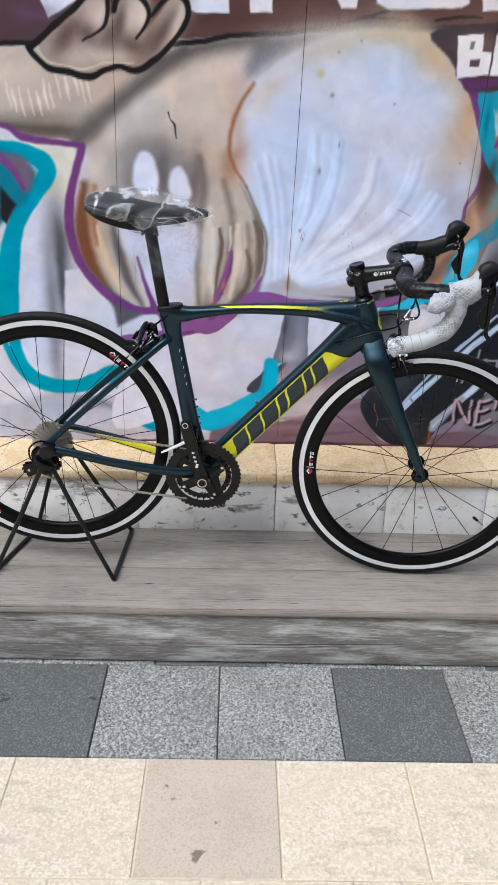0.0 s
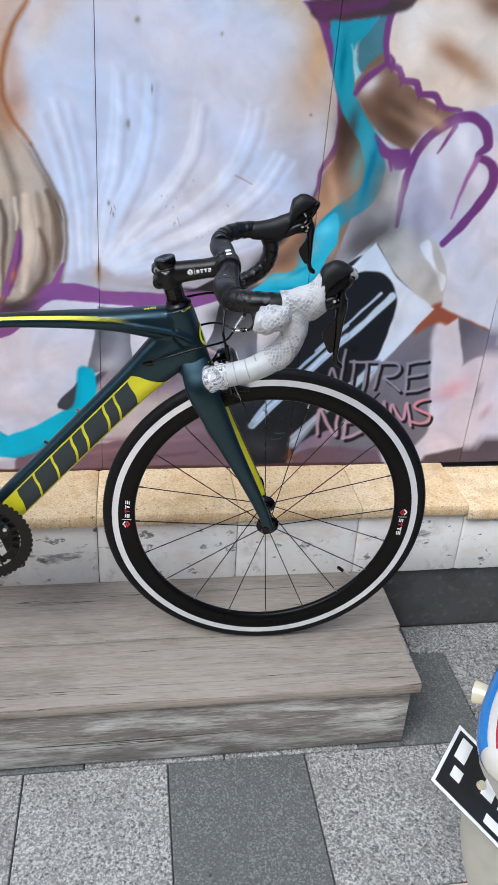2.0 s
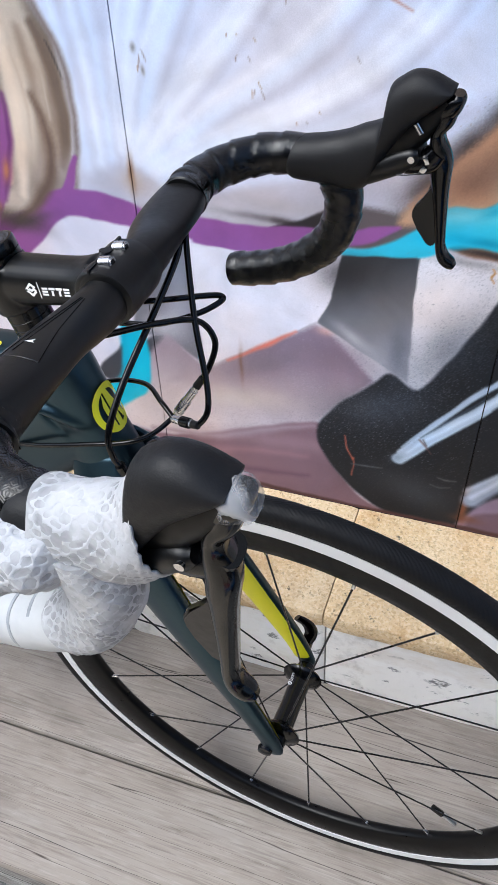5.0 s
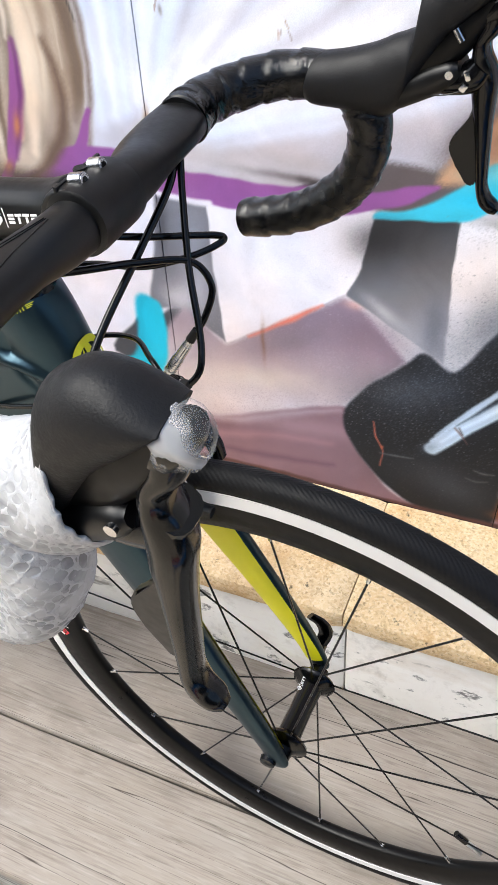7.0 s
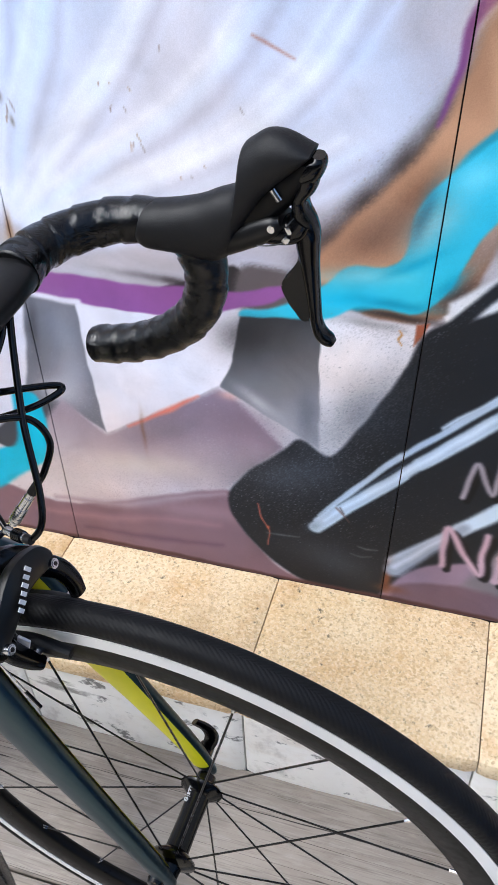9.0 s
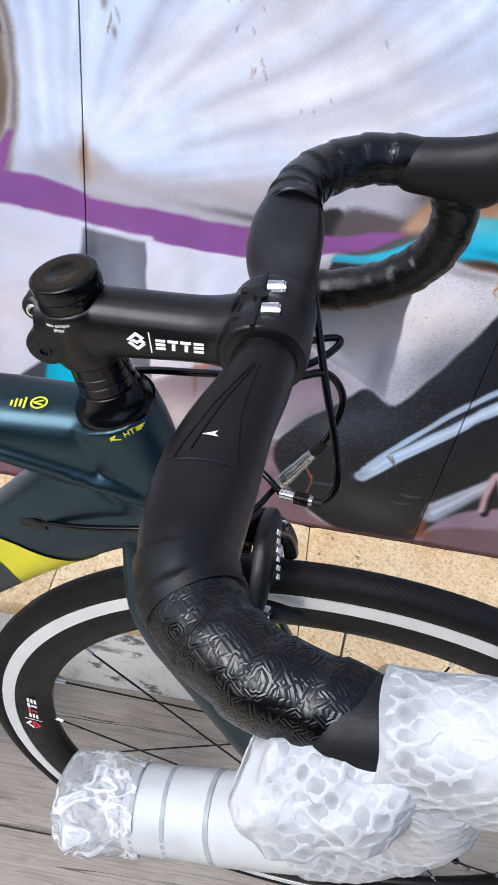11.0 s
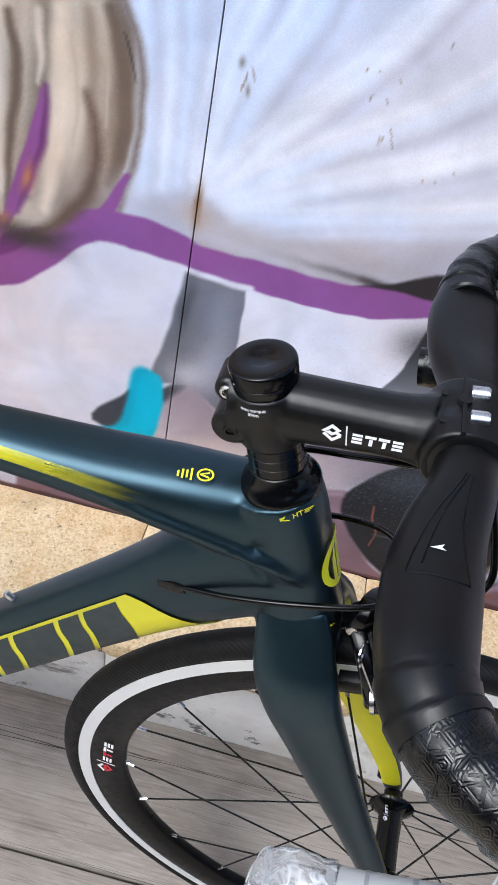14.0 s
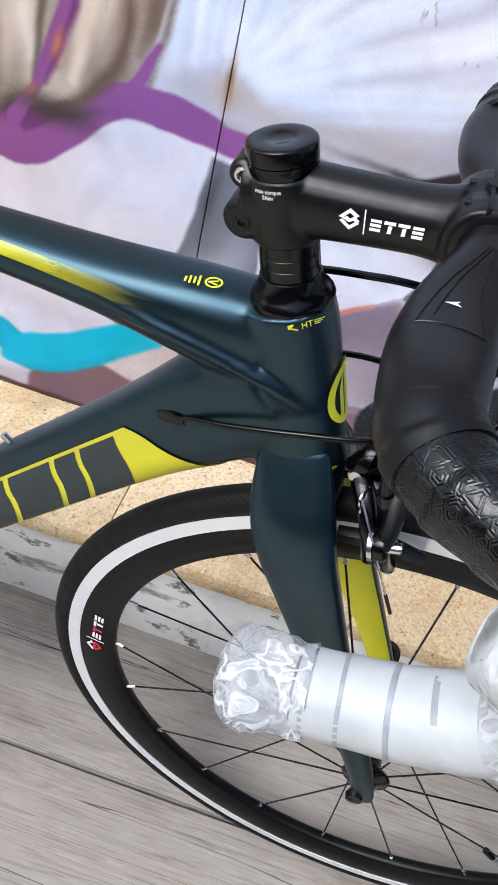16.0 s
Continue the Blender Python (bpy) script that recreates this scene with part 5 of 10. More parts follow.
    stroke([(0.297, 0.502), (0.31, 0.498), (0.324, 0.5)], [0.001, 0.003, 0.001], (88, 92, 98), 0.0026)
    stroke([(0.29, 0.485), (0.305, 0.482), (0.318, 0.485)], [0.001, 0.0022, 0.001], (82, 86, 92), 0.0026)
    # the grey shard by the joint: dark along its curved edge, misty below
    puff((-0.086, 0.765), (0.017, 0.055), (150, 152, 165), 0.65, 0)
    puff((-0.129, 0.79), (0.007, 0.036), (64, 64, 70), 0.65, -8)
    puff((-0.118, 0.692), (0.026, 0.02), (206, 203, 213), 0.7, 0)
    # washes over the mauve floor of the picture, and its stained foot
    puff((-0.01, 0.582), (0.085, 0.018), (204, 198, 190), 0.55, 8)
    puff((-0.12, 0.54), (0.06, 0.016), (190, 182, 186), 0.5, 12)
    puff((0.03, 0.648), (0.07, 0.02), (108, 98, 112), 0.45, 22)
    stroke([(-0.16, 0.487), (-0.05, 0.497), (0.04, 0.532), (0.11, 0.556)], [0.006, 0.012, 0.012, 0.004], (158, 138, 148), 0.0075)
    stroke([(-0.2, 0.452), (-0.08, 0.462), (0.02, 0.484), (0.1, 0.49)], [0.004, 0.012, 0.010, 0.004], (146, 112, 122), 0.009)
    stroke([(-0.12, 0.432), (0.0, 0.438), (0.1, 0.45)], [0.004, 0.010, 0.004], (104, 78, 92), 0.008)
    stroke([(-0.6, 0.404), (-0.4, 0.407), (-0.2, 0.405), (0.0, 0.408), (0.17, 0.405), (0.34, 0.407), (0.6, 0.405)], [0.005, 0.009, 0.005, 0.009, 0.006, 0.009, 0.005], (84, 56, 54), 0.0035)
    # sprayed words
    fill([(0.225, 1.584), (0.599, 1.616), (0.613, 1.548), (0.54, 1.498), (0.491, 1.46), (0.331, 1.439), (0.302, 1.473), (0.263, 1.517)], (70, 58, 62), 0.0051)
    fill([(0.307, 1.471), (0.38, 1.473), (0.486, 1.49), (0.52, 1.532), (0.61, 1.56), (0.602, 1.604), (0.522, 1.6), (0.558, 1.545), (0.483, 1.507), (0.462, 1.471), (0.409, 1.459), (0.357, 1.445), (0.334, 1.437)], (92, 52, 92), 0.0053)
    puff((0.343, 1.551), (0.052, 0.026), (120, 96, 84), 0.8, 0)
    puff((0.537, 1.51), (0.041, 0.016), (112, 74, 56), 0.8, 25)
    fill([(0.278, 1.571), (0.346, 1.577), (0.348, 1.535), (0.372, 1.534), (0.372, 1.481), (0.289, 1.472)], (232, 230, 236), 0.0026, smooth=False)
    fill([(0.314, 1.557), (0.325, 1.559), (0.323, 1.54), (0.313, 1.539)], (120, 116, 122), 0.0026, smooth=False)
    fill([(0.317, 1.516), (0.343, 1.518), (0.343, 1.501), (0.319, 1.499)], (92, 72, 74), 0.0020, smooth=False)
    fill([(0.379, 1.578), (0.395, 1.579), (0.399, 1.48), (0.375, 1.48)], (232, 230, 236), 0.0026, smooth=False)
    stroke([(0.425, 1.578), (0.425, 1.539), (0.421, 1.49)], [0.0171, 0.0171, 0.0132], (232, 230, 236), 0.0020)
    stroke([(0.476, 1.575), (0.456, 1.554), (0.433, 1.534)], [0.0146, 0.0133, 0.0133], (232, 230, 236), 0.0020)
    stroke([(0.438, 1.535), (0.455, 1.517), (0.469, 1.497)], [0.0147, 0.0147, 0.0133], (232, 230, 236), 0.0020)
    stroke([(0.49, 1.571), (0.487, 1.536), (0.483, 1.495)], [0.0173, 0.0173, 0.0173], (232, 230, 236), 0.0020)
    stroke([(0.492, 1.569), (0.52, 1.572), (0.543, 1.573)], [0.0173, 0.0147, 0.0107], (232, 230, 236), 0.0020)
    stroke([(0.487, 1.537), (0.512, 1.541), (0.528, 1.546)], [0.0148, 0.0148, 0.0121], (232, 230, 236), 0.0020)
    stroke([(0.483, 1.493), (0.499, 1.496), (0.508, 1.504)], [0.0163, 0.0136, 0.0108], (232, 230, 236), 0.0020)
    stroke([(0.428, 0.618), (0.433, 0.648), (0.439, 0.672), (0.462, 0.628), (0.465, 0.675), (0.469, 0.722)], 0.0086, (16, 16, 20), 0.0025)
    stroke([(0.492, 0.614), (0.494, 0.656), (0.494, 0.692)], 0.0086, (16, 16, 20), 0.0025)
    stroke([(0.485, 0.689), (0.521, 0.69), (0.558, 0.691)], 0.0085, (16, 16, 20), 0.0024)
    stroke([(0.526, 0.687), (0.527, 0.649), (0.525, 0.614)], 0.0085, (16, 16, 20), 0.0024)
    stroke([(0.553, 0.62), (0.558, 0.657), (0.561, 0.684)], 0.0087, (16, 16, 20), 0.0025)
    stroke([(0.561, 0.685), (0.601, 0.686), (0.615, 0.671), (0.603, 0.653), (0.576, 0.648), (0.598, 0.63), (0.622, 0.609)], 0.0085, (16, 16, 20), 0.0024)
    stroke([(0.638, 0.607), (0.635, 0.651), (0.633, 0.685)], 0.0088, (16, 16, 20), 0.0025)
    stroke([(0.633, 0.685), (0.656, 0.69), (0.682, 0.693)], 0.0086, (16, 16, 20), 0.0025)
    stroke([(0.637, 0.649), (0.66, 0.652), (0.682, 0.656)], 0.0087, (16, 16, 20), 0.0025)
    stroke([(0.639, 0.607), (0.663, 0.61), (0.693, 0.619)], 0.0088, (16, 16, 20), 0.0025)
    stroke([(0.422, 0.624), (0.426, 0.655), (0.432, 0.679), (0.455, 0.635), (0.458, 0.682), (0.462, 0.728)], 0.0073, (150, 142, 152), 0.0031)
    stroke([(0.485, 0.621), (0.487, 0.662), (0.487, 0.698)], 0.0074, (150, 142, 152), 0.0031)
    stroke([(0.478, 0.696), (0.514, 0.696), (0.551, 0.697)], 0.0072, (150, 142, 152), 0.0030)
    stroke([(0.52, 0.694), (0.52, 0.656), (0.518, 0.62)], 0.0073, (150, 142, 152), 0.0030)
    stroke([(0.546, 0.626), (0.551, 0.663), (0.554, 0.69)], 0.0074, (150, 142, 152), 0.0031)
    stroke([(0.554, 0.692), (0.594, 0.693), (0.607, 0.678), (0.595, 0.66), (0.569, 0.654), (0.59, 0.637), (0.615, 0.616)], 0.0073, (150, 142, 152), 0.0030)
    stroke([(0.63, 0.614), (0.628, 0.658), (0.626, 0.692)], 0.0075, (150, 142, 152), 0.0031)
    stroke([(0.626, 0.692), (0.649, 0.696), (0.675, 0.699)], 0.0073, (150, 142, 152), 0.0031)
    stroke([(0.63, 0.655), (0.653, 0.658), (0.674, 0.663)], 0.0074, (150, 142, 152), 0.0031)
    stroke([(0.631, 0.614), (0.656, 0.617), (0.686, 0.626)], 0.0075, (150, 142, 152), 0.0031)
    puff((0.483, 0.732), (0.010, 0.010), (20, 20, 24), 1.0, 0)
    stroke([(0.418, 0.489), (0.417, 0.524), (0.42, 0.559), (0.445, 0.515), (0.469, 0.483), (0.467, 0.523), (0.469, 0.558)], 0.0099, (18, 16, 20), 0.0033)
    stroke([(0.492, 0.558), (0.491, 0.514), (0.49, 0.475)], 0.0099, (18, 16, 20), 0.0033)
    stroke([(0.489, 0.553), (0.509, 0.556), (0.524, 0.561)], 0.0099, (18, 16, 20), 0.0033)
    stroke([(0.49, 0.521), (0.506, 0.523), (0.522, 0.53)], 0.01, (18, 16, 20), 0.0033)
    stroke([(0.49, 0.475), (0.509, 0.48), (0.534, 0.492)], 0.01, (18, 16, 20), 0.0033)
    stroke([(0.411, 0.496), (0.41, 0.531), (0.412, 0.566), (0.437, 0.522), (0.461, 0.49), (0.459, 0.531), (0.461, 0.565)], 0.0091, (188, 160, 176), 0.0041)
    stroke([(0.484, 0.565), (0.483, 0.521), (0.482, 0.483)], 0.0091, (188, 160, 176), 0.0041)
    stroke([(0.482, 0.56), (0.501, 0.563), (0.517, 0.568)], 0.0091, (188, 160, 176), 0.0041)
    stroke([(0.483, 0.529), (0.499, 0.53), (0.514, 0.537)], 0.0091, (188, 160, 176), 0.0041)
    stroke([(0.482, 0.483), (0.501, 0.488), (0.526, 0.5)], 0.0092, (188, 160, 176), 0.0042)
    stroke([(0.542, 0.534), (0.546, 0.559), (0.549, 0.58), (0.568, 0.549), (0.584, 0.53), (0.584, 0.559), (0.586, 0.581), (0.594, 0.545), (0.601, 0.516)], 0.0076, (18, 16, 20), 0.0025)
    stroke([(0.608, 0.501), (0.608, 0.538), (0.608, 0.57), (0.628, 0.541), (0.643, 0.526), (0.646, 0.553), (0.648, 0.574), (0.659, 0.538), (0.667, 0.509)], 0.0077, (18, 16, 20), 0.0026)
    stroke([(0.702, 0.585), (0.678, 0.579), (0.67, 0.565), (0.69, 0.55), (0.714, 0.539), (0.711, 0.521), (0.693, 0.515), (0.667, 0.521)], 0.0076, (18, 16, 20), 0.0025)
    stroke([(0.535, 0.541), (0.539, 0.566), (0.541, 0.587), (0.561, 0.556), (0.576, 0.537), (0.577, 0.566), (0.579, 0.588), (0.587, 0.552), (0.594, 0.523)], 0.0076, (180, 150, 168), 0.0032)
    stroke([(0.601, 0.508), (0.6, 0.545), (0.601, 0.577), (0.62, 0.548), (0.635, 0.534), (0.639, 0.56), (0.64, 0.581), (0.651, 0.545), (0.659, 0.516)], 0.0077, (206, 156, 172), 0.0032)
    stroke([(0.694, 0.592), (0.67, 0.586), (0.662, 0.572), (0.683, 0.558), (0.707, 0.546), (0.703, 0.529), (0.685, 0.522), (0.66, 0.528)], 0.0076, (222, 140, 150), 0.0032)
    stroke([(0.521, 0.601), (0.543, 0.59), (0.565, 0.58)], 0.005, (18, 16, 20), 0.0019)
    stroke([(0.563, 0.609), (0.547, 0.59), (0.531, 0.57)], 0.005, (18, 16, 20), 0.0019)
    c = s.c / 255
    return np.where(c <= 0.04045, c / 12.92, ((c + 0.055) / 1.055) ** 2.4)

# ---- materials of the setting ----
def mural_paint():
    m = bpy.data.materials.new("mural_paint")
    m.use_nodes = True
    t, link = m.node_tree, m.node_tree.links.new
    b = t.nodes["Principled BSDF"]
    at = t.nodes.new("ShaderNodeAttribute")
    at.attribute_name = "paint"
    co = t.nodes.new("ShaderNodeTexCoord")
    fine, wide, scratch = (t.nodes.new("ShaderNodeTexNoise") for _ in range(3))
    for n, s, d in ((fine, 900, 3), (wide, 14, 6), (scratch, 5, 8)):
        n.inputs["Scale"].default_value, n.inputs["Detail"].default_value = s, d
        link(co.outputs["Object"], n.inputs["Vector"])
    add = t.nodes.new("ShaderNodeMath")
    add.operation = "ADD"
    link(fine.outputs["Fac"], add.inputs[0])
    link(wide.outputs["Fac"], add.inputs[1])
    span = t.nodes.new("ShaderNodeMapRange")
    span.inputs["From Min"].default_value, span.inputs["From Max"].default_value = 0.6, 1.4
    span.inputs["To Min"].default_value, span.inputs["To Max"].default_value = 0.86, 1.12
    link(add.outputs[0], span.inputs["Value"])
    mul = t.nodes.new("ShaderNodeVectorMath")
    mul.operation = "SCALE"
    link(at.outputs["Color"], mul.inputs[0])
    link(span.outputs["Result"], mul.inputs["Scale"])
    # years of dirt and sun: faint warm and cool clouds, and scuffs
    cloud, tone, wash = t.nodes.new("ShaderNodeTexNoise"), t.nodes.new("ShaderNodeMix"), t.nodes.new("ShaderNodeVectorMath")
    cloud.inputs["Scale"].default_value, cloud.inputs["Detail"].default_value = 4.5, 5
    link(co.outputs["Object"], cloud.inputs["Vector"])
    tone.data_type = "RGBA"
    tone.inputs["A"].default_value, tone.inputs["B"].default_value = (1.05, 0.97, 0.90, 1), (0.93, 1.0, 1.08, 1)
    sharp = t.nodes.new("ShaderNodeMapRange")
    sharp.inputs["From Min"].default_value, sharp.inputs["From Max"].default_value = 0.35, 0.65
    link(cloud.outputs["Fac"], sharp.inputs["Value"])
    link(sharp.outputs["Result"], tone.inputs["Factor"])
    wash.operation = "MULTIPLY"
    link(mul.outputs["Vector"], wash.inputs[0])
    link(tone.outputs["Result"], wash.inputs[1])
    scuff, rub = t.nodes.new("ShaderNodeMapRange"), t.nodes.new("ShaderNodeVectorMath")
    scratch.inputs["Scale"].default_value, scratch.inputs["Detail"].default_value, scratch.inputs["Distortion"].default_value = 9, 9, 1.5
    scuff.inputs["From Min"].default_value, scuff.inputs["From Max"].default_value = 0.3, 0.62
    scuff.inputs["To Min"].default_value, scuff.inputs["To Max"].default_value = 0.89, 1.04
    link(scratch.outputs["Fac"], scuff.inputs["Value"])
    rub.operation = "SCALE"
    link(wash.outputs["Vector"], rub.inputs[0])
    link(scuff.outputs["Result"], rub.inputs["Scale"])
    link(rub.outputs["Vector"], b.inputs["Base Color"])
    rr = t.nodes.new("ShaderNodeMapRange")
    rr.inputs["To Min"].default_value, rr.inputs["To Max"].default_value = 0.38, 0.62
    link(wide.outputs["Fac"], rr.inputs["Value"])
    link(rr.outputs["Result"], b.inputs["Roughness"])
    bp = t.nodes.new("ShaderNodeBump")
    b.inputs["Specular IOR Level"].default_value = 0.22
    bp.inputs["Strength"].default_value, bp.inputs["Distance"].default_value = 0.12, 0.001
    link(fine.outputs["Fac"], bp.inputs["Height"])
    link(bp.outputs["Normal"], b.inputs["Normal"])
    return m


MURAL = mural_paint()


def layered(name, base, layers, rough=0.85, bump=0.4, bump_scale=200, bump_stretch=(1, 1, 1), piece=0.0, spec=0.3):
    """A worn surface: colours laid over one another, each where its noise is high.
    layers: (rgb, kind, scale, low, high, amount, stretch); kind 'soft' noise, 'cell' random grains, 'line' thin veins."""
    m = bpy.data.materials.new(name)
    m.use_nodes = True
    t, link = m.node_tree, m.node_tree.links.new
    b = t.nodes["Principled BSDF"]
    b.inputs["Roughness"].default_value, b.inputs["Specular IOR Level"].default_value = rough, spec
    co, info = t.nodes.new("ShaderNodeTexCoord"), t.nodes.new("ShaderNodeObjectInfo")
    rnd = t.nodes.new("ShaderNodeMath")
    rnd.operation = "MULTIPLY"
    rnd.inputs[1].default_value = 40.0
    link(info.outputs["Random"], rnd.inputs[0])
    rgb = t.nodes.new("ShaderNodeRGB")
    rgb.outputs[0].default_value = (*base, 1)
    colour = rgb.outputs[0]
    if piece:
        tone, sc = t.nodes.new("ShaderNodeMapRange"), t.nodes.new("ShaderNodeVectorMath")
        sc.operation = "SCALE"
        tone.inputs["To Min"].default_value, tone.inputs["To Max"].default_value = 1 - piece / 2, 1 + piece / 2
        link(info.outputs["Random"], tone.inputs["Value"])
        link(colour, sc.inputs[0])
        link(tone.outputs["Result"], sc.inputs["Scale"])
        colour = sc.outputs["Vector"]
    maps = {}
    for k, (tint, kind, scale, low, high, amount, stretch) in enumerate(layers):
        if stretch not in maps:
            maps[stretch] = t.nodes.new("ShaderNodeMapping")
            maps[stretch].inputs["Scale"].default_value = stretch
            link(co.outputs["Object"], maps[stretch].inputs["Vector"])
        shift = t.nodes.new("ShaderNodeMath")
        shift.operation = "ADD"
        shift.inputs[1].default_value = 3.7 * k
        link(rnd.outputs[0], shift.inputs[0])
        n = t.nodes.new("ShaderNodeTexVoronoi" if kind == "cell" else "ShaderNodeTexNoise")
        if kind == "cell":
            n.voronoi_dimensions = "4D"
            out = n.outputs["Color"]
        else:
            n.noise_dimensions = "4D"
            n.inputs["Detail"].default_value = 3 if kind == "line" else 7
            n.inputs["Roughness"].default_value = 0.5 if kind == "line" else 0.62
            out = n.outputs["Fac"]
        n.inputs["Scale"].default_value = scale
        link(shift.outputs[0], n.inputs["W"])
        link(maps[stretch].outputs["Vector"], n.inputs["Vector"])
        if kind == "line":
            sub, ab = t.nodes.new("ShaderNodeMath"), t.nodes.new("ShaderNodeMath")
            sub.operation, ab.operation = "SUBTRACT", "ABSOLUTE"
            sub.inputs[1].default_value = 0.5
            link(out, sub.inputs[0])
            link(sub.outputs[0], ab.inputs[0])
            out = ab.outputs[0]
        rg, mx = t.nodes.new("ShaderNodeMapRange"), t.nodes.new("ShaderNodeMix")
        rg.inputs["From Min"].default_value, rg.inputs["From Max"].default_value = low, high
        rg.inputs["To Max"].default_value = amount
        if kind == "line":
            rg.inputs["To Min"].default_value, rg.inputs["To Max"].default_value = amount, 0.0
        link(out, rg.inputs["Value"])
        mx.data_type = "RGBA"
        mx.inputs["B"].default_value = (*tint, 1)
        link(rg.outputs["Result"], mx.inputs["Factor"])
        link(colour, mx.inputs["A"])
        colour = mx.outputs["Result"]
    link(colour, b.inputs["Base Color"])
    bm, nz, bp = t.nodes.new("ShaderNodeMapping"), t.nodes.new("ShaderNodeTexNoise"), t.nodes.new("ShaderNodeBump")
    bm.inputs["Scale"].default_value = bump_stretch
    link(co.outputs["Object"], bm.inputs["Vector"])
    nz.inputs["Scale"].default_value, nz.inputs["Detail"].default_value = bump_scale, 6
    link(bm.outputs["Vector"], nz.inputs["Vector"])
    bp.inputs["Strength"].default_value, bp.inputs["Distance"].default_value = bump, 0.002
    link(nz.outputs["Fac"], bp.inputs["Height"])
    link(bp.outputs["Normal"], b.inputs["Normal"])
    return m


EVEN, CRACK = (1, 1, 1), (0.014, 1.0, 1.0)
M_WOOD = layered("weathered_wood", srgb(146, 137, 128), [
    (srgb(96, 88, 79), "soft", 6, 0.47, 0.66, 0.6, (0.6, 1.2, 1.2)), (srgb(149, 143, 136), "soft", 9, 0.5, 0.72, 0.55, (0.5, 1.6, 1.6)),
    (srgb(103, 94, 86), "soft", 60, 0.5, 0.72, 0.35, (0.25, 1.6, 1.6)), (srgb(169, 162, 153), "soft", 110, 0.52, 0.72, 0.4, (0.3, 1.6, 1.6)), (srgb(82, 74, 66), "soft", 200, 0.54, 0.70, 0.45, (0.06, 1.6, 1.6)), (srgb(160, 151, 139), "soft", 4, 0.5, 0.66, 0.5, (0.7, 1.2, 1.2)), (srgb(83, 76, 68), "soft", 30, 0.62, 0.74, 0.5, (0.5, 1.2, 1.2)),
    (srgb(78, 70, 62), "line", 80, 0.002, 0.016, 0.28, (0.02, 1.0, 1.0)), (srgb(177, 170, 162), "line", 95, 0.002, 0.015, 0.22, (0.02, 1.0, 1.0)),
    (srgb(56, 48, 43), "line", 26, 0.0006, 0.0028, 0.85, CRACK), (srgb(22, 18, 17), "line", 15, 0.0004, 0.0013, 0.9, (0.012, 1.0, 1.0))],
    0.85, 0.4, 120, (0.2, 2, 2), 0.1, 0.2)
M_WOOD_PALE = layered("worn_wood_front", srgb(131, 126, 121), [
    (srgb(96, 90, 84), "soft", 8, 0.45, 0.68, 0.6, (0.7, 1.6, 1.8)), (srgb(201, 199, 194), "soft", 11, 0.47, 0.64, 0.85, (0.5, 2.0, 2.6)),
    (srgb(82, 77, 73), "soft", 46, 0.5, 0.66, 0.5, (0.25, 1.6, 2.0)), (srgb(208, 205, 200), "soft", 90, 0.52, 0.68, 0.55, (0.2, 2.0, 2.6)), (srgb(58, 54, 50), "soft", 150, 0.56, 0.69, 0.55, (0.2, 1.4, 2.2)),
    (srgb(40, 36, 33), "line", 40, 0.0008, 0.004, 0.55, (0.012, 1.0, 1.0)),
    (srgb(28, 25, 22), "line", 14, 0.0008, 0.003, 0.9, (0.012, 1.0, 1.0))], 0.88, 0.6, 110, (0.12, 3, 3), spec=0.2)
M_SPECKLE = layered("speckled_granite", srgb(129, 128, 125), [
    (srgb(189, 188, 183), "soft", 125, 0.50, 0.56, 0.7, EVEN), (srgb(76, 78, 80), "soft", 140, 0.54, 0.60, 0.7, EVEN), (srgb(201, 200, 196), "cell", 300, 0.7, 0.76, 0.55, EVEN), (srgb(49, 51, 52), "cell", 210, 0.8, 0.84, 0.65, EVEN),
    (srgb(110, 108, 104), "soft", 9, 0.46, 0.7, 0.5, EVEN), (srgb(36, 35, 34), "soft", 17, 0.645, 0.68, 0.75, EVEN)], 0.88, 0.5, 260, piece=0.14)
M_DARKTILE = layered("dark_granite", srgb(98, 99, 98), [
    (srgb(73, 76, 74), "cell", 330, 0.5, 0.62, 0.6, EVEN), (srgb(136, 137, 134), "cell", 280, 0.66, 0.74, 0.6, EVEN),
    (srgb(89, 90, 89), "soft", 8, 0.44, 0.7, 0.6, EVEN), (srgb(39, 38, 37), "soft", 15, 0.64, 0.68, 0.7, EVEN)], 0.86, 0.4, 300, piece=0.12)
M_CREAM = layered("cream_stone", srgb(212, 196, 172), [
    (srgb(232, 220, 200), "cell", 170, 0.48, 0.62, 0.6, EVEN), (srgb(192, 174, 149), "cell", 150, 0.6, 0.74, 0.5, EVEN), (srgb(212, 195, 170), "soft", 5, 0.46, 0.7, 0.5, EVEN),
    (srgb(138, 124, 110), "soft", 12, 0.56, 0.72, 0.5, (0.6, 1.8, 1)), (srgb(150, 132, 112), "soft", 120, 0.56, 0.7, 0.5, EVEN)], 0.9, 0.45, 240, piece=0.08)
M_TAN = layered("tan_stone", srgb(196, 180, 160), [
    (srgb(176, 160, 141), "soft", 9, 0.45, 0.68, 0.55, EVEN), (srgb(208, 195, 177), "cell", 260, 0.5, 0.7, 0.35, EVEN), (srgb(166, 150, 131), "cell", 220, 0.66, 0.75, 0.35, EVEN),
    (srgb(88, 78, 66), "soft", 16, 0.635, 0.665, 0.75, EVEN)], 0.86, 0.35, 300, piece=0.06)
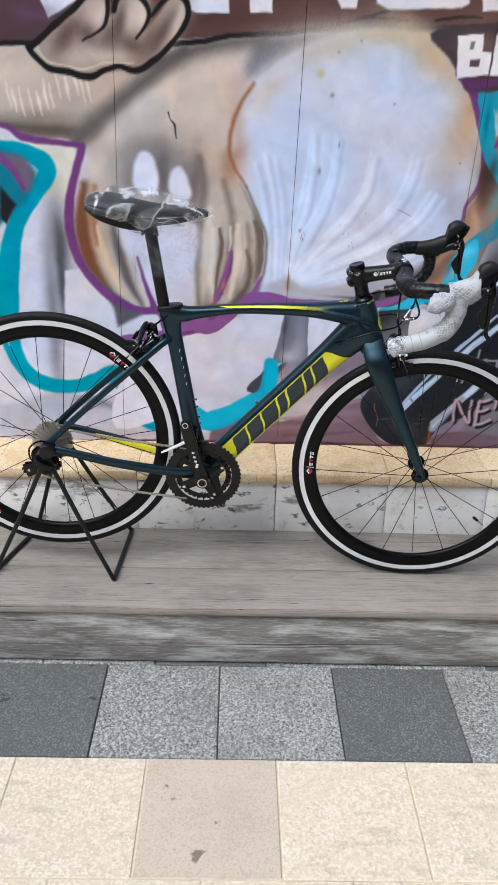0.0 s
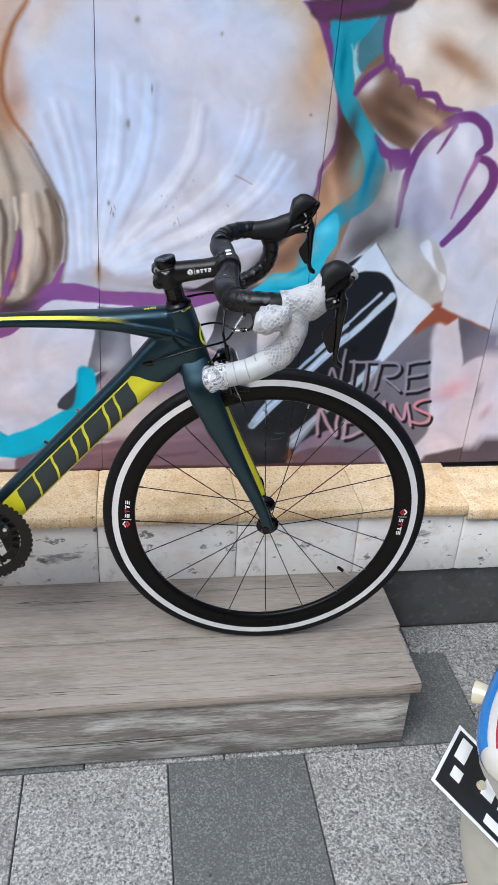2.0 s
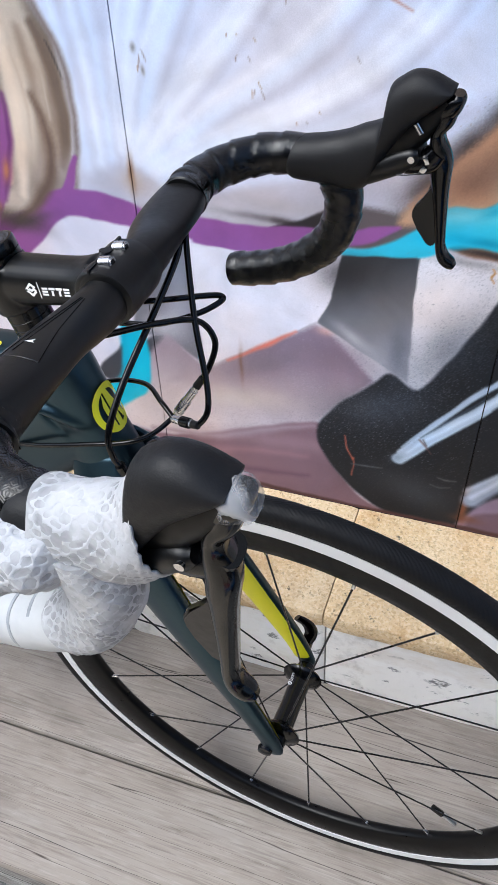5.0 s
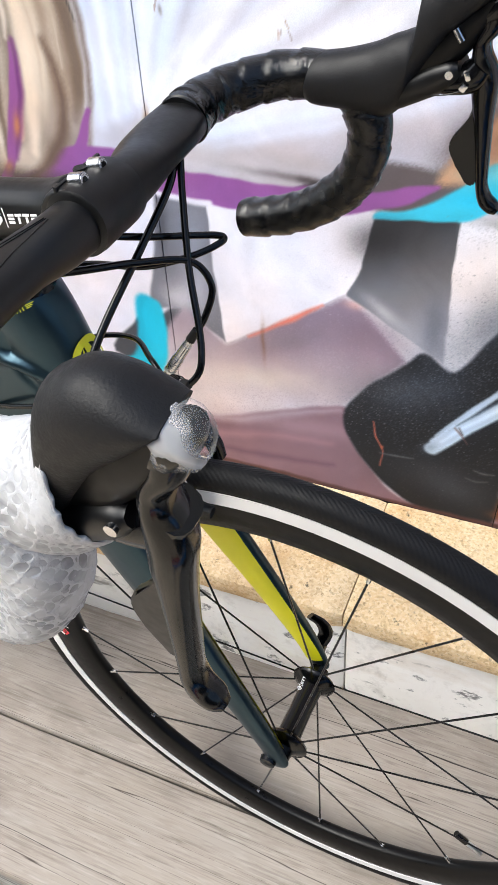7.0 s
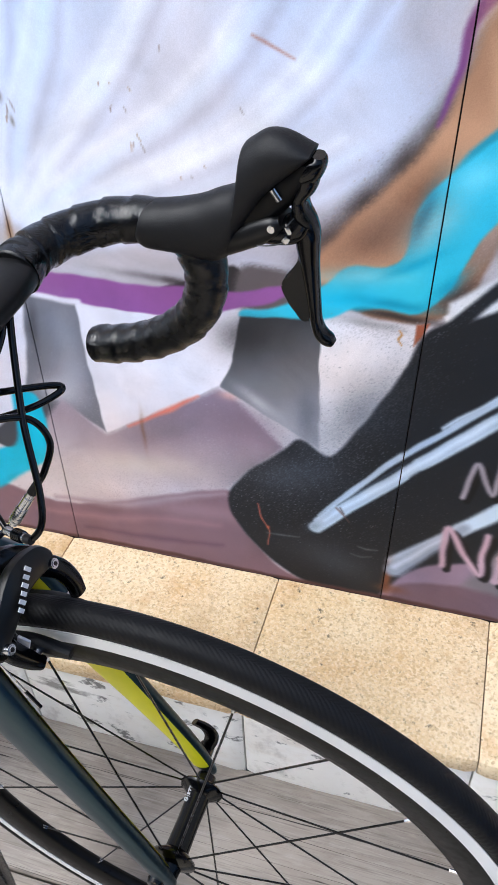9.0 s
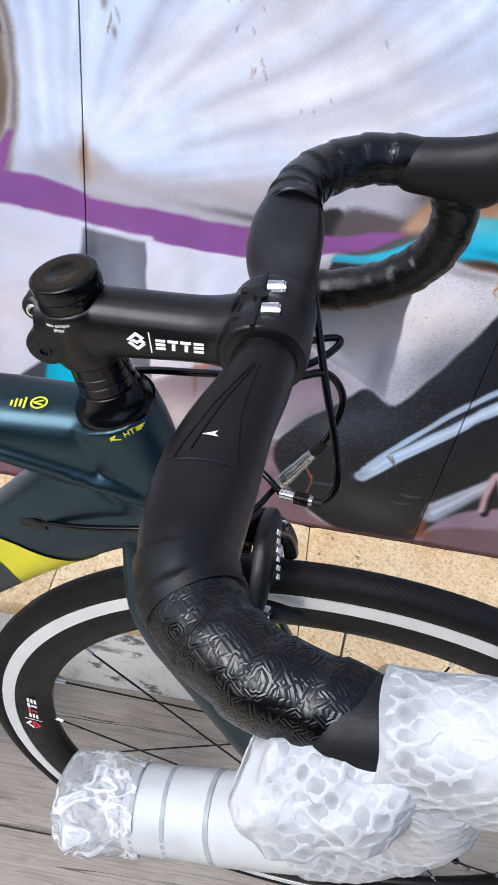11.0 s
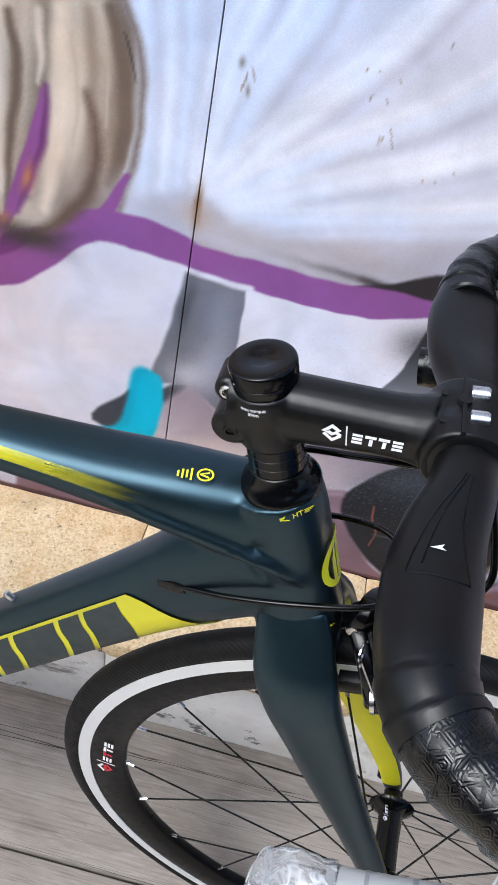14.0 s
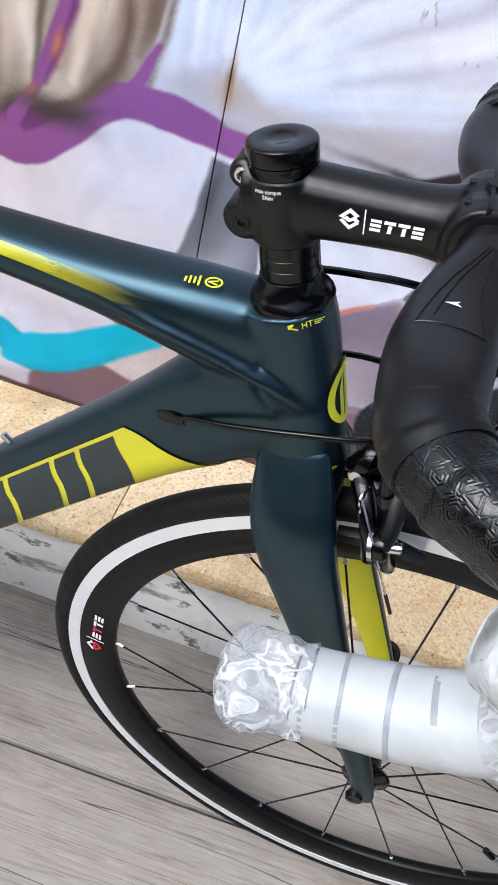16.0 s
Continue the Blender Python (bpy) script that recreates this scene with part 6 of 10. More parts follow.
M_LEDGE = layered("sandy_ledge_stone", srgb(226, 198, 154), [
    (srgb(238, 220, 186), "soft", 6, 0.45, 0.66, 0.75, EVEN), (srgb(208, 168, 116), "soft", 12, 0.5, 0.7, 0.6, EVEN), (srgb(240, 222, 190), "cell", 320, 0.5, 0.7, 0.4, EVEN),
    (srgb(186, 152, 108), "cell", 280, 0.62, 0.76, 0.45, EVEN), (srgb(140, 112, 80), "soft", 230, 0.56, 0.68, 0.7, EVEN), (srgb(168, 136, 98), "soft", 9, 0.54, 0.7, 0.5, EVEN),
    (srgb(196, 148, 92), "soft", 26, 0.55, 0.68, 0.5, EVEN), (srgb(58, 50, 42), "soft", 75, 0.625, 0.68, 0.8, EVEN)], 0.9, 1.0, 150, piece=0.12)
M_KERBFACE = layered("flaking_white_render", srgb(246, 242, 236), [
    (srgb(250, 248, 244), "soft", 7, 0.46, 0.66, 0.7, EVEN), (srgb(218, 204, 186), "soft", 9, 0.52, 0.7, 0.55, (0.7, 0.7, 1.6)), (srgb(186, 178, 168), "soft", 60, 0.56, 0.72, 0.3, EVEN),
    (srgb(150, 140, 128), "soft", 13, 0.58, 0.67, 0.4, (1.2, 1, 0.9)), (srgb(88, 79, 70), "soft", 15, 0.585, 0.65, 0.7, (0.45, 1, 1.5)), (srgb(44, 41, 38), "soft", 30, 0.595, 0.64, 0.75, (0.7, 1, 1.2))], 0.92, 1.0, 60, piece=0.1)
M_CEMENT = layered("dark_cement", srgb(84, 85, 84), [(srgb(60, 60, 58), "soft", 10, 0.45, 0.7, 0.7, EVEN), (srgb(120, 120, 117), "soft", 60, 0.56, 0.75, 0.6, EVEN)], 0.92, 0.6, 120)
M_GROUT = paint("grout", srgb(92, 90, 86), 0.95, vary=0.2, scale=80, bump=0.4)
M_GROUND = paint("concrete", srgb(120, 118, 114), 0.95, vary=0.15, scale=6, bump=0.3)
M_CORE = paint("dark_timber", srgb(40, 35, 32), 0.9, vary=0.2, scale=20)

# ---- wall of painted boards ----
WALL_Y, WALL_FOOT, WALL_TOP = 2.857, 0.403, 2.3
wall = thing("wall_north", (0, WALL_Y, 0), "board wall sprayed with a colourful mural, joints rusty", "wall", kind="structure")
part("wall_frame", box((0, WALL_Y + 0.06, 1.15), (9.0, 0.1, 2.3)), M_CORE, wall)


def board(x_low, x_high, fine):
    """One upright board with its share of the mural; x_low and x_high: left and right edge at foot and top."""
    gap = 0.0008
    wide = fine or 0.02
    nx = max(4, int((x_high[0] - x_low[0]) / wide))
    zs = [WALL_FOOT]
    while zs[-1] < WALL_TOP:
        zs.append(zs[-1] + ((fine if zs[-1] < 1.36 else 0.004) if fine and zs[-1] < 1.7 else 0.03))
    zs[-1] = WALL_TOP
    zs = np.array(zs)
    w = (zs - WALL_FOOT) / (WALL_TOP - WALL_FOOT)
    left, right = x_low[0] + (x_low[1] - x_low[0]) * w + gap, x_high[0] + (x_high[1] - x_high[0]) * w - gap
    s = np.linspace(0, 1, nx + 1)
    x = left[:, None] * (1 - s) + right[:, None] * s
    z = np.repeat(zs[:, None], nx + 1, 1)
    front = np.stack([x.ravel(), z.ravel()], 1)
    colours = spray_mural(front)
    verts = np.stack([front[:, 0], np.full(len(front), WALL_Y), front[:, 1]], 1)
    nz, k = len(zs), nx + 1
    i = (np.arange(nz - 1)[:, None] * k + np.arange(nx)[None, :]).ravel()
    faces = np.stack([i, i + 1, i + 1 + k, i + k], 1).tolist()
    # edges of the board, folded back into the joint
    rim = list(range(k)) + [r * k + nx for r in range(1, nz)] + [(nz - 1) * k + c for c in range(nx - 1, -1, -1)] + [r * k for r in range(nz - 2, 0, -1)]
    back = verts[rim] + np.array([0, 0.009, 0])
    base = len(verts)
    n = len(rim)
    faces += [[rim[(j + 1) % n], rim[j], base + j, base + (j + 1) % n] for j in range(n)]
    me = bpy.data.meshes.new("board")
    me.from_pydata(np.vstack([verts, back]).tolist(), [], faces)
    at = me.color_attributes.new("paint", "FLOAT_COLOR", "POINT")
    rgba = np.ones((base + n, 4), np.float32)
    rgba[:base, :3] = colours
    rgba[base:, :3] = 0.03
    at.data.foreach_set("color", rgba.ravel())
    me.materials.append(MURAL)
    ob = new("board", me)
    ob.parent = wall
    ob.matrix_parent_inverse = wall.matrix_world.inverted()
    return ob


# ---- ledge, bench and paving ----
def tile_mesh(name, sx, sy, h, bevel=0.002):
    bm = box((0, 0, -h / 2), (sx, sy, h), bevel, segments=1)
    me = bpy.data.meshes.new(name)
    bmesh.ops.recalc_face_normals(bm, faces=bm.faces)
    bm.to_mesh(me)
    bm.free()
    return me


def piece(name, me, material, parent, at):
    m = me.copy() if me.materials and me.materials[0] is not material else me
    if not m.materials:
        m.materials.append(material)
    ob = new(name, m)
    ob.parent = parent
    ob.matrix_parent_inverse = parent.matrix_world.inverted()
    ob.location = at
    return ob


ground = tagged(part("ground", box((0, 0, -0.06), (400, 400, 0.06)), M_GROUND, None), "grey concrete ground under the paving", "ground", kind="structure")
M_GROUT_PALE = paint("pale_grout", srgb(204, 188, 160), 0.95, vary=0.2, scale=40, bump=0.4)
tagged(part("paving_bed_pale", box((0, 0.52, -0.0045), (9.0, 2.86, 0.004)), M_GROUT_PALE, None), "pale grout between the cream tiles", "pavement", kind="structure")
bed = tagged(part("paving_bed", box((0, 0.9, -0.0195), (9.0, 3.7, 0.025)), M_GROUT, None), "grey grout bed of the paving", "pavement", kind="structure")
pave = thing("pavement", (0, 1.0, 0), "paving of speckled grey, dark grey and cream stone tiles", "pavement", kind="structure")
TILE = 0.3025
shapes = {}


def tile(i, y0, y1, x0, x1, material):
    key = (round(x1 - x0, 3), round(y1 - y0, 3), material.name)
    if key not in shapes:
        shapes[key] = tile_mesh("tile", x1 - x0 - 0.003, y1 - y0 - 0.003, 0.012)
    piece("tile", shapes[key], material, pave, ((x0 + x1) / 2, (y0 + y1) / 2, 0.0))


# the ledge under the wall: sandy capstones over a flaking white face over dark cement
def rough_block(x0, x1, y0, y1, z0, z1, seed, ease, wear):
    """A stone block: long front arris rounded and chipped, ends nearly square."""
    nx = max(8, int((x1 - x0) / 0.012))
    loops = []
    for i in range(nx + 1):
        x = x0 + (x1 - x0) * i / nx
        end = min(x - x0, x1 - x)
        k = max(0.0, 1 - end / 0.01)
        w = wear * (noise.noise((x * 9, seed, 0)) + 0.6 * noise.noise((x * 31, seed, 4)) + 0.35 * noise.noise((x * 83, seed, 6)))
        e = ease * (1 + 0.7 * noise.noise((x * 13, seed, 9)) + 0.5 * noise.noise((x * 47, seed, 2)))
        f, t = y0 + w + 0.0035 * k * k, z1 - 0.0025 * k * k + 0.0008 * noise.noise((x * 20, seed, 12))
        ring = [(f + 0.002, z0), (f, z0 + 0.004), (f - w * 0.4, (z0 + z1) / 2), (f, t - e), (f + e * 0.3, t - e * 0.3), (f + e, t), (f + e + 0.03, t + 0.0006), (y1, t), (y1, z0)]
        loops.append([(x, a, b) for a, b in ring])
    return rings(loops)


ledge = thing("ledge", (0, 2.7, 0.2), "low stone ledge, sandy top and flaking white face", "ledge", kind="structure")
part("footing", box((0, 2.765, 0.0975), (9.0, 0.19, 0.195)), M_CEMENT, ledge)
CAPS = [-4.5, -3.9, -3.25, -2.6, -2.05, -1.5, -0.975, -0.56, -0.148, 0.186, 0.488, 0.762, 1.12, 1.6, 2.1, 2.6, 3.2, 3.85, 4.5]
for i, (a, b) in enumerate(zip(CAPS, CAPS[1:])):
    sag = -0.014 if a > 0.7 else 0.0
    low = 0.195
    part("capstone", rough_block(a + 0.0008, b - 0.0008, 2.6415, 2.856, 0.373 + sag, 0.403 + sag, i * 3.1, 0.0075, 0.0016), M_LEDGE, ledge)
    part("face_block", rough_block(a + 0.0012, b - 0.0012, 2.658, 2.855, low, 0.3725 + sag, i * 5.3 + 1, 0.003, 0.0018), M_KERBFACE, ledge)

# plain unseen wall behind the viewer, added and kept dark to deepen black reflections
part_south = part("unseen_wall_south", box((0, -5.2, 2.6), (40, 0.3, 5.4)), paint("dark_reflection_wall", srgb(88, 83, 77), 0.9, vary=0.15, scale=3, bump=0.3), None)
tagged(part_south, "plain dark wall behind the viewer, unseen, added to darken reflections", "wall", kind="structure")
bench = thing("bench", (-0.4, 2.46, 0), "low weathered grey wooden platform of wide planks", "platform")
BX0, BX1, BTOP = -1.75, 0.542, 0.2018


def plank(x0, x1, y0, y1, z0, z1, seed, mat, name, round_edge=0.006):
    """A worn plank: edges eased, ends and arrises a little uneven."""
    nx = 60
    loops = []
    for i in range(nx + 1):
        x = x0 + (x1 - x0) * i / nx
        w = 0.0022 * noise.noise((x * 3.1, seed, 0)) + 0.001 * noise.noise((x * 17, seed, 3))
        v = 0.0016 * noise.noise((x * 2.3, seed, 7)) + 0.001 * noise.noise((x * 23, seed, 9))
        e = round_edge * (0.3 if i in (0, nx) else 1)
        sh = 0.003 if i in (0, nx) else 0
        ring = [(y0 + w + sh, z0 + e), (y0 + w + e * 0.3 + sh, z0 + e * 0.3), (y0 + e, z0), (y1 - e, z0), (y1, z0 + e), (y1, z1 - e), (y1 - e * 0.3, z1 - e * 0.3), (y1 - e, z1 + v - sh * 0.6),
                (y0 + e + w, z1 + v - sh * 0.6), (y0 + w + e * 0.3 + sh, z1 + v - e * 0.3), (y0 + w + sh, z1 - e)]
        loops.append([(x, a, b) for a, b in ring])
    return part(name, rings(loops), mat, bench)


plank(BX0, BX1, 2.262, 2.4428, BTOP - 0.028, BTOP, 1.3, M_WOOD, "plank")
plank(BX0, BX1 + 0.008, 2.4462, 2.6615, BTOP - 0.028, BTOP, 5.1, M_WOOD, "plank")
plank(BX0, 0.530, 2.281, 2.32, 0.004, BTOP - 0.0285, 8.7, M_WOOD_PALE, "front_board", 0.012)
part("end_board", box((0.507, 2.48, 0.0895), (0.035, 0.31, 0.171), 0.004), M_WOOD, bench)
part("core", box((-0.62, 2.48, 0.0885), (2.2, 0.31, 0.17)), M_CORE, bench)

# ---- materials of the bicycle ----
M_FRAME = paint("dark_teal_satin_paint", srgb(43, 61, 70), 0.34, metal=0.88, vary=0.05, scale=300, spec=0.5, rough_vary=0.03, coat=0.06)
M_YELLOW = paint("acid_yellow_paint", srgb(220, 214, 26), 0.4, vary=0.05, scale=40, rough_vary=0.04)
M_BLACK = paint("satin_black_alloy", srgb(6, 6, 7), 0.38, spec=0.33, vary=0.15, scale=200, bump=0.05, rough_vary=0.06)
M_GLOSS = paint("gloss_black", srgb(5, 5, 6), 0.17, spec=0.28, vary=0.1, scale=80, rough_vary=0.0)
M_RUBBER = paint("hood_rubber", srgb(13, 13, 15), 0.52, spec=0.3, vary=0.12, scale=300, bump=0.12, bump_scale=900)
M_TYRE = paint("tyre_rubber", srgb(10, 10, 12), 0.62, spec=0.2, vary=0.15, scale=120, bump=0.15, bump_scale=500)
M_RIM = paint("black_anodised_rim", srgb(4, 4, 5), 0.36, spec=0.17, vary=0.1, scale=150)
M_TRACK = paint("machined_brake_track", srgb(220, 220, 222), 0.4, metal=0.25, vary=0.04, scale=40)
M_STEEL = paint("bright_steel", srgb(196, 196, 198), 0.24, metal=1.0, vary=0.08, scale=120)
M_SPOKE = paint("black_spoke_steel", srgb(24, 24, 26), 0.3, metal=0.6, vary=0.1, scale=100)
M_WHITE = paint("white_print", srgb(232, 232, 232), 0.5, vary=0.04, scale=80)
M_RED = paint("red_print", srgb(186, 30, 46), 0.45, vary=0.05, scale=80)
M_DARKPRINT = paint("dark_teal_print", srgb(34, 46, 50), 0.45, vary=0.05, scale=80)
M_TAPE = paint("black_bar_tape", srgb(4, 4, 5), 0.22, vary=0.15, scale=60, spec=0.4, rough_vary=0.08)
tn, tl = M_TAPE.node_tree.nodes, M_TAPE.node_tree.links
emb, embb = tn.new("ShaderNodeTexVoronoi"), tn.new("ShaderNodeBump")
emb.feature, emb.distance = "F1", "MANHATTAN"
emb.inputs["Scale"].default_value = 150
embx = tn.new("ShaderNodeMath")
embx.operation = "PINGPONG"
embx.inputs[1].default_value = 0.16
tl.new(tn["Texture Coordinate"].outputs["Object"], emb.inputs["Vector"])
tl.new(emb.outputs["Distance"], embx.inputs[0])
embb.inputs["Strength"].default_value, embb.inputs["Distance"].default_value = 0.62, 0.0012
tl.new(embx.outputs[0], embb.inputs["Height"])
tl.new(embb.outputs["Normal"], tn["Principled BSDF"].inputs["Normal"])



def fade(name, rgb, rgb2, way, low, high, streak, clear=False):
    """Print that runs out into another colour along a way, through fine streaks."""
    m = paint(name, rgb, 0.4, vary=0.04, scale=40, rough_vary=0.04)
    t, link = m.node_tree, m.node_tree.links.new
    dot, rg, mx, nz, mp, ad = (t.nodes.new(k) for k in ("ShaderNodeVectorMath", "ShaderNodeMapRange", "ShaderNodeMix", "ShaderNodeTexNoise", "ShaderNodeMapping", "ShaderNodeMath"))
    dot.operation, ad.operation = "DOT_PRODUCT", "MULTIPLY_ADD"
    dot.inputs[1].default_value = way
    mp.inputs["Scale"].default_value = streak
    co = t.nodes["Texture Coordinate"].outputs["Object"]
    link(co, dot.inputs[0])
    link(co, mp.inputs["Vector"])
    link(mp.outputs["Vector"], nz.inputs["Vector"])
    nz.inputs["Scale"].default_value = 1.0
    ad.inputs[1].default_value = 0.3 * (high - low)
    link(nz.outputs["Fac"], ad.inputs[0])
    link(dot.outputs["Value"], ad.inputs[2])
    rg.inputs["From Min"].default_value, rg.inputs["From Max"].default_value = low, high
    link(ad.outputs[0], rg.inputs["Value"])
    b = t.nodes["Principled BSDF"]
    if clear:
        rg.inputs["To Min"].default_value, rg.inputs["To Max"].default_value = 1.0, 0.0
        link(rg.outputs["Result"], b.inputs["Alpha"])
        return m
    mx.data_type = "RGBA"
    link(b.inputs["Base Color"].links[0].from_socket, mx.inputs["A"])
    mx.inputs["B"].default_value = (*rgb2, 1)
    link(rg.outputs["Result"], mx.inputs["Factor"])
    link(mx.outputs["Result"], b.inputs["Base Color"])
    return m


M_FIELD = fade("yellow_running_out", srgb(220, 214, 26), srgb(70, 82, 52), (-0.7207, 0, 0.693), 0.622, 0.70, (30, 30, 30))
M_STRIPE = fade("yellow_stripe_end", srgb(220, 214, 26), srgb(14, 28, 34), (1, 0, 0), -0.17, -0.03, (20, 500, 700), True)


def grooved(m, c):
    """Fine slanted grooves on the shoulders of a tyre turned about c."""
    t, link = m.node_tree, m.node_tree.links.new
    sub, xyz, at, k1, k2, sn, ab, bp = (t.nodes.new(k) for k in ("ShaderNodeVectorMath", "ShaderNodeSeparateXYZ", "ShaderNodeMath", "ShaderNodeMath", "ShaderNodeMath", "ShaderNodeMath", "ShaderNodeMath", "ShaderNodeBump"))
    sub.operation, at.operation, k1.operation, k2.operation, sn.operation, ab.operation = "SUBTRACT", "ARCTAN2", "MULTIPLY", "MULTIPLY_ADD", "SINE", "ABSOLUTE"
    sub.inputs[1].default_value = c
    link(t.nodes["Texture Coordinate"].outputs["Object"], sub.inputs[0])
    link(sub.outputs["Vector"], xyz.inputs[0])
    link(xyz.outputs["Z"], at.inputs[0])
    link(xyz.outputs["X"], at.inputs[1])
    k1.inputs[1].default_value = 420.0
    link(at.outputs[0], k1.inputs[0])
    link(xyz.outputs["Y"], ab.inputs[0])
    k2.inputs[1].default_value = 1900.0
    link(ab.outputs[0], k2.inputs[0])
    link(k1.outputs[0], k2.inputs[2])
    link(k2.outputs[0], sn.inputs[0])
    bp.inputs["Strength"].default_value, bp.inputs["Distance"].default_value = 0.16, 0.0006
    link(sn.outputs[0], bp.inputs["Height"])
    b = t.nodes["Principled BSDF"]
    link(b.inputs["Normal"].links[0].from_socket, bp.inputs["Normal"])
    link(bp.outputs["Normal"], b.inputs["Normal"])
    return m


Y0 = 2.42
# the bicycle stands a little askew: it leans towards the path, and is drawn 1.2 % under size
SCALE_AT, LEAN_AT = Vector((-0.318, 0.511, 1.43)), Vector((0, 2.443, 0.5225))
STANCE = (Matrix.Translation(LEAN_AT) @ Matrix.Rotation(0.032, 4, "X") @ Matrix.Translation(-LEAN_AT)
          @ Matrix.Translation(SCALE_AT) @ Matrix.Scale(1.0115, 4) @ Matrix.Translation(-SCALE_AT))
# where it was set down in the end: turned a little towards the lane, nose up on the stand
SET_DOWN = Matrix(((0.97584, 0.02793, -0.01660, -0.0603), (-0.02802, 0.97604, -0.00684, 0.0578), (0.01640, 0.00732, 0.97623, 0.0066), (0, 0, 0, 1)))
STANCE = SET_DOWN @ STANCE
UNSTANCE = STANCE.inverted()


def pre(x, y, z):
    """A place of the world, as it lies before the stance."""
    return tuple(UNSTANCE @ Vector((x, y, z)))


def blend(ob, voxel, rounds):
    """Runs the tubes of a moulded part into one another."""
    m = ob.modifiers.new("moulded", "REMESH")
    m.mode, m.voxel_size, m.use_smooth_shade = "VOXEL", voxel, True
    m = ob.modifiers.new("soft", "SMOOTH")
    m.factor, m.iterations = 0.5, rounds
    return ob


bike = thing("road_bicycle", (-0.3, Y0, 0.19), "dark teal road bicycle with yellow graphics on a rear stand", "bicycle")


# ---- frame ----
frame_part = blend(part("frame", merged(
    Tube([(-0.352, Y0, 0.512, 0.030, 0.036), (-0.335, Y0, 0.542, 0.022, 0.034), (-0.2, Y0, 0.6835, 0.021, 0.0335), (-0.06, Y0, 0.829, 0.022, 0.0345), (0.0, Y0, 0.888, 0.025, 0.042), (0.034, Y0, 0.918, 0.026, 0.046)], power=2.7, n=24).skin(),
    Tube([(-0.437, Y0, 0.948, 0.016, 0.022), (-0.405, Y0, 0.9445, 0.0165, 0.0205), (-0.37, Y0, 0.9485, 0.0175, 0.0155), (-0.28, Y0, 0.959, 0.0185, 0.0115), (-0.173, Y0, 0.9615, 0.021, 0.0145), (-0.09, Y0, 0.960, 0.0245, 0.0185), (-0.03, Y0, 0.957, 0.027, 0.0265), (0.02, Y0, 0.953, 0.027, 0.034)], power=2.5, n=24).skin(),
    Tube([(-0.437, Y0, 0.958, 0.0155, 0.03), (-0.4365, Y0, 0.945, 0.016, 0.029), (-0.4315, Y0, 0.895, 0.015, 0.0205), (-0.412, Y0, 0.77, 0.0145, 0.0205), (-0.392, Y0, 0.64, 0.0155, 0.0225), (-0.366, Y0, 0.51, 0.026, 0.03)], power=2.3, n=24).skin(),
    Tube([(0.0262, Y0, 0.986, 0.027, 0.0265), (0.034, Y0, 0.962, 0.0265, 0.029), (0.047, Y0, 0.915, 0.0245, 0.03), (0.0585, Y0, 0.875, 0.0265, 0.031), (0.0625, Y0, 0.857, 0.028, 0.031)], power=2.2, n=28).skin(),
    *[Tube([(-0.09, Y0 + k * 0.021, 0.962, 0.004, 0.005), (-0.04, Y0 + k * 0.0262, 0.956, 0.005, 0.005), (0.0, Y0 + k * 0.0272, 0.949, 0.005, 0.005), (0.032, Y0 + k * 0.0272, 0.941, 0.005, 0.005), (0.054, Y0 + k * 0.021, 0.927, 0.005, 0.005), (0.066, Y0 + k * 0.010, 0.914, 0.005, 0.005)], power=2, n=10).skin() for k in (-1, 1)],
    lathe([(0.024, -0.042), (0.0255, -0.04), (0.0255, 0.04), (0.024, 0.042)], (-0.362, Y0, 0.515)),
), M_FRAME, bike, "dark teal satin carbon frame"), 0.0021, 10)
for s in (-1, 1):
    stay = part("chainstay", Tube([(-0.385, Y0 + s * 0.03, 0.52, 0.012, 0.02), (-0.45, Y0 + s * 0.045, 0.531, 0.0085, 0.014), (-0.58, Y0 + s * 0.064, 0.561, 0.0075, 0.0125), (-0.70, Y0 + s * 0.069, 0.592, 0.0065, 0.0115), (-0.762, Y0 + s * 0.0695, 0.603, 0.004, 0.012)], power=2.4, n=14).skin(), M_FRAME, frame_part)
    part("seatstay", Tube([(-0.438, Y0 + s * 0.012, 0.884, 0.006, 0.008), (-0.46, Y0 + s * 0.028, 0.874, 0.006, 0.0085), (-0.525, Y0 + s * 0.048, 0.822, 0.0055, 0.0085), (-0.635, Y0 + s * 0.061, 0.728, 0.0055, 0.0085), (-0.735, Y0 + s * 0.068, 0.635, 0.005, 0.0085), (-0.757, Y0 + s * 0.0695, 0.606, 0.004, 0.01)], power=2.2, n=12).skin(), M_FRAME, frame_part)
    if s == 1:
        strip = Tube([(-0.45, Y0 + 0.0445, 0.531, 0.0085, 0.0135), (-0.58, Y0 + 0.0635, 0.561, 0.0075, 0.012), (-0.66, Y0 + 0.0675, 0.582, 0.0065, 0.0105)], power=2.4, n=14)
        part("stripe", strip.patch([(0.0, 110), (1.0, 150), (1.0, 200), (0.0, 250)], 0.0012), M_YELLOW, frame_part, "yellow stripe inside the chainstay")
part("stay_bridge", rod((-0.462, Y0 - 0.03, 0.872), (-0.462, Y0 + 0.03, 0.872), 0.008), M_FRAME, frame_part)
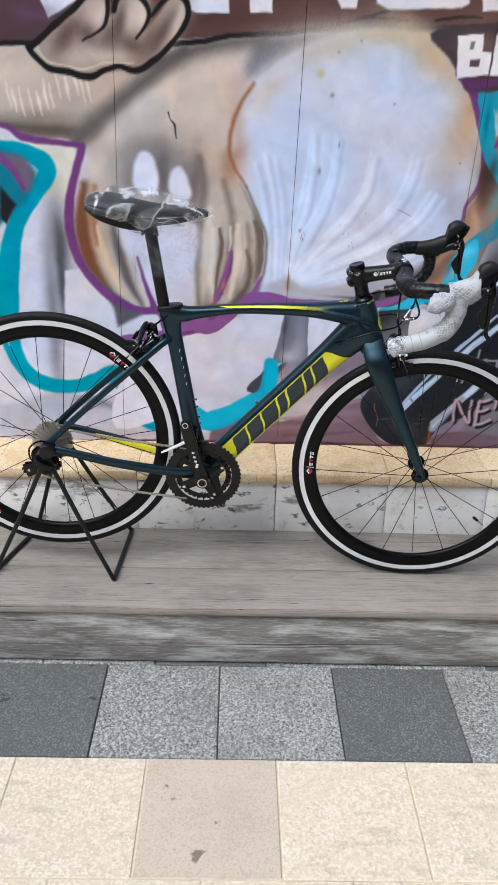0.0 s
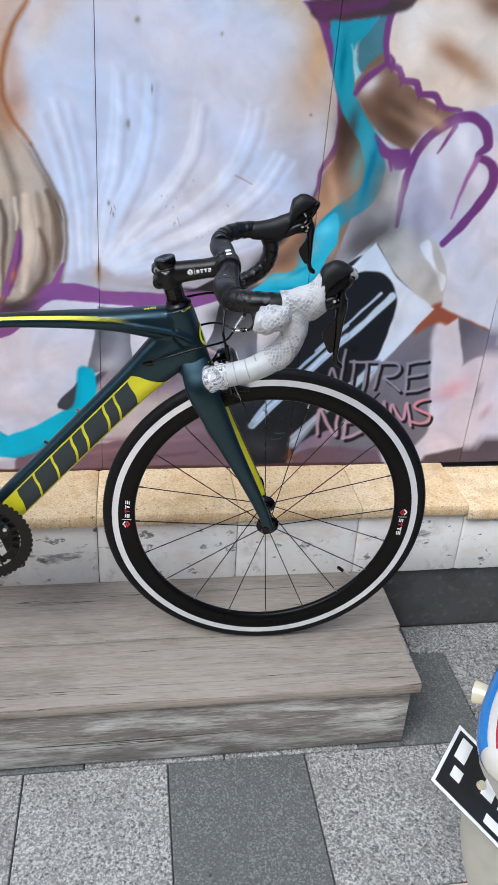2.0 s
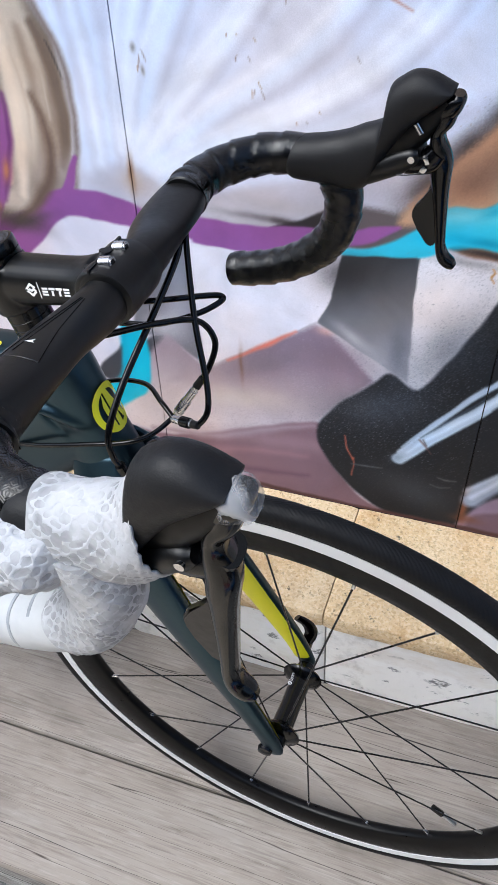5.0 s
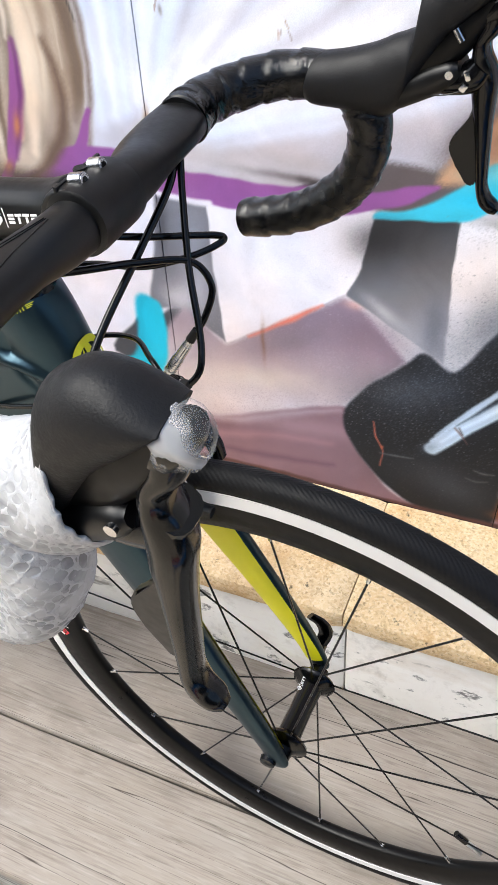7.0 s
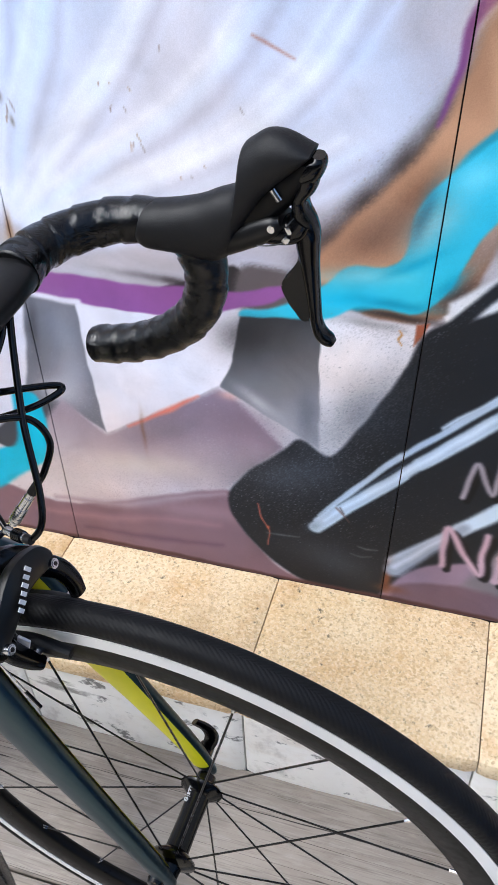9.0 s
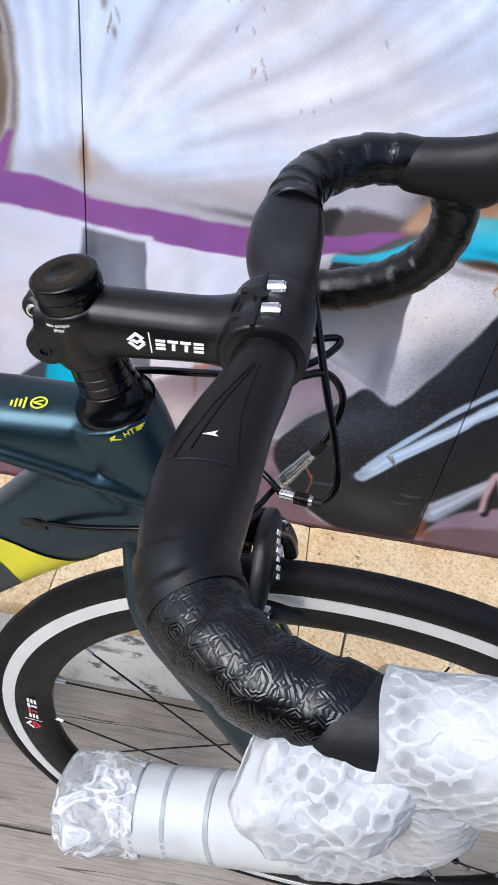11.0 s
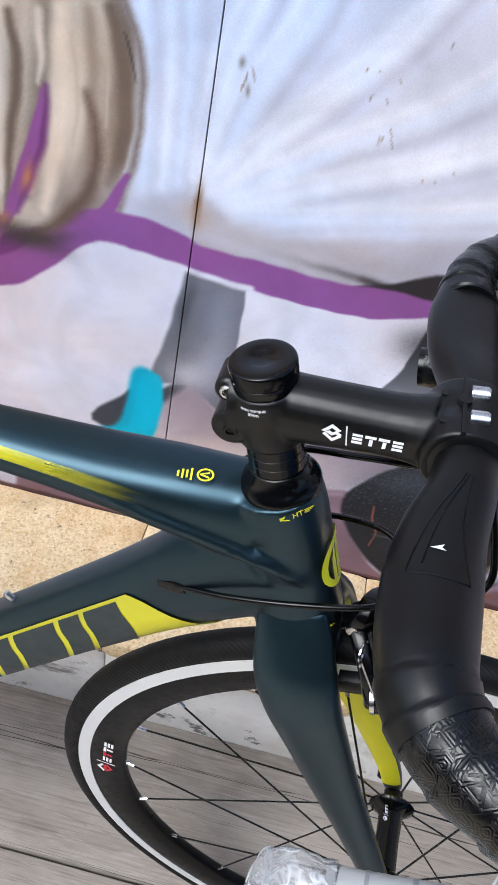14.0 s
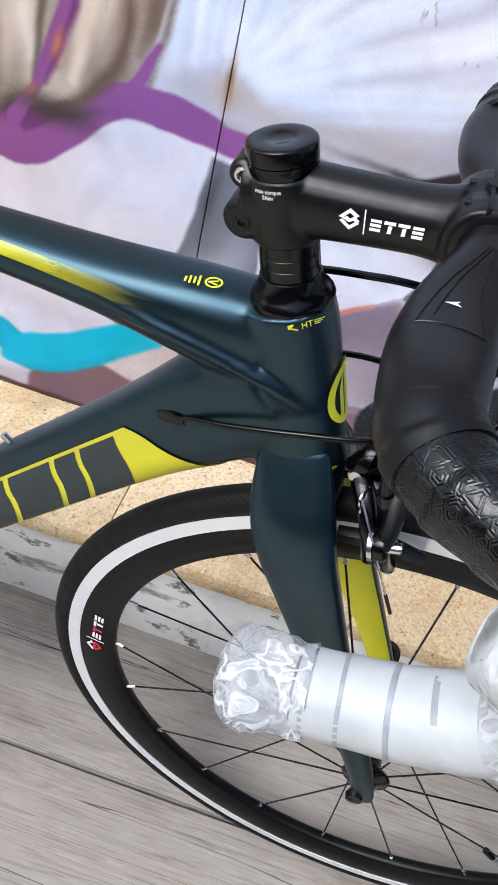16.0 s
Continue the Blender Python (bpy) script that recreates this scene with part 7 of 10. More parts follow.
# graphics: a yellow field along the down tube with seven slanted dark shapes, and a stripe on the top tube
down = Tube([(-0.335, Y0, 0.542, 0.022, 0.034), (-0.2, Y0, 0.6835, 0.021, 0.0335), (-0.06, Y0, 0.829, 0.022, 0.0345), (0.0, Y0, 0.888, 0.025, 0.042)], power=2.7, n=24)
for side_angle, mirror in ((180, 1), (0, -1)):
    def on(u, v, mirror=mirror, side_angle=side_angle):
        """v: -1 at the lower edge of the tube's side, 1 at the upper."""
        return (u, side_angle - mirror * 62 * v)
    part("decal_field", down.patch([on(0.09, -1.35), on(0.93, -1.35), on(0.73, 0.42), on(0.02, 0.42)], 0.0011, 40, 12), M_FIELD, frame_part, "acid yellow field with fading upper edge")
    for k in range(7):
        u = (0.100, 0.190, 0.280, 0.370, 0.421, 0.511, 0.562)[k]
        wdt = 0.041 if k in (3, 5) else 0.080
        part("decal_mark", down.patch([on(u, -0.80), on(u + wdt, -0.80), on(u + wdt + 0.052, 0.34), on(u + 0.052, 0.34)], 0.0015, 6, 8), M_DARKPRINT, frame_part)
top = Tube([(-0.37, Y0, 0.9485, 0.0175, 0.0155), (-0.28, Y0, 0.959, 0.0185, 0.0115), (-0.173, Y0, 0.9615, 0.021, 0.0145), (-0.09, Y0, 0.960, 0.0245, 0.0185), (-0.03, Y0, 0.955, 0.027, 0.026)], power=2.5, n=24)
part("stripe", top.patch([(0.15, 120), (1.0, 152), (1.0, 176), (0.22, 152)], 0.001, 40, 6), M_STRIPE, frame_part, "yellow stripe along the top tube")

# ---- fork ----
BLADES = {k: Tube([(0.0560, Y0 + k * 0.018, 0.890, 0.005, 0.024), (0.0620, Y0 + k * 0.0275, 0.868, 0.0095, 0.028), (0.0700, Y0 + k * 0.0385, 0.842, 0.0135, 0.0300), (0.0805, Y0 + k * 0.0442, 0.816, 0.0128, 0.0285), (0.0925, Y0 + k * 0.046, 0.79, 0.012, 0.0262), (0.1235, Y0 + k * 0.049, 0.722, 0.0105, 0.0205), (0.157, Y0 + k * 0.0525, 0.652, 0.0095, 0.0158), (0.193, Y0 + k * 0.0555, 0.573, 0.008, 0.0120), (0.2065, Y0 + k * 0.056, 0.534, 0.006, 0.0110), (0.2105, Y0 + k * 0.056, 0.521, 0.005, 0.009)], power=2.2, n=18) for k in (-1, 1)}
fork = blend(part("fork", merged(
    Tube([(0.067, Y0 - 0.034, 0.842, 0.026, 0.012), (0.0645, Y0 - 0.022, 0.855, 0.029, 0.013), (0.064, Y0, 0.860, 0.030, 0.014), (0.0645, Y0 + 0.022, 0.855, 0.029, 0.013), (0.067, Y0 + 0.034, 0.842, 0.026, 0.012)], side=(1, 0, 0), power=2.2, n=20).skin(),
    lathe([(0.027, -0.008), (0.028, 0.0), (0.027, 0.006)], (0.0635, Y0, 0.858), "z", 28),
    BLADES[-1].skin(), BLADES[1].skin(),
), M_FRAME, bike, "dark teal carbon fork, inner faces yellow"), 0.002, 16)
for k, inner in ((-1, 0), (1, 180)):
    part("blade_lining", BLADES[k].patch([(0.2, inner - 62), (0.86, inner - 50), (0.86, inner + 50), (0.2, inner + 62)], 0.0009, 26, 8), M_YELLOW, fork, "yellow inner face")

# ---- seat post and saddle ----
post = Tube([(-0.450, Y0, 0.94, 0.010, 0.0145), (-0.4765, Y0, 1.128, 0.010, 0.0145), (-0.48, Y0, 1.15, 0.012, 0.016)], power=2.1, n=18)
part("seat_post", post.skin(), M_BLACK, bike)
part("seat_collar", Tube([(-0.4375, Y0, 0.954, 0.0185, 0.033), (-0.438, Y0, 0.962, 0.0185, 0.033), (-0.4385, Y0, 0.967, 0.0165, 0.03)], power=2.4, n=20).skin(), M_BLACK, bike)
saddle = part("saddle", Tube([(-0.618, Y0, 1.207, 0.030, 0.006), (-0.606, Y0, 1.212, 0.058, 0.013), (-0.57, Y0, 1.207, 0.071, 0.018), (-0.525, Y0, 1.196, 0.063, 0.0185), (-0.47, Y0, 1.190, 0.036, 0.016), (-0.41, Y0, 1.1885, 0.022, 0.0135), (-0.36, Y0, 1.185, 0.0175, 0.0105), (-0.343, Y0, 1.182, 0.008, 0.005)], power=2.2, n=24).skin(), M_RUBBER, bike, "black saddle")
for s in (-1, 1):
    part("rail", cord([(-0.365, Y0 + s * 0.012, 1.178), (-0.42, Y0 + s * 0.02, 1.166), (-0.50, Y0 + s * 0.022, 1.160), (-0.55, Y0 + s * 0.024, 1.166), (-0.595, Y0 + s * 0.034, 1.192)], 0.0036), M_BLACK, saddle)
    part("wing", Tube([(-0.612, Y0 + s * 0.046, 1.204, 0.010, 0.010), (-0.58, Y0 + s * 0.058, 1.191, 0.010, 0.016), (-0.535, Y0 + s * 0.052, 1.176, 0.010, 0.018), (-0.495, Y0 + s * 0.040, 1.163, 0.010, 0.013), (-0.465, Y0 + s * 0.030, 1.158, 0.008, 0.007)], power=2, n=12).skin(), M_RUBBER, saddle)
part("clamp", merged(box((-0.482, Y0, 1.158), (0.042, 0.052, 0.012), 0.003), box((-0.482, Y0, 1.146), (0.03, 0.024, 0.02), 0.004), rod((-0.467, Y0, 1.166), (-0.462, Y0, 1.132), 0.003), rod((-0.498, Y0, 1.166), (-0.497, Y0, 1.132), 0.003)), M_BLACK, saddle)


# ---- printing ----
def lettering(text, size, m, material, parent, name="lettering", label="", bend=None):
    """Flat letters; m: the pose of their lower left, x along the line, z out of the face; bend: where a point of the line goes on a round face."""
    c = bpy.data.curves.new("letters", "FONT")
    c.body, c.size, c.extrude, c.align_x = text, size, 0.0001, "CENTER" if bend else "LEFT"
    o = new("letters", c)
    me = bpy.data.meshes.new_from_object(o.evaluated_get(bpy.context.evaluated_depsgraph_get()))
    bpy.data.objects.remove(o)
    bpy.data.curves.remove(c)
    if bend:
        for v in me.vertices:
            v.co = bend(v.co)
    else:
        me.transform(m)
    me.materials.clear()
    me.materials.append(material)
    ob = new(name, me)
    ob.parent = parent
    ob.matrix_parent_inverse = parent.matrix_world.inverted()
    return tagged(ob, label)


def facing(at, x, z):
    """A pose at a place with the given x way and outward normal."""
    x, z = Vector(x).normalized(), Vector(z).normalized()
    y = z.cross(x).normalized()
    x = y.cross(z)
    return Matrix(((x.x, y.x, z.x, at[0]), (x.y, y.y, z.y, at[1]), (x.z, y.z, z.z, at[2]), (0, 0, 0, 1)))


M_YPRINT = paint("yellow_print", srgb(226, 224, 40), 0.45, vary=0.03, scale=80)


def flat(points, m, material, parent, name="print_mark", thick=0.0002):
    bm = bmesh.new()
    f = bm.faces.new([bm.verts.new((x, y, 0)) for x, y in points])
    ext = bmesh.ops.extrude_face_region(bm, geom=[f])
    bmesh.ops.translate(bm, vec=(0, 0, thick), verts=[g for g in ext["geom"] if isinstance(g, bmesh.types.BMVert)])
    bmesh.ops.transform(bm, matrix=m, verts=bm.verts)
    return part(name, bm, material, parent, smooth=False)


def sign(m, k, parent, hot=M_WHITE):
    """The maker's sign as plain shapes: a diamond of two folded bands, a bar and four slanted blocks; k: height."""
    def shape(pts, mat):
        flat([(x * k, y * k) for x, y in pts], m, mat, parent)
    shape([(0.0, 0.55), (0.6, 1.05), (1.1, 0.72), (0.92, 0.6), (0.6, 0.82), (0.2, 0.5)], M_WHITE)
    shape([(0.2, 0.5), (0.45, 0.62), (0.62, 0.52), (0.85, 0.66), (1.12, 0.45), (0.95, 0.33), (0.8, 0.45), (0.6, 0.32)], hot)
    shape([(0.05, 0.36), (0.6, -0.05), (1.12, 0.33), (0.95, 0.42), (0.6, 0.16), (0.22, 0.46)], hot if hot is M_RED else M_WHITE)
    shape([(1.35, -0.15), (1.42, -0.15), (1.42, 1.1), (1.35, 1.1)], M_WHITE)
    for i in range(4):
        x, mat = 1.65 + 0.72 * i, hot if i == 1 else M_WHITE
        if i in (1, 2):
            shape([(x + 0.2, 0.1), (x + 0.4, 0.1), (x + 0.46, 0.5), (x + 0.26, 0.5)], mat)
            shape([(x + 0.02, 0.55), (x + 0.62, 0.55), (x + 0.64, 0.72), (x + 0.04, 0.72)], mat)
        else:
            for y in (0.1, 0.33, 0.56):
                shape([(x + y * 0.1, y), (x + 0.56 + y * 0.1, y), (x + 0.57 + y * 0.1, y + 0.15), (x + 0.01 + y * 0.1, y + 0.15)], mat)


# ---- wheels ----
def wheel(name, cx, cy, cz, spokes, turn, flange, marks, hub_half, cross):
    w = new(name)
    w.location = (cx, cy, cz)
    w.parent = bike
    bpy.context.view_layer.update()
    w.matrix_parent_inverse = bike.matrix_world.inverted()
    bpy.context.view_layer.update()
    c = (cx, cy, cz)
    prof = [(0.3165, -0.0095)] + [(0.3235 + 0.0125 * math.cos(a) * (1.0 if a else 1), 0.0122 * math.sin(a)) for a in [radians(d) for d in range(-110, 111, 20)]] + [(0.3165, 0.0095), (0.312, 0.0)]
    part("tyre", lathe(prof, c, n=120, closed=True), grooved(paint("tyre_rubber", srgb(11, 11, 13), 0.6, spec=0.22, vary=0.15, scale=120, bump=0.12, bump_scale=500), c), w, "black slick road tyre")
    rim = part("rim", lathe([(0.3185, -0.0098), (0.3175, -0.0104), (0.3015, -0.0108), (0.299, -0.0112), (0.285, -0.0102), (0.273, -0.0065), (0.2705, -0.003), (0.2705, 0.003), (0.273, 0.0065), (0.285, 0.0102), (0.299, 0.0112), (0.3015, 0.0108), (0.3175, 0.0104), (0.3185, 0.0098)], c, n=120, closed=True), M_RIM, w, "black deep rim")
    for s in (-1, 1):
        part("brake_track", lathe([(0.3168, s * 0.0104), (0.3168, s * 0.0112), (0.3044, s * 0.01145), (0.3044, s * 0.0106)], c, n=120, closed=True), M_TRACK, rim, "bright machined brake track")
    hub = part("hub", lathe([(0.006, -hub_half), (0.010, -hub_half), (0.011, -flange - 0.006), (0.0215, -flange - 0.002), (0.0228, -flange), (0.0215, -flange + 0.003), (0.0118, -flange + 0.009), (0.0112, 0), (0.0118, flange - 0.009), (0.0215, flange - 0.003), (0.0228, flange), (0.0215, flange + 0.002), (0.011, flange + 0.006), (0.010, hub_half), (0.006, hub_half)], c, n=28), M_GLOSS, w)
    step = 360 / spokes
    for k in range(spokes):
        a = radians(turn + k * step)
        s = 1 if k % 2 else -1
        lead = radians(cross if (k // 2) % 2 else -cross)
        p = (cx + 0.0198 * math.cos(a + lead), cy + s * flange, cz + 0.0198 * math.sin(a + lead))
        q = (cx + 0.272 * math.cos(a), cy, cz + 0.272 * math.sin(a))
        sp = part("spoke", rod(p, q, 0.0010, 6), M_SPOKE, w)
        v = Vector(q) - Vector(p)
        v.normalize()
        part("nipple", rod(Vector(q) - v * 0.011, Vector(q) + v * 0.002, 0.0019, 8), M_STEEL, sp)
    for deg in marks:
        for side in (-1, 1):
            out, face = Vector((math.cos(radians(deg)), 0, math.sin(radians(deg)))), Vector((0, side, 0))
            along = out.cross(face)
            sign(facing(Vector(c) + out * 0.2795 + face * 0.0122 - along * 0.036, along, face), 0.0152, rim, M_RED)
    return w


FW = (0.200, Y0, 0.5325)
RW = (-0.757, Y0, 0.600)
front = wheel("front_wheel", *FW, 20, 2.7, 0.036, (177, -3), 0.05, 4)
rear = wheel("rear_wheel", *RW, 24, 4.0, 0.03, (48, 228), 0.062, 62)
front.rotation_euler = (0, 0, radians(-2.0))
front.location += Vector((0.0085, -0.002, -0.0045))
rear.location += Vector((0, 0, 0.008))
bpy.context.view_layer.update()
part("valve", merged(rod((FW[0] + 0.271 * math.cos(radians(-41)), FW[1], FW[2] + 0.271 * math.sin(radians(-41))), (FW[0] + 0.245 * math.cos(radians(-41)), FW[1], FW[2] + 0.245 * math.sin(radians(-41))), 0.003)), M_STEEL, front)
part("valve_cap", rod((FW[0] + 0.249 * math.cos(radians(-41)), FW[1], FW[2] + 0.249 * math.sin(radians(-41))), (FW[0] + 0.234 * math.cos(radians(-41)), FW[1], FW[2] + 0.234 * math.sin(radians(-41))), 0.0038, 10), M_GLOSS, front)
part("skewer_nut", lathe([(0.0035, -0.066), (0.0075, -0.065), (0.0085, -0.060), (0.006, -0.056)], FW, n=16), M_GLOSS, front)
part("skewer_lever", merged(lathe([(0.0035, 0.058), (0.009, 0.06), (0.009, 0.075), (0.006, 0.08)], FW, n=16), Tube([(FW[0] + 0.002, FW[1] + 0.074, FW[2] + 0.003, 0.006, 0.007), (FW[0] + 0.006, FW[1] + 0.080, FW[2] + 0.016, 0.0045, 0.008), (FW[0] + 0.001, FW[1] + 0.081, FW[2] + 0.030, 0.0035, 0.008), (FW[0] - 0.010, FW[1] + 0.079, FW[2] + 0.040, 0.003, 0.006)], n=10).skin()), M_GLOSS, front)

# ---- headset and stem ----
AX0, AX1 = Vector((0.0290, Y0, 0.987)), Vector((0.0010, Y0 - 0.002, 1.091))


def up_axis(h, r_list, n=28):
    """Rings about the steering axis; h and r pairs in metres above the head tube."""
    q = (AX1 - AX0).to_track_quat("Z", "Y").to_matrix()
    return rings([[AX0 + q @ Vector((0.92 * r * math.cos(2 * math.pi * k / n), 0.92 * r * math.sin(2 * math.pi * k / n), 0.87 * hh)) for k in range(n)] for hh, r in r_list])


part("headset_cover", up_axis(0, [(-0.004, 0.0262), (0.002, 0.0268), (0.004, 0.0262), (0.007, 0.0236), (0.012, 0.0205), (0.0185, 0.0190), (0.0195, 0.0175)]), M_GLOSS, bike, "gloss black flared headset cover")
for low, high in ((0.0197, 0.0270), (0.0272, 0.0345), (0.0347, 0.0440)):
    part("spacer", up_axis(0, [(low, 0.0179), (low + 0.0003, 0.0182), (high - 0.0003, 0.0182), (high, 0.0179)]), M_GLOSS, bike)
stem = blend(part("stem", merged(
    up_axis(0, [(0.0435, 0.0195), (0.045, 0.0212), (0.052, 0.0216), (0.066, 0.0212), (0.080, 0.0216), (0.0845, 0.0213), (0.0862, 0.02)]),
    Tube([(-0.005, Y0, 1.0415, 0.0185, 0.0205), (0.02, Y0 - 0.002, 1.0465, 0.0175, 0.0195), (0.05, Y0 - 0.005, 1.052, 0.0170, 0.0178), (0.082, Y0 - 0.008, 1.0575, 0.0172, 0.0168), (0.1, Y0 - 0.010, 1.061, 0.02, 0.019)], power=2.2, n=24).skin(),
    lathe([(0.006, -0.0105), (0.0082, -0.0085), (0.0082, 0.0125), (0.007, 0.0145)], (-0.0083, Y0, 1.0530), n=20),
    lathe([(0.0085, -0.0165), (0.0118, -0.0140), (0.0118, 0.0125), (0.008, 0.0145)], (-0.0030, Y0, 1.0325), n=20),
    box((-0.004, Y0, 1.0525), (0.016, 0.020, 0.011), 0.003), box((0.004, Y0, 1.0325), (0.016, 0.028, 0.014), 0.003),
    lathe([(0.0185, -0.0225), (0.0205, -0.0215), (0.021, -0.01), (0.0195, 0), (0.021, 0.01), (0.0205, 0.0215), (0.0185, 0.0225)], (0.1130, Y0 - 0.011, 1.064), n=28),
), M_BLACK, bike, "satin black stem with white print"), 0.0012, 5)
part("top_spacer", up_axis(0, [(0.0845, 0.0188), (0.0864, 0.0199), (0.0928, 0.0199), (0.0932, 0.0194)]), M_GLOSS, bike)
part("top_cap", up_axis(0, [(0.0932, 0.0193), (0.0936, 0.0201), (0.1014, 0.0201), (0.1026, 0.0197), (0.1032, 0.0188), (0.1034, 0.0170), (0.1036, 0.0088), (0.1031, 0.0078), (0.1029, 0.0005)]), M_GLOSS, bike, "gloss black cap with a dimple")

# ---- handlebar ----
BC = Vector((0.117, Y0 - 0.012, 1.064))
ROLL = Matrix.Rotation(radians(1.4), 3, "X") @ Matrix.Rotation(radians(-1.9), 3, "Z")


def bar_at(dx, s, dz):
    return tuple(BC + ROLL @ Vector((dx, s, dz)))


BEND = [(-0.008, 0.115, 0.0), (-0.0095, 0.14, 0.001), (0.001, 0.166, 0.002), (0.028, 0.186, 0.005), (0.06, 0.192, 0.0055), (0.078, 0.193, 0.0), (0.089, 0.193, -0.016), (0.0915, 0.193, -0.038), (0.080, 0.193, -0.068), (0.052, 0.193, -0.092), (0.02, 0.194, -0.106), (-0.012, 0.195, -0.114)]


NEAR_BEND = [(-0.0030, 0.1515, 0.0), (0.0003, 0.158, 0.001), (0.0080, 0.168, 0.002), (0.031, 0.183, 0.005), (0.060, 0.1885, 0.0055)] + BEND[5:]


def wound(pts, r, r_end, pitch=0.02, lump=0.0007, n=16, steps=10):
    """A taped bar: each turn of the tape laps over the last; the bar thins from r to r_end over its first half."""
    c = [Vector(p) for p in curve(pts, steps)]
    loops, e, run = [], None, 0.0
    for i, p in enumerate(c):
        t = (c[min(i + 1, len(c) - 1)] - c[max(i - 1, 0)]).normalized()
        if i:
            run += (p - c[i - 1]).length
        e = (e - t * e.dot(t)).normalized() if e is not None else t.orthogonal().normalized()
        f = t.cross(e)
        ring = []
        for k in range(n):
            a = 2 * math.pi * k / n
            ph = (run / pitch + k / n) % 1.0
            rr = r + (r_end - r) * min(1, 2 * i / len(c)) + lump * (1 - 2 * ph) + 0.0006 * noise.noise((p.x * 60 + math.cos(a), p.y * 60 + math.sin(a), p.z * 60))
            ring.append(p + e * (rr * math.cos(a)) + f * (rr * math.sin(a)))
        loops.append(ring)
    return rings(loops)


BAR = Tube([(*bar_at(dx, sd * dy, 0), hw, hh) for sd, row in ((-1, ((-0.0040, 0.154, 0.0176, 0.0172), (-0.0080, 0.132, 0.0204, 0.0178), (-0.0092, 0.10, 0.0218, 0.0140), (-0.0070, 0.068, 0.0197, 0.0125), (-0.001, 0.036, 0.0165, 0.0155), (0, 0, 0.0159, 0.0159))), (1, ((-0.001, 0.036, 0.0165, 0.0155), (-0.007, 0.066, 0.0208, 0.0122), (-0.010, 0.10, 0.0212, 0.0126), (-0.0115, 0.128, 0.0160, 0.0148)))) for dx, dy, hw, hh in row], side=(1, 0, 0), power=2.2, n=28)
bar = part("handlebar", BAR.skin(), M_BLACK, bike, "satin black flat-topped handlebar")
for s in (-1, 1):
    line = [bar_at(a, s * b, c) for a, b, c in (NEAR_BEND if s < 0 else BEND)]
    part("bar_tape", wound(line, 0.0188 if s < 0 else 0.0162, 0.0158, n=24, steps=14), M_TAPE, bar, "embossed black bar tape")
    wrapped = [(-0.0072, 0.140), (-0.0056, 0.146), (-0.0024, 0.153), (0.0022, 0.160)] if s < 0 else [(-0.0095, 0.112), (-0.0103, 0.118), (-0.0110, 0.125), (-0.0118, 0.132)]
    part("finishing_tape", wound([bar_at(x, s * y, 0.0005) for x, y in wrapped], 0.0197 if s < 0 else 0.0166, 0.0198 if s < 0 else 0.0166, 0.012, 0.0006, 24, 8), M_BLACK, bar, "black finishing tape")
    end = bar_at(*[v * (s if i == 1 else 1) for i, v in enumerate(BEND[-1])])
    before = bar_at(*[v * (s if i == 1 else 1) for i, v in enumerate(BEND[-2])])
    d = (Vector(end) - Vector(before)).normalized()
    part("bar_plug", rod(Vector(end) - d * 0.002, Vector(end) + d * 0.004, 0.0152, 18), M_GLOSS, bar)

# sections of the hood: top (along, up), bottom (along, up), half width
HOOD = [(0.050, 0.017, 0.050, -0.010, 0.0155), (0.056, 0.0205, 0.056, -0.0125, 0.0172), (0.075, 0.0235, 0.075, -0.0138, 0.0175), (0.095, 0.0285, 0.093, -0.0165, 0.0178), (0.108, 0.034, 0.105, -0.0165, 0.0178), (0.117, 0.0370, 0.1132, -0.0115, 0.0174), (0.1245, 0.0410, 0.1175, -0.004, 0.0170),
        (0.1268, 0.0515, 0.1215, 0.003, 0.0168), (0.1286, 0.0645, 0.128, 0.012, 0.0168), (0.1355, 0.0705, 0.1344, 0.0215, 0.0168), (0.1455, 0.0755, 0.1448, 0.0355, 0.0163), (0.157, 0.0745, 0.1565, 0.046, 0.0152), (0.1676, 0.0692, 0.1668, 0.0555, 0.0132), (0.1735, 0.0655, 0.1732, 0.0620, 0.0105)]


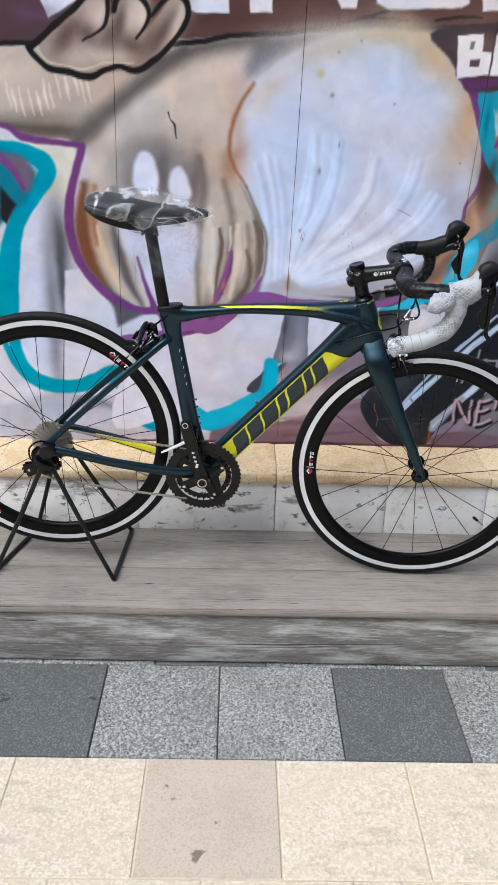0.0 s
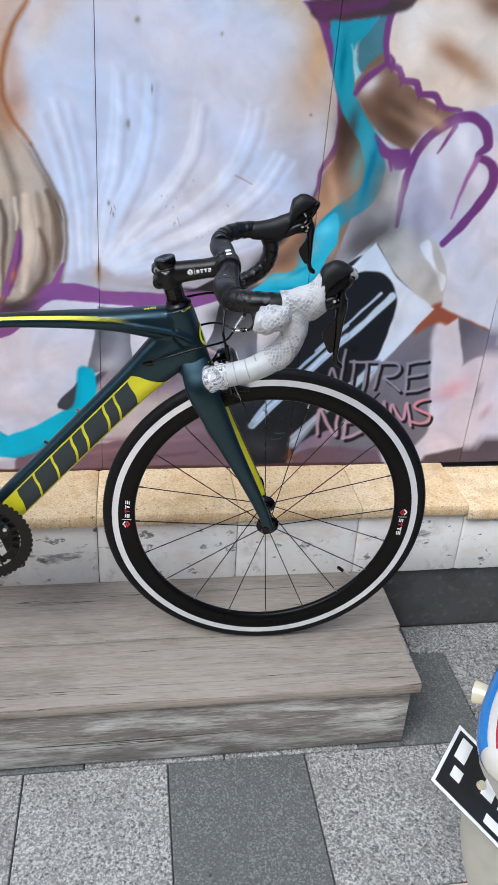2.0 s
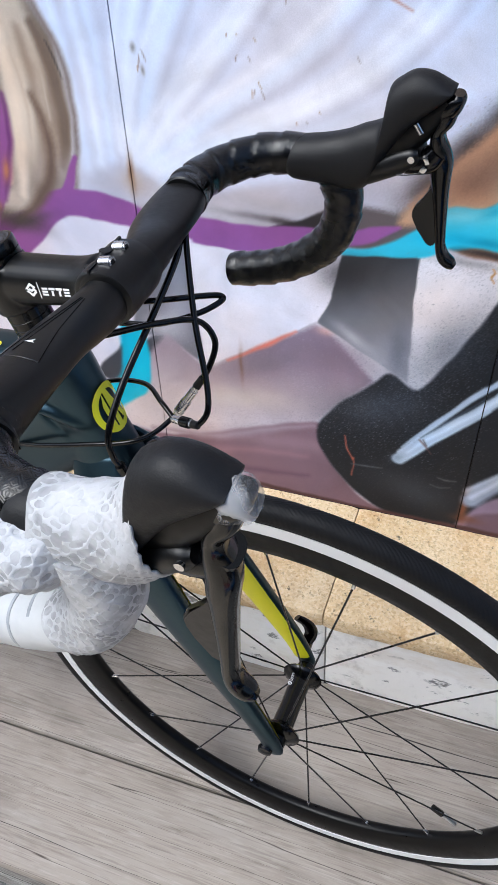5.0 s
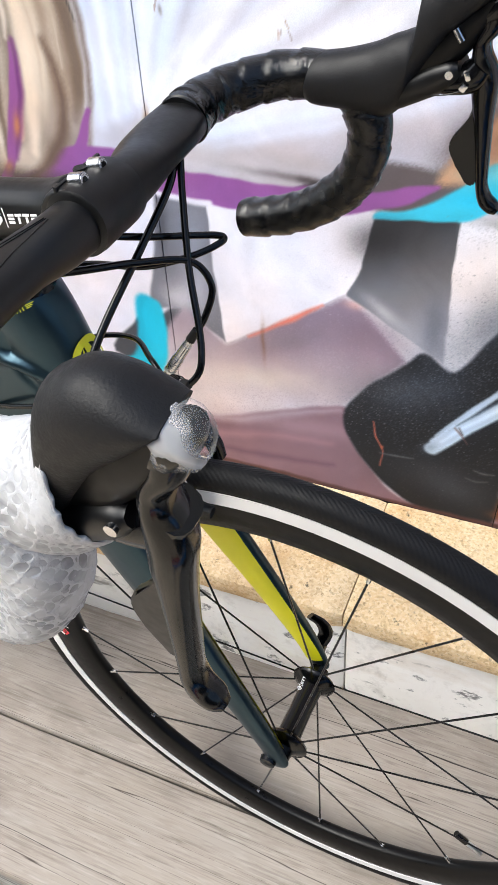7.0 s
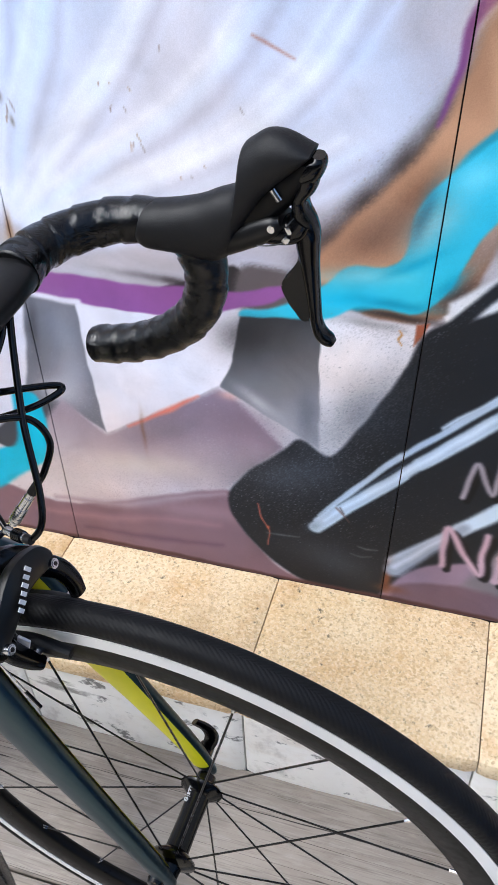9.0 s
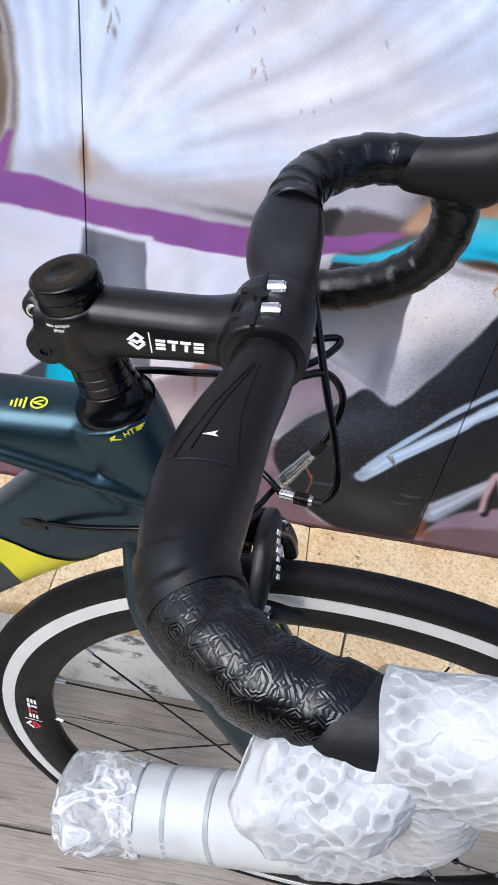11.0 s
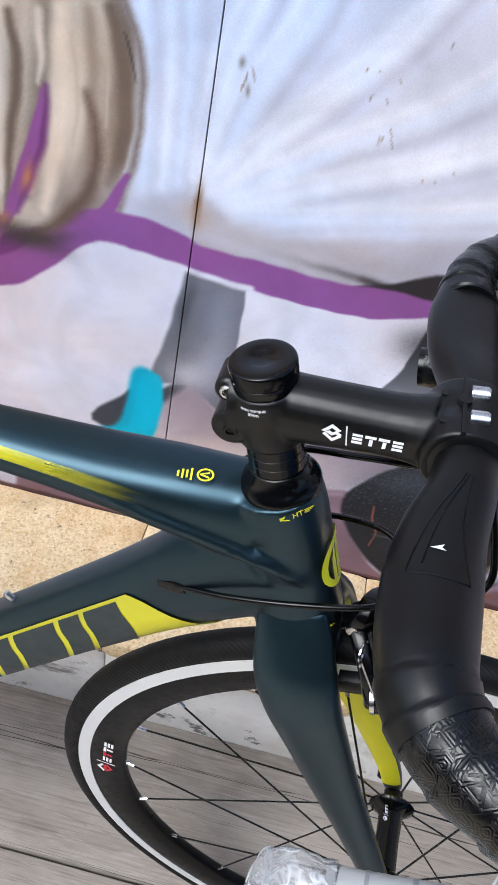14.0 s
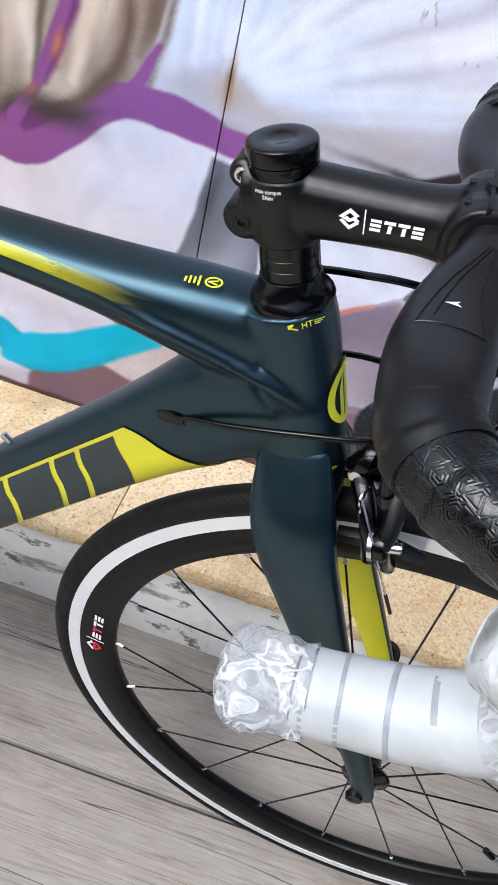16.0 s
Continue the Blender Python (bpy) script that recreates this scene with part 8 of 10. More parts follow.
def lever_set(s):
    """A brake and shift lever with its rubber hood."""
    loops = []
    for tx, tz, bx, bz, hw in [tuple(v) for v in curve(HOOD, 4)]:
        ring = []
        for k in range(28):
            a = 2 * math.pi * k / 28
            c, d = math.cos(a), math.sin(a)
            c, d = math.copysign(abs(c) ** 0.84, c), math.copysign(abs(d) ** 0.84, d)
            w = (1 + d) / 2
            ring.append(bar_at(bx + (tx - bx) * w, s * 0.191 + hw * c * (1 - 0.12 * max(0, d)), bz + (tz - bz) * w))
        loops.append(ring)
    hood = part("hood", rings(loops), M_RUBBER, bike, "black rubber brake hood")

    def bent(pts, power=2.3, n=14):
        return Tube([(*bar_at(x, s * 0.191 + s * o, z), w, h) for x, z, o, w, h in pts], power=power, n=n).skin()
    def hung(pts):
        """The near blade hangs closer to the bar."""
        c, d = (math.cos(0.095), math.sin(0.095)) if s < 0 else (1.0, 0.0)
        k = 1.1 if s < 0 else 1.0
        return [(0.168 + k * ((p[0] - 0.168) * c + (p[1] - 0.05) * d), 0.05 + k * ((p[1] - 0.05) * c - (p[0] - 0.168) * d), *p[2:]) for p in pts]
    # bracket under the cut of the rubber, inner plate, and the smoky cap over the pivot
    part("bracket", bent([(0.112, -0.001, 0, 0.0135, 0.010), (0.124, 0.005, 0, 0.0145, 0.0105), (0.138, 0.0115, 0, 0.0145, 0.0105), (0.148, 0.0165, 0, 0.0142, 0.0085), (0.1535, 0.019, 0, 0.012, 0.005)], 2.6), M_BLACK, hood)
    part("inner_plate", bent([(0.128, 0.018, 0, 0.0105, 0.012), (0.142, 0.030, 0, 0.0115, 0.013), (0.158, 0.045, 0, 0.0115, 0.011), (0.170, 0.058, 0, 0.010, 0.007)], 2.4), M_RIM, hood)
    part("lever_cap", bent([(0.1625, 0.046, 0, 0.0095, 0.0075), (0.1705, 0.052, 0, 0.0105, 0.0085), (0.1755, 0.058, 0, 0.0098, 0.0065), (0.1765, 0.062, 0, 0.007, 0.004)], 2.3), M_GLOSS, hood)
    part("brake_lever", bent(hung([(0.1695, 0.0535, 0.0, 0.0095, 0.0085), (0.1690, 0.0435, 0.0005, 0.0102, 0.0068), (0.1645, 0.0350, 0.001, 0.0105, 0.0052), (0.1640, 0.0265, 0.0015, 0.0105, 0.0058), (0.1660, 0.0170, 0.002, 0.0105, 0.0082), (0.1675, 0.0085, 0.003, 0.0102, 0.0086), (0.1675, -0.001, 0.004, 0.0098, 0.0080), (0.1682, -0.0150, 0.005, 0.009, 0.0064),
                                (0.1692, -0.0300, 0.006, 0.0086, 0.0053), (0.1704, -0.0500, 0.007, 0.0082, 0.0042), (0.1712, -0.0640, 0.0078, 0.0078, 0.0040), (0.1745, -0.0735, 0.008, 0.0074, 0.0048), (0.1800, -0.0785, 0.008, 0.0066, 0.0048), (0.1835, -0.0812, 0.008, 0.004, 0.003)])), M_GLOSS, hood, "gloss black brake lever blade")
    # shift paddle, a thin wing behind the blade
    pad = [(0.1610, -0.008), (0.1590, -0.0180), (0.1500, -0.0275), (0.1472, -0.0345), (0.1480, -0.040), (0.1528, -0.0483), (0.1606, -0.0613), (0.1660, -0.0625), (0.1690, -0.055), (0.1690, -0.02)]
    pad = hung(pad)
    bm = bmesh.new()
    a = [bm.verts.new(bar_at(x, s * 0.1955 - 0.003, z)) for x, z in pad]
    b = [bm.verts.new(bar_at(x, s * 0.1955 + 0.003, z)) for x, z in pad]
    bm.faces.new(a)
    bm.faces.new(b[::-1])
    for i in range(len(pad)):
        j = (i + 1) % len(pad)
        bm.faces.new((a[i], b[i], b[j], a[j]))
    bmesh.ops.bevel(bm, geom=bm.edges[:], offset=0.0012, segments=2, affect="EDGES")
    part("shift_paddle", bm, M_BLACK, hood)
    part("pivot", rod(bar_at(0.1485, s * 0.191 - 0.0152, 0.0172), bar_at(0.1485, s * 0.191 + 0.0152, 0.0172), 0.0026, 12), M_STEEL, hood, "bright pivot pin")
    for side in (-s,):
        y = s * 0.191 + side * 0.0125
        part("link_wire", cord([bar_at(0.130, y, 0.0035), bar_at(0.138, y, 0.0036), bar_at(0.147, y, 0.0045), bar_at(0.157, y, 0.0075)], 0.0005, 6, 5), M_SPOKE, hood, "thin spring wire")
        part("pivot_arm", bent([(0.140, 0.0095, 0, 0.0118, 0.008), (0.150, 0.0095, 0, 0.0115, 0.0085), (0.160, 0.0125, 0, 0.0112, 0.0095), (0.166, 0.020, 0, 0.010, 0.008)], 2.5), M_GLOSS, hood)
        part("cable_stop", box(bar_at(0.1595, y, 0.0165), (0.0035, 0.002, 0.0055), 0.0008, Matrix.Rotation(radians(-20), 4, "Y")), M_STEEL, hood, "bright cable stop")
        part("spring_pin", rod(bar_at(0.1500, y, 0.0435), bar_at(0.1545, y, 0.0365), 0.0024, 10), M_STEEL, hood)
        part("link_plate", box(bar_at(0.1575, y, 0.0095), (0.0045, 0.002, 0.0055), 0.001, Matrix.Rotation(radians(35), 4, "Y")), M_STEEL, hood)


for s in (-1, 1):
    lever_set(s)

# stem face plate, bolts and print
PY = Y0 - 0.0115
plate = part("face_plate", merged(
    lathe([(0.0178, -0.0228), (0.0198, -0.0216), (0.0205, -0.016), (0.0205, -0.006), (0.0202, 0), (0.0205, 0.006), (0.0205, 0.016), (0.0198, 0.0216), (0.0178, 0.0228)], (0.1163, PY, 1.0645), n=40)), M_BLACK, stem)
for dy in (-0.0095, 0.0095):
    for dz in (0.0205, -0.0215):
        if dz < 0:
            part("ear", Tube([(0.1072, PY + dy, 1.0645 + dz * 0.78, 0.0056, 0.0042), (0.1117, PY + dy, 1.0650 + dz * 0.86, 0.0060, 0.0044), (0.1147, PY + dy, 1.0653 + dz * 0.87, 0.0058, 0.0044), (0.1160, PY + dy, 1.0654 + dz * 0.87, 0.0048, 0.0036)], power=2.3, n=14).skin(), M_BLACK, plate)
        bolt = part("bolt", merged(rod((0.1112, PY + dy, 1.0655 + dz * 0.90), (0.1192, PY + dy, 1.0668 + dz * 0.90), 0.0044, 16), rod((0.1192, PY + dy, 1.0668 + dz * 0.90), (0.1200, PY + dy, 1.0669 + dz * 0.90), 0.0037, 16)), M_STEEL, plate, "bright steel bolt")
        part("socket", rod((0.1197, PY + dy, 1.0669 + dz * 0.90), (0.1203, PY + dy, 1.0670 + dz * 0.90), 0.0021, 6), M_GLOSS, bolt)
part("slot", box((0.1082, PY, 1.0812), (0.0021, 0.0440, 0.0082), 0.0003), M_RUBBER, plate)
part("slot_eye", rod((0.1082, PY + 0.003, 1.0760), (0.1082, PY + 0.003, 1.0856), 0.0036, 14), M_RUBBER, plate)
for k in (-1, 1):
    part("thread_hole", rod((0.1004, PY + 0.0105 * k, 1.0765), (0.0997, PY + 0.0105 * k, 1.0806), 0.0024, 14), M_RUBBER, stem)
for x, z, out_y, mat in ((-0.0085, 1.0537, 0.0112, M_STEEL), (-0.0030, 1.0325, 0.0168, M_GLOSS)):
    part("clamp_bolt", merged(rod((x, Y0 - out_y + 0.0003, z), (x, Y0 + 0.0165, z), 0.0042, 14), lathe([(0.0024, -out_y), (0.0026, -out_y - 0.001), (0.0037, -out_y - 0.001), (0.0042, -out_y - 0.0002), (0.0042, -out_y + 0.0013)], (x, Y0, z), n=18)), mat, stem)
    part("socket", rod((x, Y0 - out_y, z), (x, Y0 - out_y + 0.0008, z), 0.0023, 6), M_GLOSS, stem)

# ---- drivetrain ----
BB = (-0.361, Y0, 0.520)
ring_y = Y0 - 0.046


def toothed(c, y, r, teeth, depth, thick, r_in, n_sub=4):
    """A toothed ring plate with a round hole."""
    outer, inner = [], []
    n = teeth * n_sub
    for k in range(n):
        a = 2 * math.pi * k / n
        rr = r + depth * (0.0, 0.8, 1.0, 0.8)[k % n_sub]
        outer.append((c[0] + rr * math.cos(a), c[2] + rr * math.sin(a)))
        inner.append((c[0] + r_in * math.cos(a), c[2] + r_in * math.sin(a)))
    return rings([[(x, y - thick / 2, z) for x, z in outer], [(x, y + thick / 2, z) for x, z in outer], [(x, y + thick / 2, z) for x, z in inner], [(x, y - thick / 2, z) for x, z in inner]], closed=True)


crank = part("crankset", merged(
    lathe([(0.013, -0.086), (0.0175, -0.085), (0.0185, -0.07), (0.021, -0.05), (0.021, -0.04)], BB, n=28),
    lathe([(0.013, 0.082), (0.0175, 0.08), (0.0185, 0.06), (0.021, 0.042)], BB, n=24)), M_BLACK, bike)
big = part("chainring", toothed(BB, ring_y, 0.0950, 50, 0.0045, 0.003, 0.0755), M_BLACK, crank, "black outer chainring")
part("chainring", toothed(BB, ring_y + 0.007, 0.070, 34, 0.004, 0.0025, 0.059), M_BLACK, crank)
for k in range(26):
    a = 2 * math.pi * (k + 0.5) / 26
    if k % 6 < 4:
        part("web", box((BB[0] + 0.068 * math.cos(a), ring_y + 0.001, BB[2] + 0.068 * math.sin(a)), (0.018, 0.003, 0.003), 0.0, Matrix.Rotation(-a, 4, "Y")), M_BLACK, big)
for k in range(4):
    a = radians(30 + 90 * k)
    e = (BB[0] + 0.058 * math.cos(a), Y0 - 0.052, BB[2] + 0.058 * math.sin(a))
    arm = part("spider_arm", Tube([(BB[0], Y0 - 0.058, BB[2], 0.007, 0.018), (BB[0] + 0.03 * math.cos(a), Y0 - 0.056, BB[2] + 0.03 * math.sin(a), 0.006, 0.0135), (*e, 0.004, 0.0125)], power=2.6, n=12).skin(), M_BLACK, crank)
    part("chainring_bolt", rod((e[0], e[1] - 0.0055, e[2]), (e[0], e[1] + 0.006, e[2]), 0.0042, 12), M_STEEL, arm)
part("axle_end", lathe([(0.0095, -0.0885), (0.0125, -0.0885), (0.013, -0.086)], BB, n=24), M_STEEL, crank)
part("axle_bore", lathe([(0.0001, -0.0889), (0.0096, -0.0889), (0.0096, -0.086)], BB, n=20), M_GLOSS, crank)
for s, tip in ((-1, (-0.4005, 0.685)), (1, (-0.322, 0.355))):
    y1, y2 = Y0 + s * 0.074, Y0 + s * 0.083
    part("crank_arm", merged(Tube([(BB[0], y1, BB[2], 0.009, 0.019), (BB[0] * 0.6 + tip[0] * 0.4, (y1 + y2) / 2, BB[2] * 0.6 + tip[1] * 0.4, 0.0065, 0.0155), (*(tip[0] * 0.9 + BB[0] * 0.1, y2, tip[1] * 0.9 + BB[2] * 0.1), 0.0065, 0.0155), (tip[0], y2, tip[1] + (0.008 if s < 0 else -0.008), 0.006, 0.011)], power=2.4, n=14).skin()), M_BLACK, crank, "black crank arm with worn white print")
    part("pedal_eye", lathe([(0.0055, -0.0076), (0.0078, -0.0076), (0.0078, 0.0076), (0.0055, 0.0076)], (tip[0], y2, tip[1] - (0.001 if s < 0 else -0.001)), n=18, closed=True), M_STEEL, crank, "bright pedal eye")
for k in range(6):
    w = 0.3 + 0.075 * k
    part("arm_mark", box((BB[0] * (1 - w) + (-0.4005) * w - 0.001, Y0 - 0.0855, BB[2] * (1 - w) + 0.685 * w), (0.0065, 0.0012, 0.005 if k else 0.011), 0.0, Matrix.Rotation(radians(13), 4, "Y")), M_WHITE if k == 0 else M_TRACK, crank)

M_CHAIN = paint("oiled_chain_steel", srgb(150, 142, 131), 0.4, metal=0.8, vary=0.15, scale=200)
M_CASS = paint("satin_steel", srgb(176, 170, 162), 0.38, metal=0.8, vary=0.1, scale=200)
cassette = part("cassette", lathe([(0.018, -0.047), (0.02, -0.02)], RW, n=24), M_GLOSS, rear)
for k in range(9):
    part("sprocket", toothed(RW, Y0 - 0.050 + k * 0.0042, 0.0215 + 0.0036 * k, 12 + 2 * k, 0.0058, 0.0011, 0.0175 + 0.0018 * k), M_CASS, cassette, "bright steel sprocket")


def chain_run(a, b, name, links):
    """Links from a to b, turn and turn about wide and narrow."""
    a, b = Vector(a), Vector(b)
    run = thing_part(name)
    for k in range(links):
        p = a.lerp(b, (k + 0.5) / links)
        p.z -= 0.004 * math.sin(math.pi * (k + 0.5) / links)
        d = (b - a).normalized()
        ang = math.atan2(d.z, d.x)
        w = 0.006 if k % 2 else 0.0042
        bm = merged(box(p, (0.0105, w, 0.0052), 0.0012, Matrix.Rotation(-ang, 4, "Y"), 1), rod(p + Vector((-0.004, -0.0036, 0)), p + Vector((-0.004, 0.0036, 0)), 0.0024, 8))
        part("link", bm, M_CHAIN, run)


def thing_part(name):
    e = new(name)
    e.parent = bike
    e.matrix_parent_inverse = bike.matrix_world.inverted()
    bpy.context.view_layer.update()
    return e


chain_run((-0.735, Y0 - 0.034, 0.645), (BB[0] - 0.03, ring_y, BB[2] + 0.078), "chain_upper", 36)
chain_run((-0.785, Y0 - 0.045, 0.508), (BB[0] - 0.045, ring_y, BB[2] - 0.070), "chain_lower", 42)
PUL = [(-0.752, Y0 - 0.046, 0.546), (-0.816, Y0 - 0.046, 0.531)]
mech = part("rear_derailleur", merged(
    Tube([(-0.762, Y0 - 0.072, 0.600, 0.008, 0.015), (-0.770, Y0 - 0.082, 0.582, 0.012, 0.020), (-0.759, Y0 - 0.086, 0.556, 0.013, 0.022), (-0.748, Y0 - 0.074, 0.544, 0.010, 0.018)], power=2.4, n=14).skin(),
    Tube([(-0.775, Y0 - 0.074, 0.606, 0.006, 0.01), (-0.787, Y0 - 0.076, 0.59, 0.006, 0.012), (-0.782, Y0 - 0.08, 0.566, 0.007, 0.012)], power=2.4, n=12).skin()), M_GLOSS, bike, "black rear derailleur")
for y in (Y0 - 0.0525, Y0 - 0.0395):
    part("cage_plate", Tube([(-0.740, y, 0.55, 0.0014, 0.018), (-0.775, y, 0.541, 0.0014, 0.014), (-0.826, y, 0.528, 0.0014, 0.020)], power=2.6, n=10).skin(), M_BLACK, mech)
for p in PUL:
    part("pulley", toothed(p, p[1], 0.0165, 11, 0.005, 0.003, 0.004), M_GLOSS, mech)
    part("pulley_bolt", rod((p[0], p[1] - 0.011, p[2]), (p[0], p[1] + 0.008, p[2]), 0.0035, 10), M_STEEL, mech)
part("derailleur_cable", cord([(-0.72, Y0 - 0.066, 0.592), (-0.765, Y0 - 0.078, 0.628), (-0.798, Y0 - 0.082, 0.612), (-0.80, Y0 - 0.082, 0.58), (-0.787, Y0 - 0.08, 0.572)], 0.0025), M_GLOSS, mech)
part("hanger_bolt", rod((-0.76, Y0 - 0.09, 0.583), (-0.76, Y0 - 0.07, 0.583), 0.0055, 12), M_STEEL, mech)
fd = part("front_derailleur", merged(Tube([(-0.425, Y0 - 0.048, 0.604, 0.007, 0.003), (-0.39, Y0 - 0.048, 0.618, 0.007, 0.004), (-0.352, Y0 - 0.05, 0.618, 0.006, 0.004)], power=3, n=10).skin(), box((-0.385, Y0 - 0.03, 0.636), (0.02, 0.03, 0.026), 0.003)), M_GLOSS, bike)
part("cage_tail", Tube([(-0.468, Y0 - 0.05, 0.588, 0.005, 0.0012), (-0.43, Y0 - 0.05, 0.606, 0.006, 0.003), (-0.40, Y0 - 0.05, 0.622, 0.006, 0.004)], power=3, n=10).skin(), M_TRACK, fd, "bright steel cage")
for z in (0.655, 0.672, 0.70, 0.72):
    part("bottle_boss", rod((-0.374 - (z - 0.65) * 0.16, Y0 - 0.006, z), (-0.366 - (z - 0.65) * 0.16, Y0 - 0.006, z), 0.003, 8), M_STEEL, frame_part)
for u in (-0.20, -0.135):
    part("bottle_boss", rod((u - 0.022, Y0, 0.709 + (u + 0.2) * 1.035), (u - 0.028, Y0, 0.715 + (u + 0.2) * 1.035), 0.003, 8), M_STEEL, frame_part)
for k in range(5):
    part("tube_mark", box((-0.4165 + 0.0085 * k * 0.45, Y0 - 0.0162, 0.855 - 0.022 * k), (0.0014, 0.0006, 0.007 + 0.002 * (k % 2)), 0.0, Matrix.Rotation(radians(9), 4, "Y")), M_TRACK, frame_part)


# ---- brakes ----
def lathe_on(at, axis, profile, n=22):
    """Rings of (radius, height) about any axis through a place."""
    q = Vector(axis).to_track_quat("Z", "Y").to_matrix()
    return rings([[Vector(at) + q @ Vector((r * math.cos(2 * math.pi * k / n), r * math.sin(2 * math.pi * k / n), h)) for k in range(n)] for r, h in profile])


def caliper(name, at, out, up, label):
    """A dual-pivot rim brake; at: centre bolt; out: away from the fork or stay; up: upwards along it. Arms reach over the tyre."""
    at, out, up = Vector(at), Vector(out).normalized(), Vector(up).normalized()
    side = Vector((0, 1, 0))

    def P(o, s, u):
        return at + out * o + side * s + up * u

    def tb(pts, **k):
        return Tube([(*P(*p[:3]), p[3] * 1.2, p[4] * 1.35) for p in pts], side=tuple(out), n=12, power=2.5, **k).skin()
    b = part(name, merged(
        tb([(0.010, -0.008, 0.010, 0.006, 0.007), (0.024, -0.004, 0.017, 0.0075, 0.010), (0.034, 0.006, 0.013, 0.0070, 0.0095), (0.040, 0.018, 0.000, 0.006, 0.008)]),
        tb([(0.014, -0.006, 0.006, 0.006, 0.008), (0.022, -0.022, -0.004, 0.006, 0.0085), (0.026, -0.034, -0.022, 0.0055, 0.007), (0.024, -0.031, -0.046, 0.005, 0.006)]),
        rod(P(-0.004, 0, 0), P(0.030, 0, 0), 0.006, 12)), M_GLOSS, bike, label)
    arm = part("front_arm", tb([(0.043, 0.021, -0.003, 0.005, 0.0065), (0.0455, 0.010, 0.008, 0.0058, 0.0088), (0.0460, -0.010, 0.012, 0.0058, 0.0098), (0.0440, -0.028, 0.004, 0.0055, 0.0090), (0.0400, -0.042, -0.008, 0.005, 0.0072), (0.0360, -0.047, -0.016, 0.005, 0.006)]), M_BLACK, b, "black arm with white bars")
    part("far_arm", tb([(0.043, 0.015, 0.000, 0.005, 0.0065), (0.0465, 0.0235, -0.014, 0.005, 0.0062), (0.0480, 0.0265, -0.030, 0.0045, 0.0055), (0.0470, 0.0255, -0.043, 0.0045, 0.0050)]), M_GLOSS, b)
    near = part("near_arm", tb([(0.036, -0.045, -0.014, 0.005, 0.006), (0.0345, -0.041, -0.030, 0.005, 0.0060), (0.0340, -0.034, -0.048, 0.0045, 0.0052), (0.0360, -0.029, -0.058, 0.004, 0.0042)]), M_GLOSS, b)
    part("pad_plate", box(P(0.033, -0.030, -0.036), (0.010, 0.0022, 0.020), 0.0008, Matrix.Rotation(radians(20), 4, "Y")), M_TRACK, near, "bright steel pad plate")
    for k, q in ((1, (0.048, 0.0185, -0.003)), (-1, (0.043, -0.048, -0.016))):
        part("pivot_bolt", merged(rod(P(q[0] - 0.006, q[1], q[2]), P(q[0] + 0.005, q[1], q[2]), 0.0040, 14), rod(P(q[0] + 0.005, q[1], q[2]), P(q[0] + 0.0056, q[1], q[2]), 0.0030, 14)), M_STEEL, b, "bright socket bolt")
        part("bolt_socket", rod(P(q[0] + 0.0054, q[1], q[2]), P(q[0] + 0.0060, q[1], q[2]), 0.0018, 6), M_GLOSS, b)
    part("quick_release", lathe_on(P(0.032, -0.0475, -0.016), out, [(0.0085, -0.005), (0.0100, -0.003), (0.0100, 0.006), (0.0085, 0.0075), (0.004, 0.0078)]), M_GLOSS, b, "round black quick release")
    part("release_ring", lathe_on(P(0.032, -0.0475, -0.016), out, [(0.0106, -0.004), (0.0106, -0.0010)]), M_STEEL, b)
    for s in (-1, 1):
        shoe = part("brake_shoe", Tube([(*P(0.000, s * 0.0195, -0.042), 0.0050, 0.005), (*P(0.030, s * 0.0195, -0.046), 0.0055, 0.006), (*P(0.058, s * 0.0195, -0.058), 0.0045, 0.0045)], side=(0, 1, 0), power=3, n=10).skin(), M_RUBBER, b)
        part("shoe_bolt", rod(P(0.034, s * 0.024, -0.050), P(0.034, s * 0.0375, -0.050), 0.0044, 12), M_STEEL, shoe)
    part("spring", cord([P(0.022 + 0.002 * math.cos(a), -0.028 + 0.0062 * math.cos(a), 0.008 + 0.004 * math.sin(a) - a * 0.0010) for a in [k * 0.6 for k in range(30)]], 0.0011, 6, 3), M_STEEL, b, "bright steel spring")
    part("pivot_nut", merged(rod(P(0.014, -0.018, 0.012), P(0.014, 0.002, 0.012), 0.0042, 14), rod(P(0.014, -0.016, 0.012), P(0.014, -0.010, 0.012), 0.0050, 14)), M_STEEL, b, "bright knurled nut")
    part("cable_wire", rod(P(0.026, -0.052, 0.030), P(0.040, -0.055, -0.066), 0.0008, 6), M_STEEL, b)
    part("wire_end", rod(P(0.0385, -0.0547, -0.056), P(0.0412, -0.0552, -0.074), 0.0014, 8), M_GLOSS, b)
    for i in range(6):
        q = P(0.0545, -0.004 - i * 0.0048, 0.0165 - i * 0.0031)
        part("arm_mark", box(q, (0.0008, 0.0032, 0.0052 if i % 2 else 0.0060), 0.0, Matrix.Rotation(radians(28), 4, "X") @ Matrix.Rotation(-math.atan2(out.z, out.x), 4, "Y")), M_WHITE, arm)
    return b


caliper("front_brake", (0.088, Y0, 0.866), (0.94, 0, 0.30), (-0.30, 0, 0.94), "black dual-pivot front brake")
caliper("rear_brake", (-0.472, Y0, 0.876), (-0.74, 0, 0.55), (0.55, 0, 0.74), "black dual-pivot rear brake")
part("brake_cable", cord([(-0.486, Y0 - 0.028, 0.915), (-0.47, Y0 - 0.026, 0.926), (-0.445, Y0 - 0.014, 0.942), (-0.42, Y0 - 0.004, 0.955)], 0.0026), M_GLOSS, bike)

